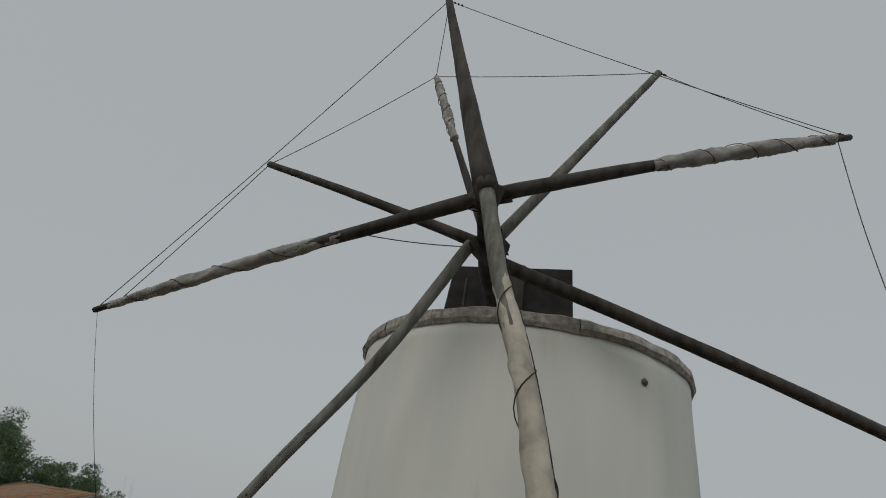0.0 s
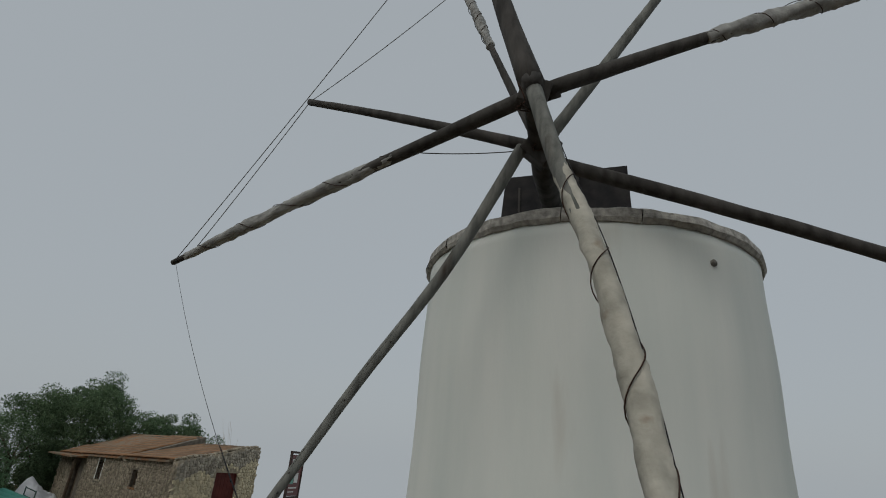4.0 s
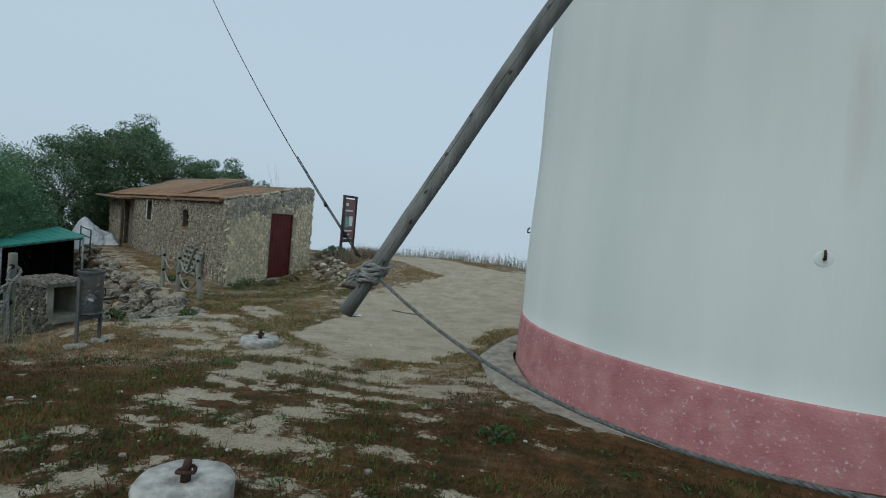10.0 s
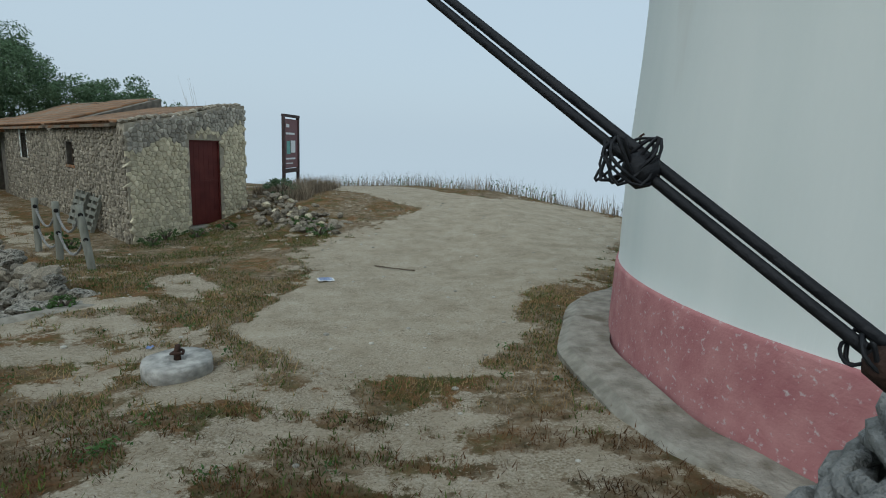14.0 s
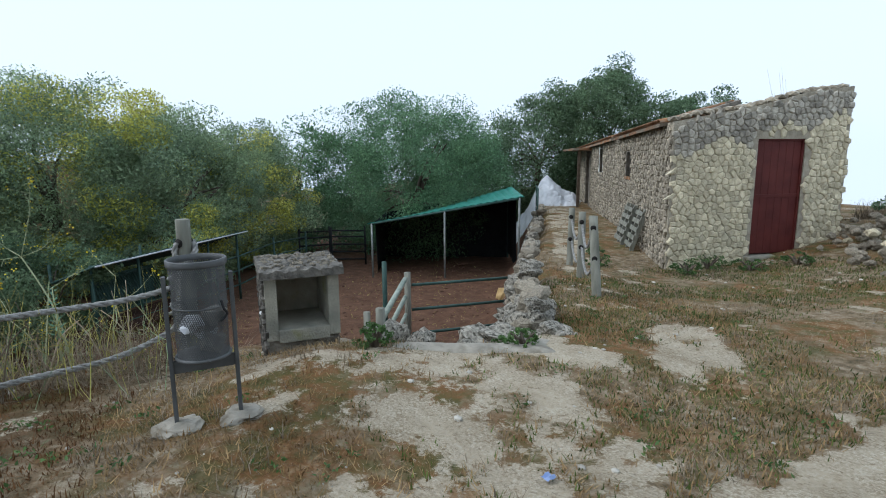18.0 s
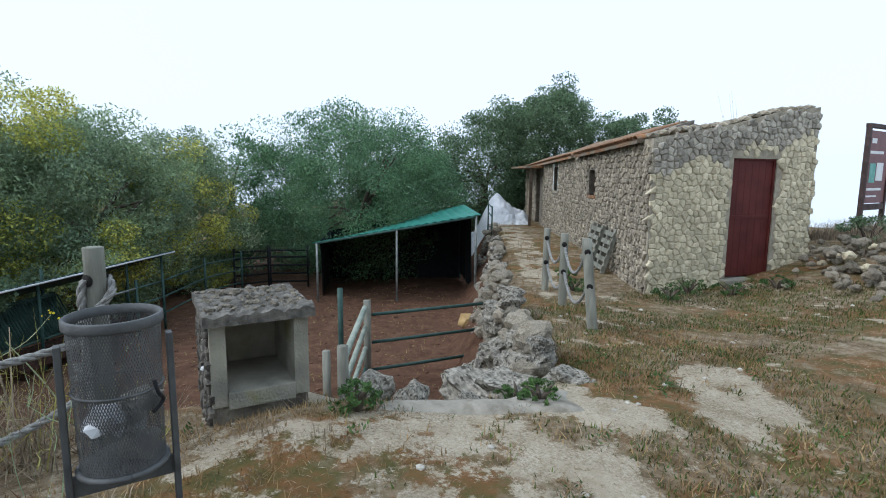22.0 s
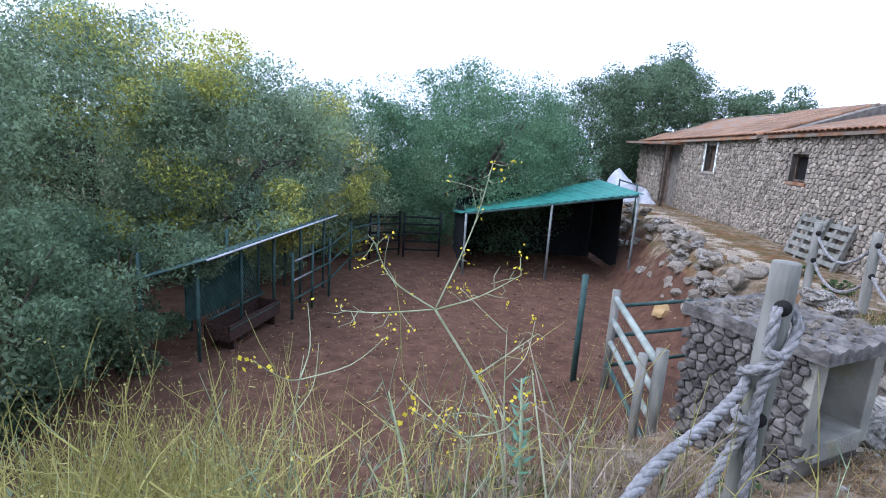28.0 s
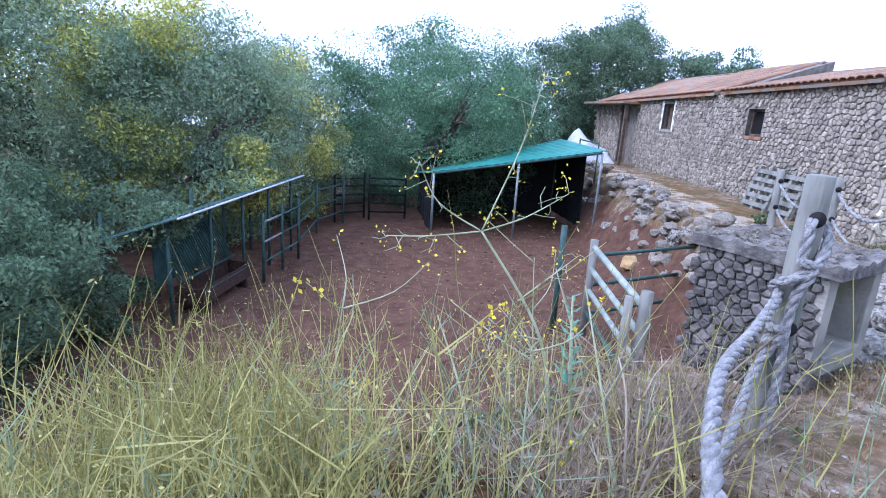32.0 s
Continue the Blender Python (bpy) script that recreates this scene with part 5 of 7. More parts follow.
# ---- rope fences ----
def fence_post(x, y, top, r, lean=(0, 0), label="", group="rope fence posts", holes=(0.2,)):
    g = hz(x, y)
    th = thing("fence_post", (x, y, g), label, "fence post", group)
    bm = bmesh.new()
    b, t = Vector((x, y, g - 0.15)), Vector((x + lean[0], y + lean[1], top))
    n = 10
    tube(bm, [b.lerp(t, i / n) for i in range(n + 1)] + [t + Vector((0, 0, 0.004))], [r * (1.06 - 0.08 * i / n) for i in range(n + 1)] + [r * 0.88], 16, 0.03, int(abs(x * 100)))
    part("post", bm, M_post, th, "", True)
    # each hole is a disc on the post, its inner shade painted near-black
    for h in holes:
        c = b.lerp(t, 1 - h / (top - g + 0.15))
        for s in (-1, 1):
            o = Vector((0.6 * s, -0.8 * s, 0)).normalized()
            bm = bmesh.new()
            tube(bm, [c + o * r * 0.9, c + o * (r + 0.003)], [0.036, 0.038], 12)
            part("rope_hole_disc", bm, M_painted_shade, th, "near-black disc painted as the shaded rope hole", True)
    return th, b, t


KNOTPOST, kb, kt = fence_post(-8.91, 10.34, -0.06, 0.058, (0.02, 0.0), "weathered round post with thick knotted rope", holes=(0.19, 0.72))


def rope_thing(name, lines, r, label, material=None, step=None):
    th = thing(name, tuple(lines[0][0]), label, "rope", "fence ropes")
    for ln in lines:
        bm = bmesh.new()
        rope(bm, ln, r, step=step)
        part("rope_run", bm, material or M_rope, th, "", True)
    return th


PF, PR = Vector((0.30, -0.954, 0)), Vector((0.954, 0.30, 0))  # towards the fence line's path side, and across it


def kp(z, right=0.0, front=0.085):
    return Vector((-8.895, 10.34, z)) + PR * right + PF * front


def knot(z, right, size, turns=2):
    """A lumpy overhand knot tied in the rope on the face of the post."""
    return [kp(z + size * 0.9 * math.cos(i * 0.9) - size * 0.1 * i / turns, right + size * math.sin(i * 1.35), 0.10 + 0.03 * math.cos(i * 1.9)) for i in range(7 * turns)]


runs = [smooth_line([kp(-0.25, 0.0, 0.04), kp(-0.27, 0.005, 0.075), kp(-0.36, 0.0), kp(-0.44, 0.0)] + knot(-0.48, 0.005, 0.048, 1) + [kp(-0.60, 0.01), kp(-0.78, 0.0), kp(-1.0, 0.015), kp(-1.35, 0.01)], 6),
        smooth_line([kp(-0.25, 0.0, -0.075), kp(-0.33, 0.09, -0.04), kp(-0.46, 0.055, 0.08), kp(-0.53, -0.03, 0.11), kp(-0.58, -0.09, 0.05), kp(-0.62, -0.06, 0.10), Vector((-8.88, 9.85, -0.67)), Vector((-8.78, 9.2, -0.66)), Vector((-8.45, 8.4, -0.62)), Vector((-7.9, 7.85, -0.5)), Vector((-7.6, 7.3, -0.02))], 8),
        smooth_line([kp(-0.76, 0.0, -0.06), kp(-0.78, -0.075, 0.02)] + knot(-0.80, -0.05, 0.036, 1) + [kp(-0.98, -0.08, 0.12), Vector((-8.86, 9.75, -1.12)), Vector((-8.70, 9.1, -1.12)), Vector((-8.3, 8.4, -1.08)), Vector((-7.95, 7.95, -0.95)), Vector((-7.6, 7.3, -0.58))], 7)]
rope_thing("fence_rope", runs, 0.024, "thick grey twisted rope knotted round the post", M_rope)
LEFT = [(-7.0, 5.95, 0.36), (-6.3, 4.6, 0.5), (-7.6, 7.3, 0.1)]
tops = []
for x, y, t in sorted(LEFT, key=lambda p: p[1]):
    fence_post(x, y, t, 0.06, (rng.uniform(-0.03, 0.03), 0.02), "grey round post strung with two sagging ropes", holes=(0.12, 0.68))
    tops.append((x, y, t))
for (ax_, ay_, at_), (bx_, by_, bt_) in zip(tops, tops[1:]):
    rope_thing("fence_rope", [sag((ax_, ay_, at_ - 0.12), (bx_, by_, bt_ - 0.12), 0.42), sag((ax_, ay_, at_ - 0.68), (bx_, by_, bt_ - 0.68), 0.38)], 0.024, "grey rope sagging between fence posts", step=0.045)
BARNF = [(-8.76, 15.22, -0.38, 0.06, (-0.26, 0.15)), (-9.98, 16.2, -0.46, 0.058, (-0.02, 0.02)), (-10.85, 16.85, -0.5, 0.055, (-0.03, 0.05))]
for x, y, t, r, lean in BARNF:
    fence_post(x, y, t, r, lean, "grey timber post beside the footpath, rope threaded through", holes=(0.15, 0.55))
for a, b in ((0, 1), (1, 2)):
    A, B = [(q[0] + q[4][0], q[1] + q[4][1], q[2]) for q in (BARNF[a], BARNF[b])]
    rope_thing("fence_rope", [sag((A[0], A[1], A[2] - 0.15), (B[0], B[1], B[2] - 0.15), 0.34), sag((A[0] + 0.05, A[1], A[2] - 0.55), (B[0], B[1], B[2] - 0.5), 0.36)], 0.022, "grey rope slung in loops between the footpath posts", step=0.045)

# ---- paddock gate ----
gate = thing("paddock_gate", (-12.1, 15.6, FLOOR), "three-rail green steel gate, closed, at the ramp", "gate")
g0, g2 = Vector((-12.36, 14.33, 0)), Vector((-11.80, 16.85, 0))
for p, top, r, nm, mt in ((g0, -1.62, 0.06, "gate_post", M_post), (g2, -1.58, 0.05, "gate_post", M_dkgreen), (Vector((-12.72, 14.05, 0)), -1.45, 0.045, "gate_post", M_dkgreen)):
    bm = bmesh.new()
    tube(bm, [(p.x, p.y, FLOOR - 0.1), (p.x, p.y, top)], r, 12)
    part(nm, bm, mt, gate, "", True)
for z in (-1.86, -2.32, -2.78):
    bm = bmesh.new()
    a, b = g0.lerp(g2, 0.03), g0.lerp(g2, 0.95)
    tube(bm, [(a.x, a.y, z), (b.x, b.y, z - 0.04)], 0.028, 10)
    part("rail", bm, M_dkgreen, gate, "", True)
bm = bmesh.new()
b = g0.lerp(g2, 0.95)
tube(bm, [(b.x, b.y, -1.84), (b.x, b.y, -2.88)], 0.028, 10)
part("stile", bm, M_dkgreen, gate, "", True)
bm = bmesh.new()
tube(bm, [(g2.x, g2.y, -1.9), (g2.x + 0.75, g2.y + 0.1, -1.86)], 0.022, 8)
part("wall_stay", bm, M_dkgreen, gate, "", True)
barrier = thing("rail_barrier", (-11.6, 13.6, FLOOR), "slanting mossy timber rails between two posts", "fence")
e0, e1 = Vector((-12.3, 14.25, 0)), Vector((-10.85, 13.05, 0))
for p, top, r in ((e1, -1.72, 0.07), (e1 + Vector((-0.12, -0.16, 0)), -1.78, 0.05)):
    bm = bmesh.new()
    tube(bm, [(p.x, p.y, FLOOR - 0.1), (p.x, p.y, top)], r, 12, 0.05, 3)
    part("post", bm, M_post, barrier, "", True)
for i, z in enumerate((-1.72, -2.05, -2.38, -2.72)):
    bm = bmesh.new()
    tube(bm, [(e0.x, e0.y, z), (e1.x, e1.y, z - 0.2)], 0.045 - 0.004 * i, 10, 0.05, i)
    part("rail", bm, M_gaterail if i < 3 else M_dkgreen, barrier, "pale mossy round rail", True)

# ---- shade shelter in the paddock ----
shed = thing("animal_shelter", (-18.5, 19.5, FLOOR), "steel-post animal shelter with green sheet roof and black netting", "shelter")
A, B = Vector((-18.45, 16.5, -1.47)), Vector((-15.85, 19.95, -0.73))
dA = (B - A)
dB = Vector((-0.83, 0.56, 0.0)).normalized() * 3.4
for f in (0, 0.5, 1):
    for back in (0, 1):
        p = A.lerp(B, f) + dB * 0.97 * back
        bm = bmesh.new()
        tube(bm, [(p.x, p.y, FLOOR - 0.1), (p.x, p.y, p.z - 0.04)], 0.032, 8)
        part("post", bm, M_pipe if not back else M_dkgreen, shed, "", True)
bm = bmesh.new()
n = 40
for i in range(n + 1):
    for j in range(2):
        p = A + dA * (-0.03 + 1.06 * i / n) + dB * j + Vector((0, 0, 0.012 * (1 if i % 2 else -1) + ((-0.42 + 0.5 * i / n) if j else 0)))
        bm.verts.new(p)
bm.verts.ensure_lookup_table()
for i in range(n):
    bm.faces.new((bm.verts[2 * i], bm.verts[2 * i + 2], bm.verts[2 * i + 3], bm.verts[2 * i + 1]))
r = bmesh.ops.extrude_face_region(bm, geom=list(bm.faces))
for v in r["geom"]:
    if isinstance(v, bmesh.types.BMVert):
        v.co.z -= 0.02
part("roof_sheet", bm, M_green, shed, "green corrugated roof sheet")
bm = bmesh.new()
tube(bm, [A - Vector((0, 0, 0.05)), B - Vector((0, 0, 0.05))], 0.03, 8)
part("front_beam", bm, M_dkgreen, shed, "", True)


def drape(name, pts, z0, material, parent, label):
    bm = bmesh.new()
    cols = []
    for i, p in enumerate(pts):
        o = Vector((0.05 * math.sin(i * 1.9), 0.05 * math.cos(i * 2.3), 0))
        cols.append((bm.verts.new((p.x + o.x, p.y + o.y, z0)), bm.verts.new((p.x, p.y, p.z - 0.05))))
    for a, b in zip(cols, cols[1:]):
        bm.faces.new((a[0], b[0], b[1], a[1]))
    r = bmesh.ops.extrude_face_region(bm, geom=list(bm.faces))
    for v in r["geom"]:
        if isinstance(v, bmesh.types.BMVert):
            v.co += Vector((0.012, 0.012, 0))
    return part(name, bm, material, parent, label)


drape("back_net", [(A + dB).lerp(B + dB, i / 16) for i in range(17)], FLOOR - 0.05, M_net, shed, "black shade netting")
drape("side_net", [A.lerp(A + dB, i / 10) for i in range(2, 11)], FLOOR - 0.05, M_net, shed, "black shade netting")
drape("side_net", [B.lerp(B + dB, i / 10) for i in range(3, 11)], FLOOR + 0.2, M_net, shed, "black shade netting")

# ---- feed rack with a lean-to roof ----
rack = thing("feed_rack", (-15.5, 10.0, FLOOR), "green hay rack and trough under a narrow corrugated roof", "feed rack")
ra, rb = Vector((-15.75, 9.6, -1.52)), Vector((-18.7, 13.02, -1.46))
rd = (rb - ra)
rw = Vector((-0.636, -0.77, 0)).normalized() * 1.15
bm = bmesh.new()
n = 64
for i in range(n + 1):
    for j in range(2):
        bm.verts.new(ra + rd * i / n + rw * j + Vector((0, 0, 0.03 * (i % 2) - 0.42 * j)))
bm.verts.ensure_lookup_table()
for i in range(n):
    bm.faces.new((bm.verts[2 * i], bm.verts[2 * i + 2], bm.verts[2 * i + 3], bm.verts[2 * i + 1]))
r = bmesh.ops.extrude_face_region(bm, geom=list(bm.faces))
for v in r["geom"]:
    if isinstance(v, bmesh.types.BMVert):
        v.co.z -= 0.015
part("roof_sheet", bm, M_dkgreen, rack, "dark green corrugated lean-to sheet")
bm = bmesh.new()
tube(bm, [ra + Vector((0, 0, -0.015)), rb + Vector((0, 0, -0.015))], 0.018, 6)
part("roof_edge", bm, M_tarp, rack, "", True)
for f in (0.03, 0.27, 0.5, 0.73, 0.97):
    for w in (0.2, 0.95):
        p = ra + rd * f + rw * w
        bm = bmesh.new()
        tube(bm, [(p.x, p.y, FLOOR - 0.1), (p.x, p.y, p.z - 0.02)], 0.028, 8)
        part("post", bm, M_dkgreen, rack, "", True)
f0, f1 = ra + rd * 0.12, ra + rd * 0.46
for i in range(26):
    p = f0.lerp(f1, i / 25) + rw * 0.3
    q = p + rw * 0.28
    bm = bmesh.new()
    tube(bm, [(p.x, p.y, -2.62), (q.x, q.y, -1.95)], 0.012, 5)
    part("rack_bar", bm, M_dkgreen, rack, "", True)
bm = bmesh.new()
pq = [f0 + rw * 0.62, f1 + rw * 0.62]
bm.faces.new([bm.verts.new(v) for v in ((pq[0].x, pq[0].y, -2.7), (pq[1].x, pq[1].y, -2.7), (pq[1].x, pq[1].y, -1.9), (pq[0].x, pq[0].y, -1.9))])
r = bmesh.ops.extrude_face_region(bm, geom=list(bm.faces))
for v in r["geom"]:
    if isinstance(v, bmesh.types.BMVert):
        v.co += Vector((0.02, 0.02, 0))
part("rack_panel", bm, M_dkgreen, rack, "dark green back panel")
for z, w in ((-2.6, 0.27), (-1.95, 0.58), (-2.75, 0.02)):
    bm = bmesh.new()
    a, b = f0 + rw * w, f1 + rw * w
    tube(bm, [(a.x, a.y, z), (b.x, b.y, z)], 0.02, 6)
    part("rack_rail", bm, M_dkgreen, rack, "", True)
tr = bmesh.new()
ang = math.atan2(rd.y, rd.x)
tm_ = Matrix.Translation(((f0 + rw * 0.2).x, (f0 + rw * 0.2).y, 0)) @ Matrix.Rotation(ang, 4, "Z")
L = (f1 - f0).length
for b6 in ((0, -0.22, -2.95, L, -0.19, -2.7), (0, 0.19, -2.95, L, 0.22, -2.7), (0, -0.19, -2.95, L, 0.19, -2.92), (0, -0.22, -2.95, 0.03, 0.22, -2.7), (L - 0.03, -0.22, -2.95, L, 0.22, -2.7)):
    box(tr, *b6, tm_, 0.006)
part("trough", tr, M_rust, rack, "rusty feed trough")
for k in (0.1, 0.9):
    part("trough_leg", box(bmesh.new(), L * k, -0.2, FLOOR - 0.05, L * k + 0.05, 0.2, -2.95, tm_, 0.005), M_rust, rack)
# rails and small gates at the far side
farf = thing("paddock_fence", (-18, 12.5, FLOOR), "dark steel rail fence along the trees", "fence")
pts = [ra + rd * 0.5 - rw * 0.1, ra + rd * 0.68 - rw * 0.1, ra + rd * 0.86 - rw * 0.1, Vector((-19.9, 14.0, 0)), Vector((-20.6, 15.2, 0))]
for p in pts:
    bm = bmesh.new()
    tube(bm, [(p.x, p.y, FLOOR - 0.1), (p.x, p.y, FLOOR + 1.25)], 0.03, 8)
    part("post", bm, M_dkgreen, farf, "", True)
for a, b in zip(pts, pts[1:]):
    for z in (0.35, 0.72, 1.08):
        bm = bmesh.new()
        tube(bm, [(a.x, a.y, FLOOR + z), (b.x, b.y, FLOOR + z)], 0.02, 6)
        part("rail", bm, M_pipe if z > 0.5 and a is pts[0] else M_dkgreen, farf, "", True)
for k, (cx, cy, an) in enumerate(((-20.9, 15.6, 100), (-20.5, 16.6, 75))):
    gt = thing("metal_gate", (cx, cy, FLOOR), "small dark rail gate by the trees", "gate", "far paddock gates")
    m = pose(cx, cy, FLOOR, 0, 0, an)
    for x in (-0.55, 0.55):
        bm = bmesh.new()
        tube(bm, [m @ Vector((x, 0, -0.05)), m @ Vector((x, 0, 1.3))], 0.03, 8)
        part("stile", bm, M_net, gt, "", True)
    for z in (0.25, 0.5, 0.75, 1.0, 1.2):
        bm = bmesh.new()
        tube(bm, [m @ Vector((-0.55, 0, z)), m @ Vector((0.55, 0, z - 0.06))], 0.026, 8)
        part("rail", bm, M_net, gt, "", True)

# ---- trees ----
def leaf_quads(cent, size, seed, aspect=0.42):
    """Leaves as bent little quads at the given points."""
    r0 = np.random.default_rng(seed)
    n = len(cent)
    d = r0.normal(size=(n, 3)) + np.array([0, 0, -0.25])
    d /= np.linalg.norm(d, axis=1, keepdims=True)
    s = np.cross(d, r0.normal(size=(n, 3)))
    s /= np.linalg.norm(s, axis=1, keepdims=True) + 1e-9
    ln = (size * r0.uniform(0.6, 1.35, n))[:, None]
    a, b = d * ln, s * ln * aspect
    return np.stack([cent - a * 0.5, cent + b * 0.5, cent + a * 0.5, cent - b * 0.5], 1)


def crown_points(c, rad, n, seed, nblob=60, spread=0.30):
    """Points in clumps near the surface of an uneven crown."""
    r0 = np.random.default_rng(seed)
    u = r0.normal(size=(nblob, 3))
    u /= np.linalg.norm(u, axis=1, keepdims=True)
    k = r0.uniform(0.45, 1.0, nblob) ** 0.5 * (1 + 0.07 * r0.normal(size=nblob))
    blob = np.array(c) + u * k[:, None] * np.array(rad)
    size = np.min(rad) * spread * r0.uniform(0.6, 1.3, nblob)
    pick = r0.integers(0, nblob, n)
    v = r0.normal(size=(n, 3))
    v /= np.linalg.norm(v, axis=1, keepdims=True)
    p = blob[pick] + v * (size[pick] * r0.uniform(0.3, 1.05, n) ** 0.6)[:, None] * np.array([1.1, 1.1, 0.75])
    return p, blob


def tree(x, y, top, rad, leaf, n, size, seed, label, base=None, accent=None, nblob=70, spread=0.30, low=0):
    g = hz(x, y)
    th = thing("tree", (x, y, g), label, "tree", "trees round the paddock")
    if low == 0:
        rad = (rad[0], rad[1], max(rad[2], (top - g) * 0.53))
    cz = top - rad[2]
    bm = bmesh.new()
    trunk_top = Vector((x + 0.2, y, min(cz, g + (cz - g) * 0.7 + 0.5)))
    tube(bm, smooth_line([(x, y, g - 0.2), (x + 0.12, y - 0.06, g + (trunk_top.z - g) * 0.5), trunk_top], 5), [0.22 - 0.011 * i for i in range(11)], 9, 0.1, seed)
    part("trunk", bm, M_bark, th, "", True)
    pts, blob = crown_points((x, y, cz), rad, n, seed, nblob, spread)
    r0 = random.Random(seed)
    for i in range(9):
        b = Vector(blob[r0.randrange(len(blob))]).lerp(trunk_top, 0.3)
        bm = bmesh.new()
        a = trunk_top - Vector((0, 0, r0.uniform(0, 0.5)))
        mid = a.lerp(b, 0.5) + Vector((r0.uniform(-0.3, 0.3), r0.uniform(-0.3, 0.3), r0.uniform(0, 0.4)))
        tube(bm, smooth_line([a, mid, b], 4), [0.09 - 0.009 * k for k in range(9)], 6)
        part("limb", bm, M_bark, th, "", True)
    if low:
        keep = pts[:, 2] > g + low
        pts = pts[keep]
    cr = quads("crown", leaf_quads(pts, size, seed), leaf)
    under(cr, th)
    tagged(cr, kind="stuff")
    if accent:
        m = crown_points((x, y, cz), np.array(rad) * 1.02, n // 3, seed + 99, 24, spread * 0.95)[0]
        ac = quads("young_leaves", leaf_quads(m, size, seed + 5), accent)
        under(ac, th)
        tagged(ac, "yellow-green young leaves", kind="stuff")
    return th


G1, G2, G3 = "dense dark-green tree in the mist", "grey-green acacia with yellow-tinged shoots", "rounded evergreen tree behind the shelter"
tree(-22.2, 8.8, 2.6, (2.8, 2.8, 3.1), M_leaf_g, 95000, 0.08, 11, G2, accent=M_leaf_y, nblob=230, spread=0.25)
tree(-20.0, 5.8, 2.5, (2.6, 2.6, 2.8), M_leaf_g, 80000, 0.08, 12, G1, nblob=200, spread=0.25)
tree(-20.8, 11.6, 1.9, (2.2, 2.2, 2.7), M_leaf_g, 70000, 0.08, 13, G2, accent=M_leaf_y, nblob=160, spread=0.26)
tree(-22.4, 14.0, 1.4, (2.0, 2.0, 2.4), M_leaf_g, 52000, 0.08, 14, G2, accent=M_leaf_y, nblob=130, spread=0.26)
tree(-24.6, 16.2, 1.7, (2.2, 2.2, 2.6), M_leaf_m, 26000, 0.11, 15, G1, nblob=120, spread=0.27)
tree(-22.4, 20.2, 2.65, (3.7, 3.6, 3.4), M_leaf_m, 125000, 0.09, 16, G3, nblob=460, spread=0.17)
tree(-24.2, 23.6, 1.3, (2.2, 2.2, 2.5), M_leaf_m, 40000, 0.1, 17, G3, nblob=160, spread=0.24)
tree(-24.5, 28.5, 3.4, (3.0, 3.0, 3.2), M_leaf_d, 60000, 0.12, 18, G1, nblob=190, spread=0.24)
tree(-22.6, 31.0, 4.7, (2.7, 2.7, 3.4), M_leaf_d, 80000, 0.12, 19, "tall dark tree rising behind the barn", nblob=200, spread=0.22)
tree(-19.0, 32.6, 3.1, (3.2, 3.0, 2.6), M_leaf_d, 70000, 0.12, 20, "tall dark tree rising behind the barn", nblob=200, spread=0.22)
tree(-27.5, 23.0, 1.9, (3.2, 3.2, 3.2), M_leaf_d, 28000, 0.14, 21, G1, nblob=140, spread=0.25)
tree(-27.0, 12.0, 2.2, (3.0, 3.0, 3.4), M_leaf_d, 28000, 0.14, 22, G1, nblob=140, spread=0.25)
tree(-17.8, 4.2, 0.6, (2.2, 2.2, 2.4), M_leaf_g, 50000, 0.09, 23, G2, nblob=170, spread=0.26)
tree(-15.6, 6.0, -0.6, (1.8, 1.7, 1.6), M_leaf_g, 34000, 0.085, 24, G2, nblob=120, spread=0.26)
tree(-14.0, 2.2, 0.0, (2.2, 2.2, 2.2), M_leaf_d, 20000, 0.15, 25, G1)
tree(-25.5, 5.0, 1.6, (3.2, 3.2, 3.4), M_leaf_d, 11000, 0.24, 27, G1)


def bush(x, y, r, h, leaf, n, size, seed, label, name="bush", category="bush", group="bushes on the bank"):
    g = hz(x, y)
    th = thing(name, (x, y, g), label, category, group)
    for i in range(5):
        bm = bmesh.new()
        a = i * 1.3
        tube(bm, smooth_line([(x, y, g - 0.05), (x + 0.3 * r * math.cos(a), y + 0.3 * r * math.sin(a), g + h * 0.5), (x + 0.6 * r * math.cos(a), y + 0.6 * r * math.sin(a), g + h * 0.85)], 4), [0.03 - 0.003 * k for k in range(9)], 5)
        part("branch", bm, M_bark, th, "", True)
    cr = quads("foliage", leaf_quads(crown_points((x, y, g + h * 0.5), (r, r, h * 0.55), n, seed, 26, 0.36)[0], size, seed), leaf)
    under(cr, th)
    tagged(cr, kind="stuff")


bush(-10.2, 5.2, 1.3, 2.6, M_leaf_d, 6000, 0.1, 31, "dark scrub rising from the bank")
bush(-11.2, 7.0, 1.2, 1.6, M_leaf_g, 5000, 0.1, 32, "grey-green scrub on the bank")
bush(-15.4, 7.1, 1.35, 2.4, M_leaf_d, 24000, 0.07, 36, "dark scrub beside the hay rack")
bush(-17.0, 8.6, 1.4, 2.0, M_leaf_d, 20000, 0.07, 37, "dark scrub beside the hay rack")
bush(-9.0, 3.0, 1.2, 2.6, M_leaf_d, 6000, 0.1, 33, "dark scrub rising from the bank")
bush(-7.4, 0.8, 1.3, 2.2, M_leaf_d, 6000, 0.1, 34, "dark scrub rising from the bank")
bush(-7.75, 22.3, 0.45, 0.55, M_leaf_d, 1500, 0.06, 35, "low dark bush beside the barn corner", group="")
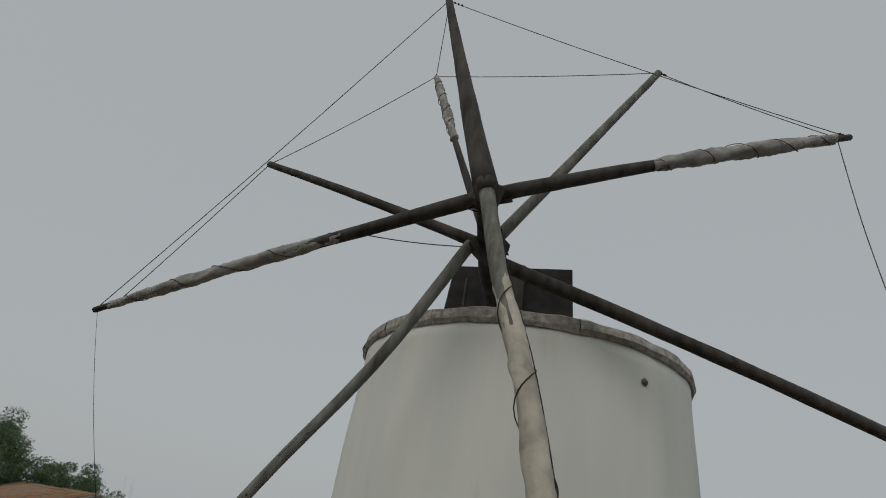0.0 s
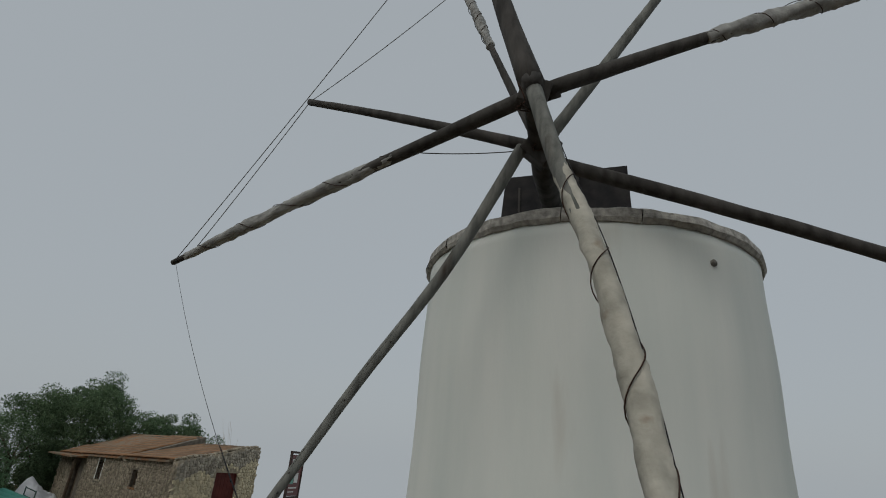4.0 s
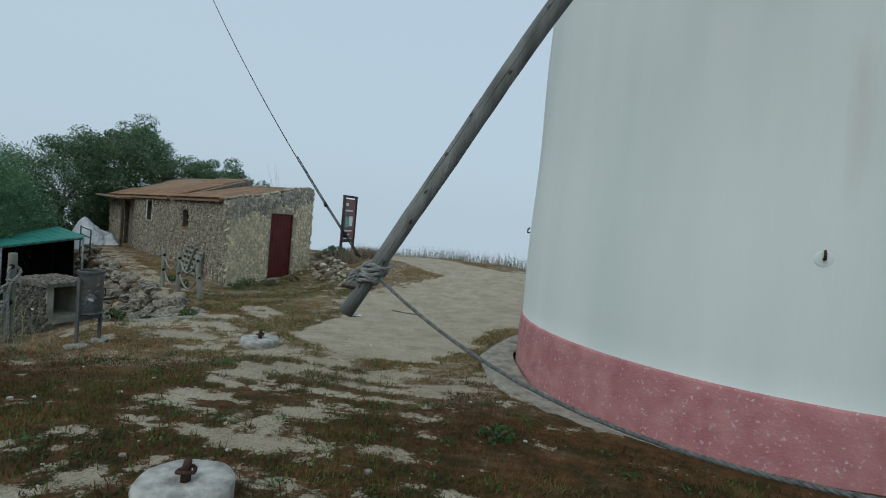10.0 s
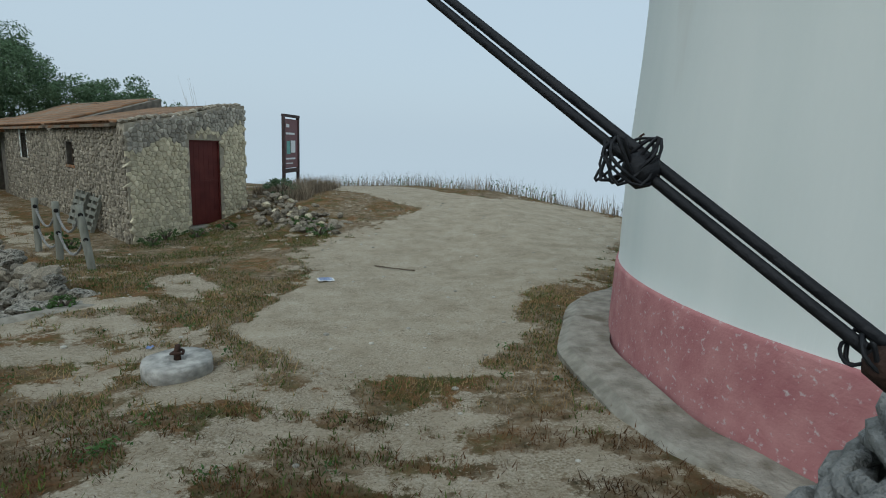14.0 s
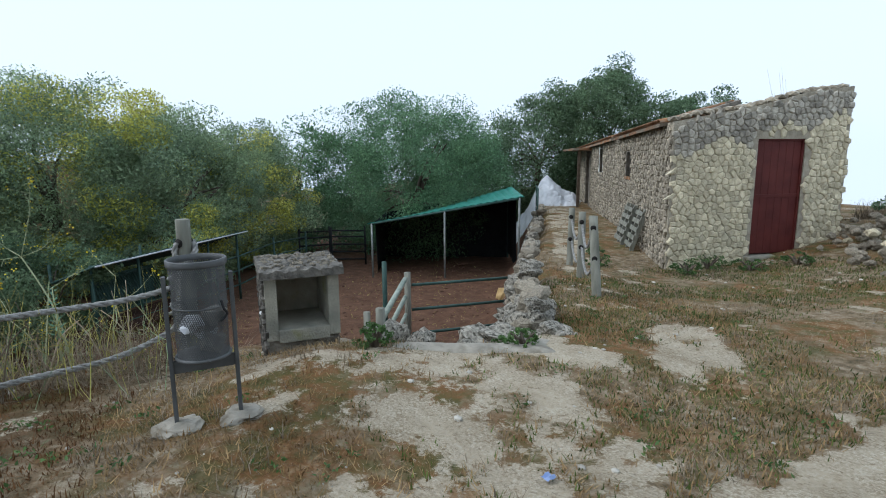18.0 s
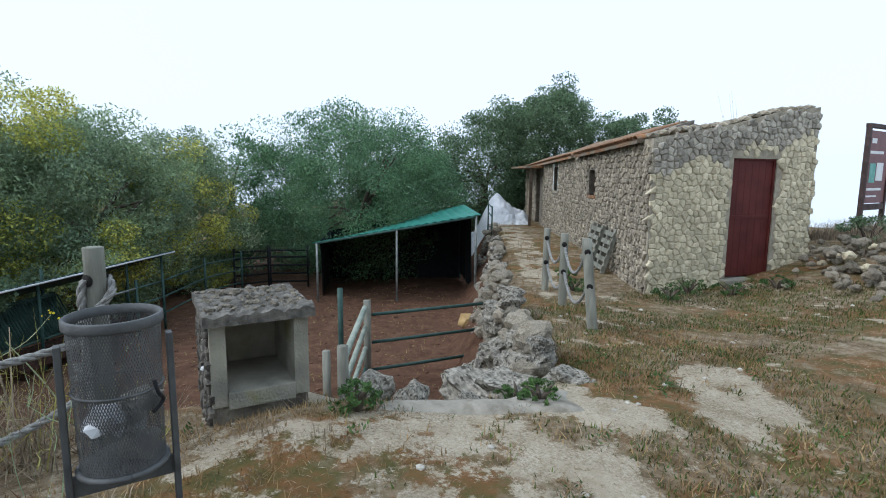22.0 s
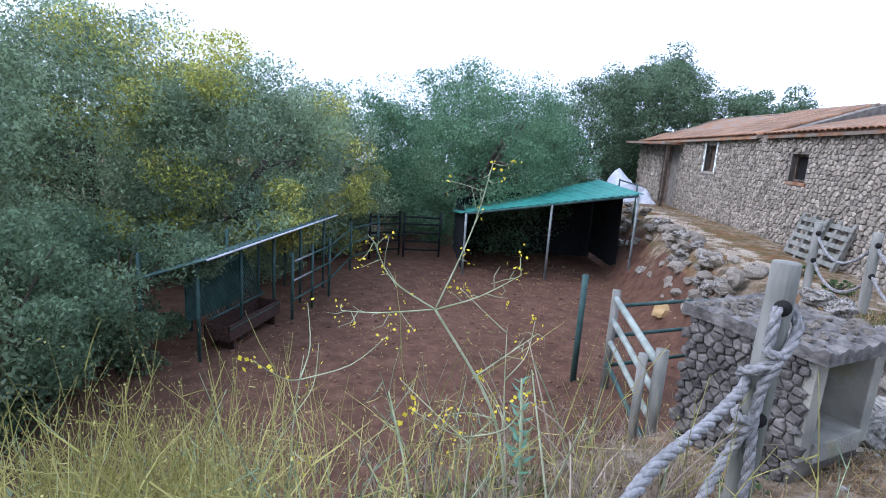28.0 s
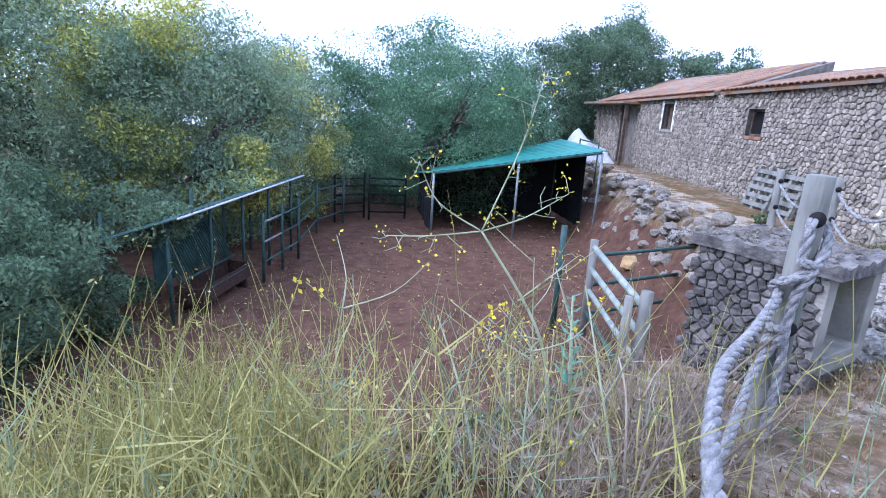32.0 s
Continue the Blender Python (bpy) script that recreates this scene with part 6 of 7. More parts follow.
for i, (x, y, r, h) in enumerate(((-8.75, 19.0, 0.4, 0.25), (-9.3, 18.05, 0.3, 0.28), (-8.3, 19.6, 0.35, 0.22), (-8.1, 13.2, 0.28, 0.22), (-7.7, 13.0, 0.24, 0.16), (-8.35, 13.6, 0.25, 0.28), (-8.3, 11.75, 0.2, 0.25), (-5.75, 18.3, 0.35, 0.3),
                                  (-6.6, 19.5, 0.2, 0.2), (-10.6, 17.3, 0.3, 0.25), (-11.3, 18.0, 0.25, 0.2), (-9.35, 18.75, 0.35, 0.3), (-6.3, 19.2, 0.3, 0.3), (-1.7, 7.9, 0.2, 0.12), (-8.6, 13.0, 0.2, 0.25))):
    bush(x, y, r * 0.85, h * 0.8, M_weed, 620, 0.04, 50 + i, "low clump of green weeds", "weed_clump", "weeds", "weed clumps")

# ---- grass and scrub ----
def blades(pts, hmin, hmax, wide, seed, lean=0.5, seg=2):
    """Tapering blades, each of a few quads."""
    r0 = np.random.default_rng(seed)
    n = len(pts)
    h = r0.uniform(hmin, hmax, n)
    a = r0.uniform(0, 2 * np.pi, n)
    d = np.stack([np.cos(a), np.sin(a), np.zeros(n)], -1)
    w = np.stack([-np.sin(a + r0.normal(0, 0.5, n)), np.cos(a), np.zeros(n)], -1) * (wide * r0.uniform(0.6, 1.4, n))[:, None]
    ln = (lean * r0.uniform(0.1, 1.0, n))[:, None]
    out = []
    for k in range(seg):
        f0, f1 = k / seg, (k + 1) / seg
        p0 = pts + d * (h[:, None] * ln * f0 ** 2) + np.array([0, 0, 1.0]) * (h * f0 * (1 - 0.15 * f0))[:, None]
        p1 = pts + d * (h[:, None] * ln * f1 ** 2) + np.array([0, 0, 1.0]) * (h * f1 * (1 - 0.15 * f1))[:, None]
        out.append(np.stack([p0 - w * (1 - f0), p0 + w * (1 - f0), p1 + w * (1 - f1 * 0.92), p1 - w * (1 - f1 * 0.92)], 1))
    return np.concatenate(out)


def scatter(n, x0, x1, y0, y1, seed, keep):
    r0 = np.random.default_rng(seed)
    p = np.stack([r0.uniform(x0, x1, n), r0.uniform(y0, y1, n)], -1)
    p = p[keep(p[:, 0], p[:, 1], r0.random(len(p)))]
    return np.concatenate([p, height(p[:, 0], p[:, 1])[:, None] - 0.005], 1)


def clear_of_mill(x, y):
    return np.hypot(x - MX, y - MY) > 3.75


def outside_barn(x, y):
    px, py = x - BC.x, y - BC.y
    det = FD.x * LD.y - FD.y * LD.x
    f, l = (px * LD.y - py * LD.x) / det, (FD.x * py - FD.y * px) / det
    return ~((f > -0.05) & (f < FLEN + 0.1) & (l > -0.05) & (l < LLEN))


def turf_keep(x, y, u):
    patch = waves(x, y, 1.4, 21) + 0.7 * waves(x, y, 4.5, 22)
    return (bare(x, y) < 0.66 - 0.27 * u) & (rim_distance(x, y) < 0.15) & clear_of_mill(x, y) & outside_barn(x, y) & (patch + 0.6 > 0.5 * u)


p = np.concatenate([scatter(60000, -11.5, 5, -1, 27, 61, turf_keep), scatter(210000, -9.5, 1.5, 2, 16, 60, turf_keep)])
# blades on the near side get the vignette-darkened turf colour
dimmed = p[:, 1] + 0.8 * waves(p[:, 0], p[:, 1], 1.5, 77) < 10.2
tagged(quads("dry_grass", blades(p[~dimmed], 0.015, 0.07, 0.0045, 62, 1.3, 1), M_grass_d), "short brown dry turf", "grass", kind="stuff")
tagged(quads("damp_turf", blades(p[dimmed], 0.015, 0.06, 0.0045, 162, 1.3, 1), M_dim_turf), "short brown turf, darkened to stand in for vignetting", "grass", kind="stuff")
p = scatter(260000, -10, 3, 0, 20, 63, lambda x, y, u: turf_keep(x, y, u) & (waves(x, y, 0.9, 23) + 0.5 * waves(x, y, 3.0, 24) > -0.12))
tagged(quads("green_grass", blades(p, 0.02, 0.06, 0.006, 64, 0.9, 1), M_grass_g), "short green grass patches", "grass", kind="stuff")
# dead leaves and stalks lying on the turf
for n_, x0_, x1_, y0_, y1_, s_, mt_, nm_, lb_ in ((52000, -10.5, -2.5, 9.5, 19, 168, M_scrub, "fallen_straw", "fine pale straw lying on the ground"), (26000, -9, 0, 2.5, 11, 169, M_dim_turf, "fallen_stalks", "fine brown dead stalks on the ground")):
    p = scatter(n_, x0_, x1_, y0_, y1_, s_, lambda x, y, u: (rim_distance(x, y) < 0.2) & clear_of_mill(x, y) & outside_barn(x, y) & (track(x, y) + 0.2 * waves(x, y, 2.0, 41) < 0.45 + 0.4 * u))
    q = leaf_quads(np.zeros_like(p), 0.055, s_, 0.07) * np.array([1, 1, 0.25]) + p[:, None, :] + np.array([0, 0, 0.014])
    tagged(quads(nm_, q, mt_), lb_, "straw", kind="stuff")
# tufts
r1 = np.random.default_rng(65)
c = scatter(2600, -11, 4, 0, 25, 66, turf_keep)
t = np.repeat(c, 16, 0) + np.concatenate([r1.normal(0, 0.05, (len(c) * 16, 2)), np.zeros((len(c) * 16, 1))], 1)
t = t[t[:, 1] > 9.5]
tagged(quads("grass_tufts", blades(t, 0.03, 0.12, 0.004, 67, 1.1, 2), M_scrub), "dry straw-coloured tufts", "grass", kind="stuff")
# small green rosettes in the turf
r3 = np.random.default_rng(301)
c = scatter(520, -9.5, 1.0, 2.5, 16, 302, turf_keep)
t = np.repeat(c, 22, 0) + r3.normal(0, 1, (len(c) * 22, 3)) * np.array([0.045, 0.045, 0.008]) + np.array([0, 0, 0.03])
tagged(quads("green_rosettes", leaf_quads(t, 0.036, 303, 0.4), M_weed), "small green weed rosettes in the turf", "weeds", kind="stuff")
# tall grass on the bank
def bank(x, y, u):
    s = rim_distance(x, y)
    return (s > -1.1 + 0.5 * u) & (s < 1.25) & (y < 11.0) & (x < -7.2) & (np.hypot(x + 8.25, y - 7.62) > 0.85) & (np.hypot(x + 8.95, y - 10.34) > 0.3) & ~((x > -9.9) & (x < -8.1) & (y > 10.8))


def strands(base, hmin, hmax, wide, seed, lean, twigs=3, nseg=5):
    """Thin bending stems with side twigs; gives the ribbons and the twig ends."""
    r0 = np.random.default_rng(seed)

    def ribbon(p0, p1, p2, w, m):
        out = []
        s = np.cross(p2 - p0, r0.normal(size=p0.shape))
        s /= np.linalg.norm(s, axis=1, keepdims=True) + 1e-9
        for k in range(m):
            q = []
            for f in (k / m, (k + 1) / m):
                c = p0 * (1 - f) ** 2 + p1 * (2 * f * (1 - f)) + p2 * f ** 2
                q.append((c, s * (w * (1 - 0.7 * f))[:, None]))
            out.append(np.stack([q[0][0] - q[0][1], q[0][0] + q[0][1], q[1][0] + q[1][1], q[1][0] - q[1][1]], 1))
        return np.concatenate(out)
    n = len(base)
    h = r0.uniform(hmin, hmax, n)
    a = r0.uniform(0, 2 * np.pi, n)
    ln = np.abs(r0.normal(0, lean, n))
    d = np.stack([np.cos(a) * ln, np.sin(a) * ln, np.ones(n)], -1)
    d /= np.linalg.norm(d, axis=1, keepdims=True)
    tip = base + d * h[:, None]
    mid = base + d * h[:, None] * 0.5 + r0.normal(0, 0.09, (n, 3)) * h[:, None]
    w = wide * r0.uniform(0.6, 1.4, n)
    parts, ends = [ribbon(base, mid, tip, w, nseg)], [tip]
    for k in range(twigs):
        f = r0.uniform(0.4, 0.95, n)[:, None]
        s = base * (1 - f) ** 2 + mid * (2 * f * (1 - f)) + tip * f ** 2
        e = s + (r0.normal(0, 0.55, (n, 3)) + d * 0.6) * (h * r0.uniform(0.12, 0.3, n))[:, None]
        parts.append(ribbon(s, (s + e) / 2 + r0.normal(0, 0.012, (n, 3)), e, w * 0.65, 2))
        ends.append(e)
    return np.concatenate(parts), np.concatenate(ends)


def fennel(x, y, u):
    s = rim_distance(x, y)
    dens = np.where(y > 8.7, 0.12, np.where(y > 8.3, 0.42, 1.0)) * np.where(x > -8.9, 0.6, 1.0)
    return (s > -1.5) & (s < 1.2) & (u < dens) & (np.hypot(x + 8.25, y - 7.6) > 0.88) & (np.hypot(x + 8.91, y - 10.34) > 0.3) & ~((x > -9.9) & (x < -8.1) & (y > 10.5)) & (x < -7.4)


p = scatter(9500, -11.4, -7.4, 4.5, 10.9, 71, fennel)
rib, ends = strands(p, 0.3, 0.95, 0.0035, 72, 0.5)
tagged(quads("tall_grass", rib, M_straw), "tangled tall yellow-green stalks on the bank", "grass", kind="stuff")
p = scatter(1900, -10.7, -9.35, 6.4, 8.3, 271, lambda x, y, u: u < 0.9)
rib2, ends2 = strands(p, 0.4, 0.75, 0.0035, 272, 0.4)
tagged(quads("tall_grass", rib2, M_straw), "dense tall yellow-green stalks beside the fence", "grass", kind="stuff")
ends = np.concatenate([ends, ends2])
r2 = np.random.default_rng(99)
e = np.repeat(ends[r2.random(len(ends)) < 0.35], 3, 0)
tagged(quads("seed_heads", leaf_quads(e + r2.normal(0, 0.012, e.shape), 0.013, 98, 0.45), M_straw), "fine yellowish seed heads on the stalks", "grass", kind="stuff")
p = scatter(3000, -11.4, -7.4, 4.5, 10.9, 171, fennel)
tagged(quads("green_stalks", strands(p, 0.3, 0.8, 0.0035, 172, 0.45)[0], M_leaf_g), "green stalks among the tall grass", "grass", kind="stuff")
p = scatter(5200, -10.3, -8.0, 8.6, 12.2, 73, lambda x, y, u: (rim_distance(x, y) > -1.1) & (rim_distance(x, y) < 1.0) & (u < np.where((x > -9.3) & (y < 10.6), 0.8, 0.12)) & (np.hypot(x + 8.91, y - 10.34) > 0.2) & ~((x > -9.9) & (x < -8.1) & (y > 10.5)) & ~((x > -8.3) & (y > 9.6)))
tagged(quads("dry_scrub", strands(p, 0.15, 0.55, 0.0035, 74, 0.9)[0], M_scrub), "tangle of grey dry stalks on the bank", "grass", kind="stuff")
# foot of the retaining wall and of the barn
p = scatter(16000, -21, -8, 13, 27, 77, lambda x, y, u: (rim_distance(x, y) > -0.7) & (rim_distance(x, y) < 0.15) & (u < 0.5))
tagged(quads("verge_grass", blades(p, 0.05, 0.2, 0.005, 78, 0.8, 2), M_grass_d), "dry grass along the wall top", "grass", kind="stuff")
# dry shrubs along the far road edge
def crest(x, y, u):
    e = (y - 28.5) + 1.05 * (x + 6.5)
    return (e > 1.0) & (e < 4.0) & (u < 0.8)


p = scatter(60000, -12, 9, 12, 34, 79, crest)
tagged(quads("roadside_scrub", blades(p, 0.25, 0.75, 0.008, 80, 0.55, 3), M_scrub), "dry brown shrubs along the road edge", "shrubs", kind="stuff")
p = scatter(42000, -12, 9, 12, 34, 81, lambda x, y, u: crest(x, y, u) & (waves(x, y, 1.2, 30) > 0.0))
tagged(quads("roadside_bushes", leaf_quads(p + np.array([0, 0, 0.2]) + np.random.default_rng(5).uniform(-0.2, 0.2, p.shape), 0.09, 82), M_leaf_d), "low dark bushes along the road edge", "shrubs", kind="stuff")
p = scatter(9000, -9.5, -6.8, 21.5, 26.5, 83, lambda x, y, u: outside_barn(x, y) & (waves(x, y, 1.6, 31) > -0.1))
tagged(quads("slope_scrub", blades(p, 0.15, 0.6, 0.007, 84, 0.7, 3), M_scrub), "dry bush on the slope by the barn", "shrubs", kind="stuff")
# pebbles, straw and clods
p = scatter(2600, -10, 4, 1, 24, 85, lambda x, y, u: (rim_distance(x, y) < -0.1) & clear_of_mill(x, y) & outside_barn(x, y))
bm = bmesh.new()
for i, (x, y, z) in enumerate(p):
    tmp = bmesh.new()
    s = 0.008 + 0.03 * rng.random() ** 4
    bmesh.ops.create_icosphere(tmp, subdivisions=1, radius=s, matrix=Matrix.Translation((x, y, z + s * 0.3)) @ Matrix.Diagonal((1, 0.8, 0.6, 1)))
    join(bm, tmp)
    if i > 1500:
        break
tagged(part("pebbles", bm, M_pebble), "scattered pale pebbles", "pebbles", kind="stuff")
p = scatter(2600, -19, -9.5, 8.5, 20, 86, lambda x, y, u: rim_distance(x, y) > 1.2)
tagged(quads("straw_litter", leaf_quads(p + np.array([0, 0, 0.012]), 0.12, 87, 0.06) * np.array([1, 1, 1.0]), M_straw), "scattered straw and clods on the soil", "straw", kind="stuff")
p = scatter(4200, -19, -9.0, 9.0, 20, 88, lambda x, y, u: rim_distance(x, y) > 0.9)
M_clod = mat("soil_clod", (0.075, 0.040, 0.025), (0.15, 0.082, 0.052), 5, 0.98, 0.5, 40, rand=0.4)
bm = bmesh.new()
for i, (x, y, z) in enumerate(p[:1900]):
    tmp = bmesh.new()
    s = 0.015 + 0.035 * rng.random() ** 3
    bmesh.ops.create_icosphere(tmp, subdivisions=1, radius=s, matrix=Matrix.Translation((x, y, z + s * 0.2)) @ Matrix.Rotation(rng.uniform(0, 6), 4, "Z") @ Matrix.Diagonal((1.2, 0.8, 0.6, 1)))
    join(bm, tmp)
tagged(part("soil_clods", bm, M_clod), "dark clods on the trampled soil", "soil", kind="stuff")


# ---- flowering stalks in front of the paddock ----
def flower_stalk(x, y, h, seed, label, nflow=6, lean=(0.0, 0.0)):
    g = hz(x, y)
    r0 = random.Random(seed)
    th = thing("mustard_plant", (x, y, g), label, "wild plant", "flowering stalks on the bank")
    main = smooth_line([(x, y, g - 0.05), (x + lean[0] * 0.4 + r0.uniform(-0.05, 0.05), y + lean[1] * 0.4, g + h * 0.5), (x + lean[0], y + lean[1], g + h)], 8)
    bm = bmesh.new()
    tube(bm, main, [0.0065 - 0.0003 * i for i in range(len(main))], 6)
    stem = part("stem", bm, M_stem, th, "pale green branching stem", True)
    fl, lf = [], []
    for i in range(nflow):
        p = Vector(main[r0.randrange(5, len(main))])
        a, b = r0.uniform(0, 6.28), r0.uniform(0.2, 0.42)
        q = p + Vector((b * math.cos(a), b * math.sin(a), r0.uniform(0.1, 0.32)))
        bm = bmesh.new()
        way = smooth_line([p, p.lerp(q, 0.5) + Vector((0.03, 0.02, -0.03)), q], 4)
        tube(bm, way, [0.004 - 0.0003 * k for k in range(len(way))], 5)
        part("branch", bm, M_stem, stem, "", True)
        for w in way[3:]:
            fl += [tuple(w + Vector([r0.gauss(0, 0.022) for _ in range(3)])) for _ in range(1 if r0.random() < 0.4 else 0)]
        fl += [tuple(q + Vector([r0.gauss(0, 0.025) for _ in range(3)])) for _ in range(9 if r0.random() < 0.6 else 2)]
    f = quads("flower_head", leaf_quads(np.array(fl), 0.021, seed, 0.8), M_flower)
    under(f, th)
    tagged(f, "small yellow flowers", kind="stuff")
    return th


# the tall one that stands before the paddock
mg = hz(-9.52, 9.44)
mp = thing("mustard_plant", (-9.52, 9.44, mg), "tall yellow-flowered wild mustard with spreading branches", "wild plant", "flowering stalks on the bank")
SPLIT_P = Vector((-9.84, 9.17, -0.39))
way = smooth_line([Vector((-9.52, 9.44, mg - 0.05)), Vector((-9.61, 9.38, -0.88)), SPLIT_P], 8)
bm = bmesh.new()
tube(bm, way, [0.010 - 0.0003 * i for i in range(len(way))], 7)
mstem = part("stem", bm, M_stem, mp, "pale green branching stem", True)
r3 = random.Random(5)
tips = []
for q0, q1 in ((SPLIT_P, Vector((-9.69, 9.31, 0.28))), (SPLIT_P, Vector((-10.03, 8.95, -0.10))), (SPLIT_P, Vector((-10.11, 8.84, -0.43))), (SPLIT_P, Vector((-9.6, 9.45, -0.2))), (Vector((-9.61, 9.38, -0.88)), Vector((-9.78, 9.22, -0.9))),
               (Vector((-9.7, 9.3, -0.7)), Vector((-9.6, 9.6, -0.5))), (Vector((-9.61, 9.38, -0.88)), Vector((-9.7, 9.25, -1.05)))):
    bm = bmesh.new()
    ln = (q1 - q0).length
    w = smooth_line([q0, q0.lerp(q1, 0.5) + Vector([r3.uniform(-0.1, 0.1) * ln for _ in range(3)]), q1], 6)
    tube(bm, w, [0.0042 - 0.0002 * k for k in range(len(w))], 6)
    for k in range(4, len(w)):
        for m_ in range(1):
            e1 = Vector(w[k]) + Vector([r3.gauss(0, 0.10) for _ in range(3)]) * (0.35 + 0.4 * ln)
            tube(bm, [w[k], Vector(w[k]).lerp(e1, 0.5) + Vector([r3.gauss(0, 0.01) for _ in range(3)]), e1], [0.0019, 0.0015, 0.001], 5)
            if r3.random() < 0.6:
                tips.append(e1)
    tips.append(q1)
    part("branch", bm, M_stem, mstem, "", True)
fl = [tuple(t_ + Vector([r3.gauss(0, 0.02) for _ in range(3)])) for t_ in tips for _ in range(6)]
f = quads("flower_head", leaf_quads(np.array(fl), 0.015, 3, 0.8), M_flower)
under(f, mp)
tagged(f, "small yellow flowers", kind="stuff")
for i, (x, y, h, lean) in enumerate(((-9.85, 9.75, 0.8, (-0.2, 0.1)), (-10.1, 8.6, 0.8, (-0.1, 0.1)), (-9.35, 9.0, 0.6, (-0.1, 0.1)))):
    flower_stalk(x, y, h, 90 + i, "spindly yellow-flowered wild mustard", 5, lean)
# glossy green shoot and dead sticks
GXS, GYS = -9.47, 9.38
g = hz(GXS, GYS)
th = thing("green_shoot", (GXS, GYS, g), "young blue-green leafy shoot on the bank", "wild plant")
bm = bmesh.new()
tube(bm, [(GXS + 0.1, GYS, g), (GXS + 0.03, GYS + 0.01, -0.95), (GXS, GYS, -0.62)], [0.011, 0.009, 0.004], 6)
part("stem", bm, M_stem, th, "", True)
M_shoot = mat("blue_green_leaf", (0.10, 0.22, 0.14), (0.18, 0.33, 0.21), 5, 0.5, 0.0, trans=0.3)
for i in range(30):
    a = i * 2.4
    z = -1.05 + 0.43 * i / 29
    ln = 0.10 * (1 - 0.5 * i / 29)
    c0 = Vector((GXS + 0.03 * (1 - i / 29), GYS, z))
    dv, sv = Vector((math.cos(a), math.sin(a), 0.55)).normalized(), Vector((-math.sin(a), math.cos(a), 0))
    bm = bmesh.new()
    vs = [bm.verts.new(c0 + dv * ln * u_ + sv * ln * v_ + Vector((0, 0, -0.15 * ln * abs(v_) * 4))) for u_, v_ in ((0, 0), (0.4, 0.17), (0.45, 0.0), (0.4, -0.17), (1.0, 0.0))]
    bm.faces.new((vs[0], vs[2], vs[1]))
    bm.faces.new((vs[0], vs[3], vs[2]))
    bm.faces.new((vs[2], vs[4], vs[1]))
    bm.faces.new((vs[2], vs[3], vs[4]))
    part("leaf", bm, M_shoot, th)
for i in range(16):
    x, y = -9.2 + rng.uniform(-0.8, 0.5), 9.5 + rng.uniform(-0.9, 1.2)
    g = hz(x, y)
    bm = bmesh.new()
    a = rng.uniform(0, 6.28)
    tube(bm, smooth_line([(x, y, g), (x + 0.15 * math.cos(a), y + 0.15 * math.sin(a), g + 0.35), (x + 0.35 * math.cos(a), y + 0.35 * math.sin(a), g + rng.uniform(0.45, 0.8))], 5), [0.008 - 0.0005 * k for k in range(11)], 5)
    tagged(part("dead_stalk", bm, M_scrub if i % 3 else M_stem, None, "", True), "dry broken plant stalk on the bank", "stalk", "dead stalks")

# ---- pallets leaning on the barn ----
for k, (s, o) in enumerate(((2.75, 0.42), (2.1, 0.34))):
    p = BC + LD * s - inL * o
    g = hz(p.x, p.y)
    pal = thing("pallet", (p.x, p.y, g), "old wooden pallet leaning against the barn wall", "pallet", "pallets at the wall")
    m = Matrix.Translation((p.x, p.y, g)) @ Matrix.Rotation(math.atan2(LD.y, LD.x), 4, "Z") @ Matrix.Rotation(radians(17), 4, "X")
    for i in range(5):
        part("slat", box(bmesh.new(), -0.42, -0.01, 0.06 + i * 0.17, 0.42, 0.012, 0.15 + i * 0.17, m, 0.003), M_post, pal)
    for x in (-0.4, 0.0, 0.36):
        part("bearer", box(bmesh.new(), x, -0.085, 0.0, x + 0.08, -0.012, 0.9, m, 0.004), M_post, pal)

# ---- tarpaulin heap ----
tx, ty = -20.2, 24.9
tg = hz(tx, ty)
tarp = thing("covered_heap", (tx, ty, tg), "heap covered with a crumpled white tarpaulin", "tarpaulin")
bm = bmesh.new()
bmesh.ops.create_grid(bm, x_segments=56, y_segments=48, size=1)
for v in bm.verts:
    x, y = v.co.x, v.co.y
    e = max(abs(x), abs(y))
    pk = max(1.0 - math.hypot((x - 0.1) * 1.5, y * 0.9), 0.62 - math.hypot((x + 0.6) * 1.7, y * 0.9), 0.42 - 0.6 * abs(y)) + 0.25
    z = 0.92 * pk * (1 - e ** 6) + 0.16 * abs(noise.noise(Vector((x * 3, y * 3, 1)))) + 0.1 * abs(noise.noise(Vector((x * 8, y * 8, 2))))
    w = Matrix.Rotation(radians(40), 3, "Z") @ Vector((x * 1.5, y * 1.2, 0))
    v.co = Vector((tx + w.x, ty + w.y, min(tg, hz(tx + w.x, ty + w.y)) - 0.05 + max(z, 0)))
part("tarpaulin", bm, M_tarp, tarp)
for k in range(3):
    o = new("weight_stone", rng.choice(DROCKS))
    under(o, tarp)
    o.matrix_basis = Matrix.Translation((tx + 0.9 - 0.3 * k, ty - 1.2 + 0.6 * k, hz(tx + 0.9 - 0.3 * k, ty - 1.2 + 0.6 * k) + 0.1)) @ Matrix.Scale(0.16, 4)
# rail by the heap
rl = thing("guard_rail", (-17.6, 22.3, hz(-17.6, 22.3)), "low dark pipe rail at the head of the wall", "rail")
for x, y in ((-17.2, 21.9), (-18.8, 23.3)):
    bm = bmesh.new()
    tube(bm, [(x, y, hz(x, y) - 0.3), (x, y, -0.62)], 0.025, 8)
    part("post", bm, M_dkgreen, rl, "", True)
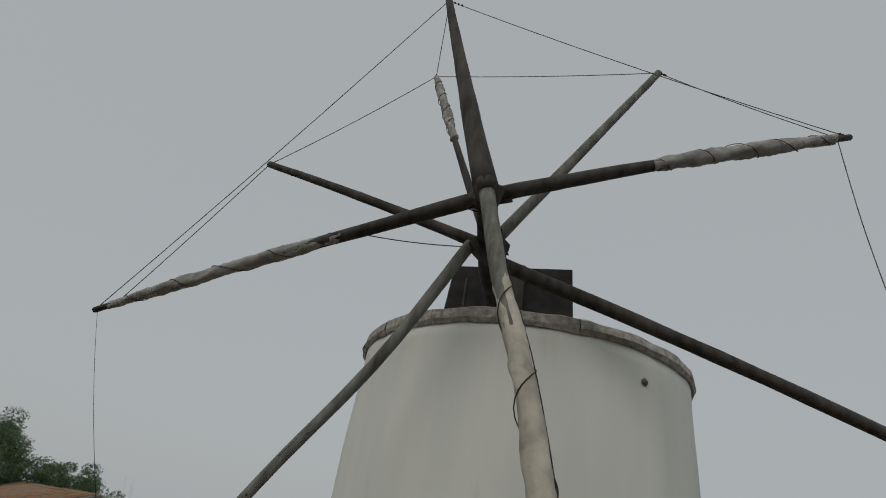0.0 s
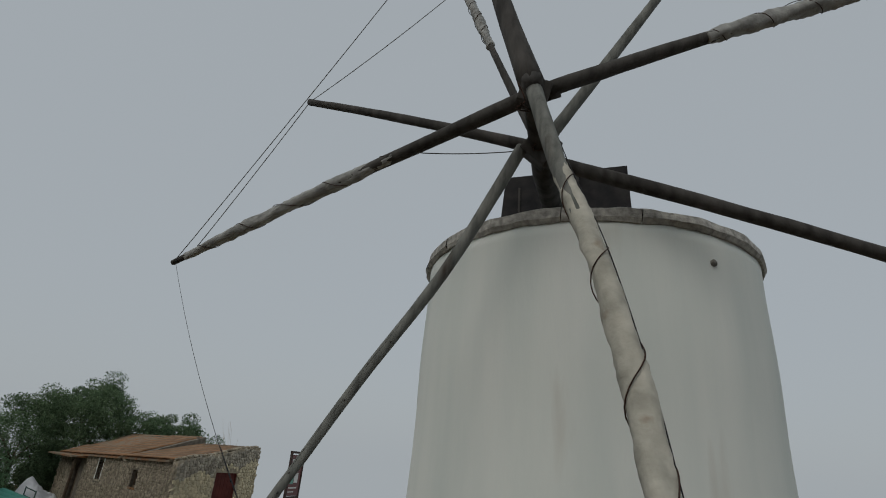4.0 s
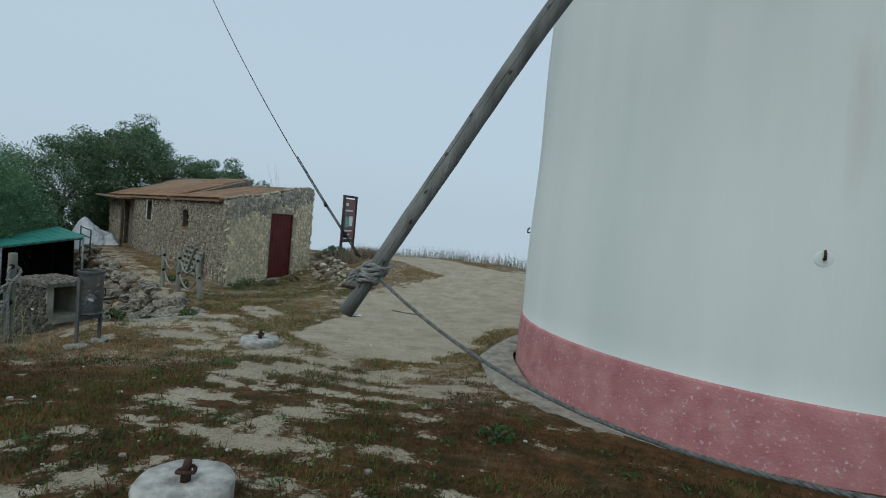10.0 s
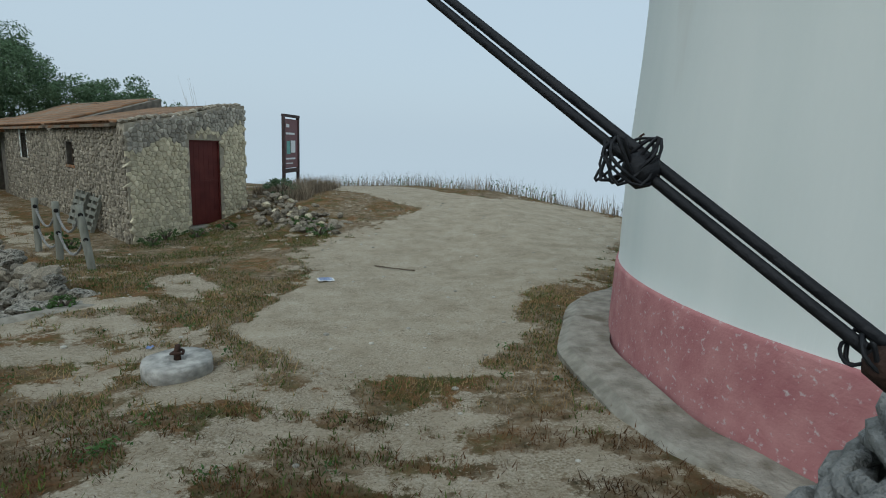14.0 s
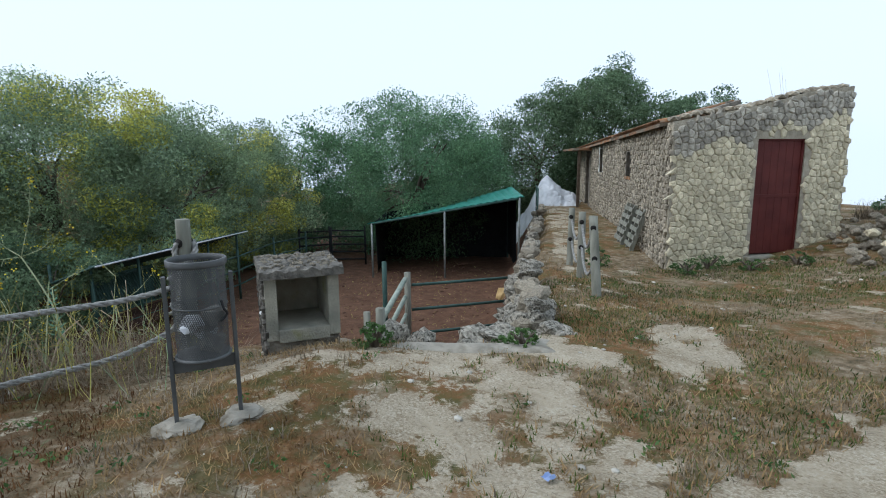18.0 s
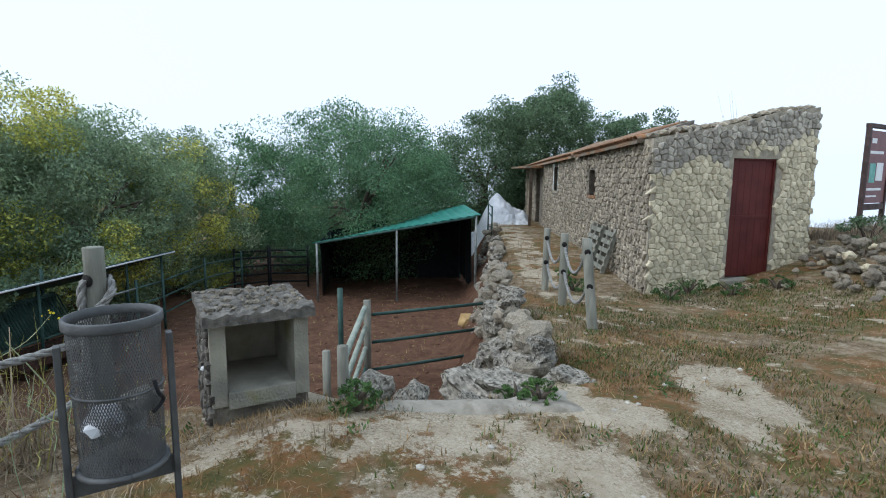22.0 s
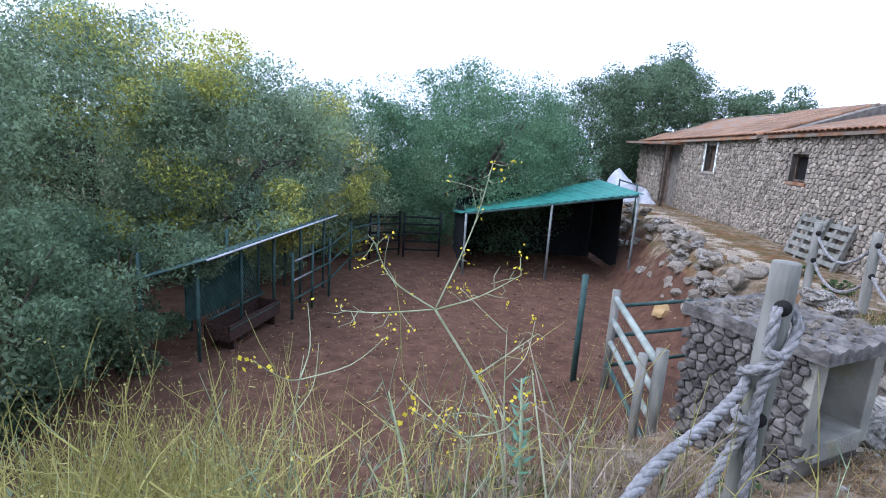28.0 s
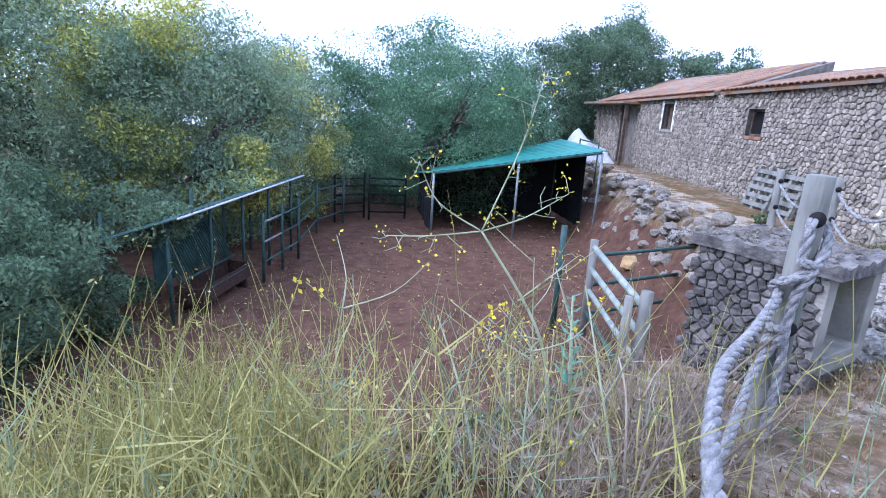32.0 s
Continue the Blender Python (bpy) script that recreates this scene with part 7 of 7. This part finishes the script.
for z in (-0.66, -0.95):
    bm = bmesh.new()
    tube(bm, [(-17.2, 21.9, z), (-18.8, 23.3, z)], 0.022, 8)
    part("rail", bm, M_dkgreen, rl, "", True)

# ---- information board ----
sa, sb = Vector((-8.78, 26.1, 0)), Vector((-8.62, 27.4, 0))
board = thing("information_board", (-8.36, 26.26, hz(-8.36, 26.26)), "tall brown timber information board with printed panel", "sign")
sd_ = (sb - sa).normalized()
m = Matrix(((sd_.x, -sd_.y, 0, sa.x), (sd_.y, sd_.x, 0, sa.y), (0, 0, 1, 0), (0, 0, 0, 1)))
BS = 1.18 / 0.78
W = (sb - sa).length
for x in (0, W):
    part("post", box(bmesh.new(), x - 0.05, -0.05, hz(-8.6, 26.7) - 0.3, x + 0.05, 0.05, 1.6, m, 0.008), M_signwood, board)
part("panel", box(bmesh.new(), 0.05, -0.02, -0.25, W - 0.05, 0.02, 1.5, m, 0.004), M_signpanel, board, "maroon panel")
part("top_rail", box(bmesh.new(), -0.05, -0.06, 1.56, W + 0.05, 0.06, 1.66, m, 0.01), M_signwood, board)
part("bottom_rail", box(bmesh.new(), 0.05, -0.04, -0.42, W - 0.05, 0.04, -0.27, m, 0.008), M_signwood, board)
for x0, z0, x1, z1, mt in ((0.1, 0.95, 0.62, 1.02, M_white), (0.14, 0.25, 0.36, 0.72, M_teal), (0.4, 0.3, 0.66, 0.74, M_white), (0.1, 0.06, 0.66, 0.12, M_white), (0.1, -0.1, 0.5, -0.06, M_white), (0.12, 1.2, 0.3, 1.32, M_white)):
    part("print_patch", box(bmesh.new(), x0 * BS, -0.027, z0, x1 * BS, -0.022, z1, m), mt, board)
# bare sapling behind the barn
sap = thing("bare_sapling", (-11.5, 26.0, hz(-11.5, 26.0)), "thin leafless sapling behind the barn", "sapling")
for i in range(8):
    a, b = rng.uniform(-1, 1), rng.uniform(1.6, 2.9)
    bm = bmesh.new()
    tube(bm, smooth_line([(-11.5, 26.0, hz(-11.5, 26.0)), (-11.5 + a * 0.3, 26.0 + 0.2 * a, 0.6), (-11.5 + a, 26.0 + rng.uniform(-0.5, 0.5), b)], 5), [0.009 - 0.0007 * k for k in range(11)], 5)
    part("twig", bm, M_scrub, sap, "", True)
# small litter
for x, y, lab, mt in ((-5.9, 11.6, "scrap of blue plastic in the grass", M_blue),):
    o = part("plastic_scrap", bmesh.new(), mt)
    bm = bmesh.new()
    bmesh.ops.create_grid(bm, x_segments=4, y_segments=3, size=0.03)
    for v in bm.verts:
        v.co += Vector((x, y, hz(x, y) + 0.03 + 0.03 * noise.noise(v.co * 30)))
    bm.to_mesh(o.data)
    bm.free()
    tagged(o, lab, "litter")
bm = bmesh.new()
tube(bm, smooth_line([(-4.2, 15.6, hz(-4.2, 15.6) + 0.02), (-3.9, 15.4, hz(-3.9, 15.4) + 0.03), (-3.5, 15.3, hz(-3.5, 15.3) + 0.02)], 5), 0.012, 6)
tagged(part("stick", bm, M_oldwood, None, "", True), "dry stick lying on the track", "stick")
M_ochre = mat("ochre_rock", (0.33, 0.22, 0.09), (0.5, 0.36, 0.17), 6, 0.95, 0.6, 30)
# yellowish rock lying on the paddock soil
o = new("ochre_lump", rock_mesh("ochre_lump", M_ochre, 77, 0.17, 0.9, 2, 0.35))
o.location = (-13.3, 17.3, hz(-13.3, 17.3) + 0.1)
tagged(o, "ochre lump of rock on the paddock soil", "rock")
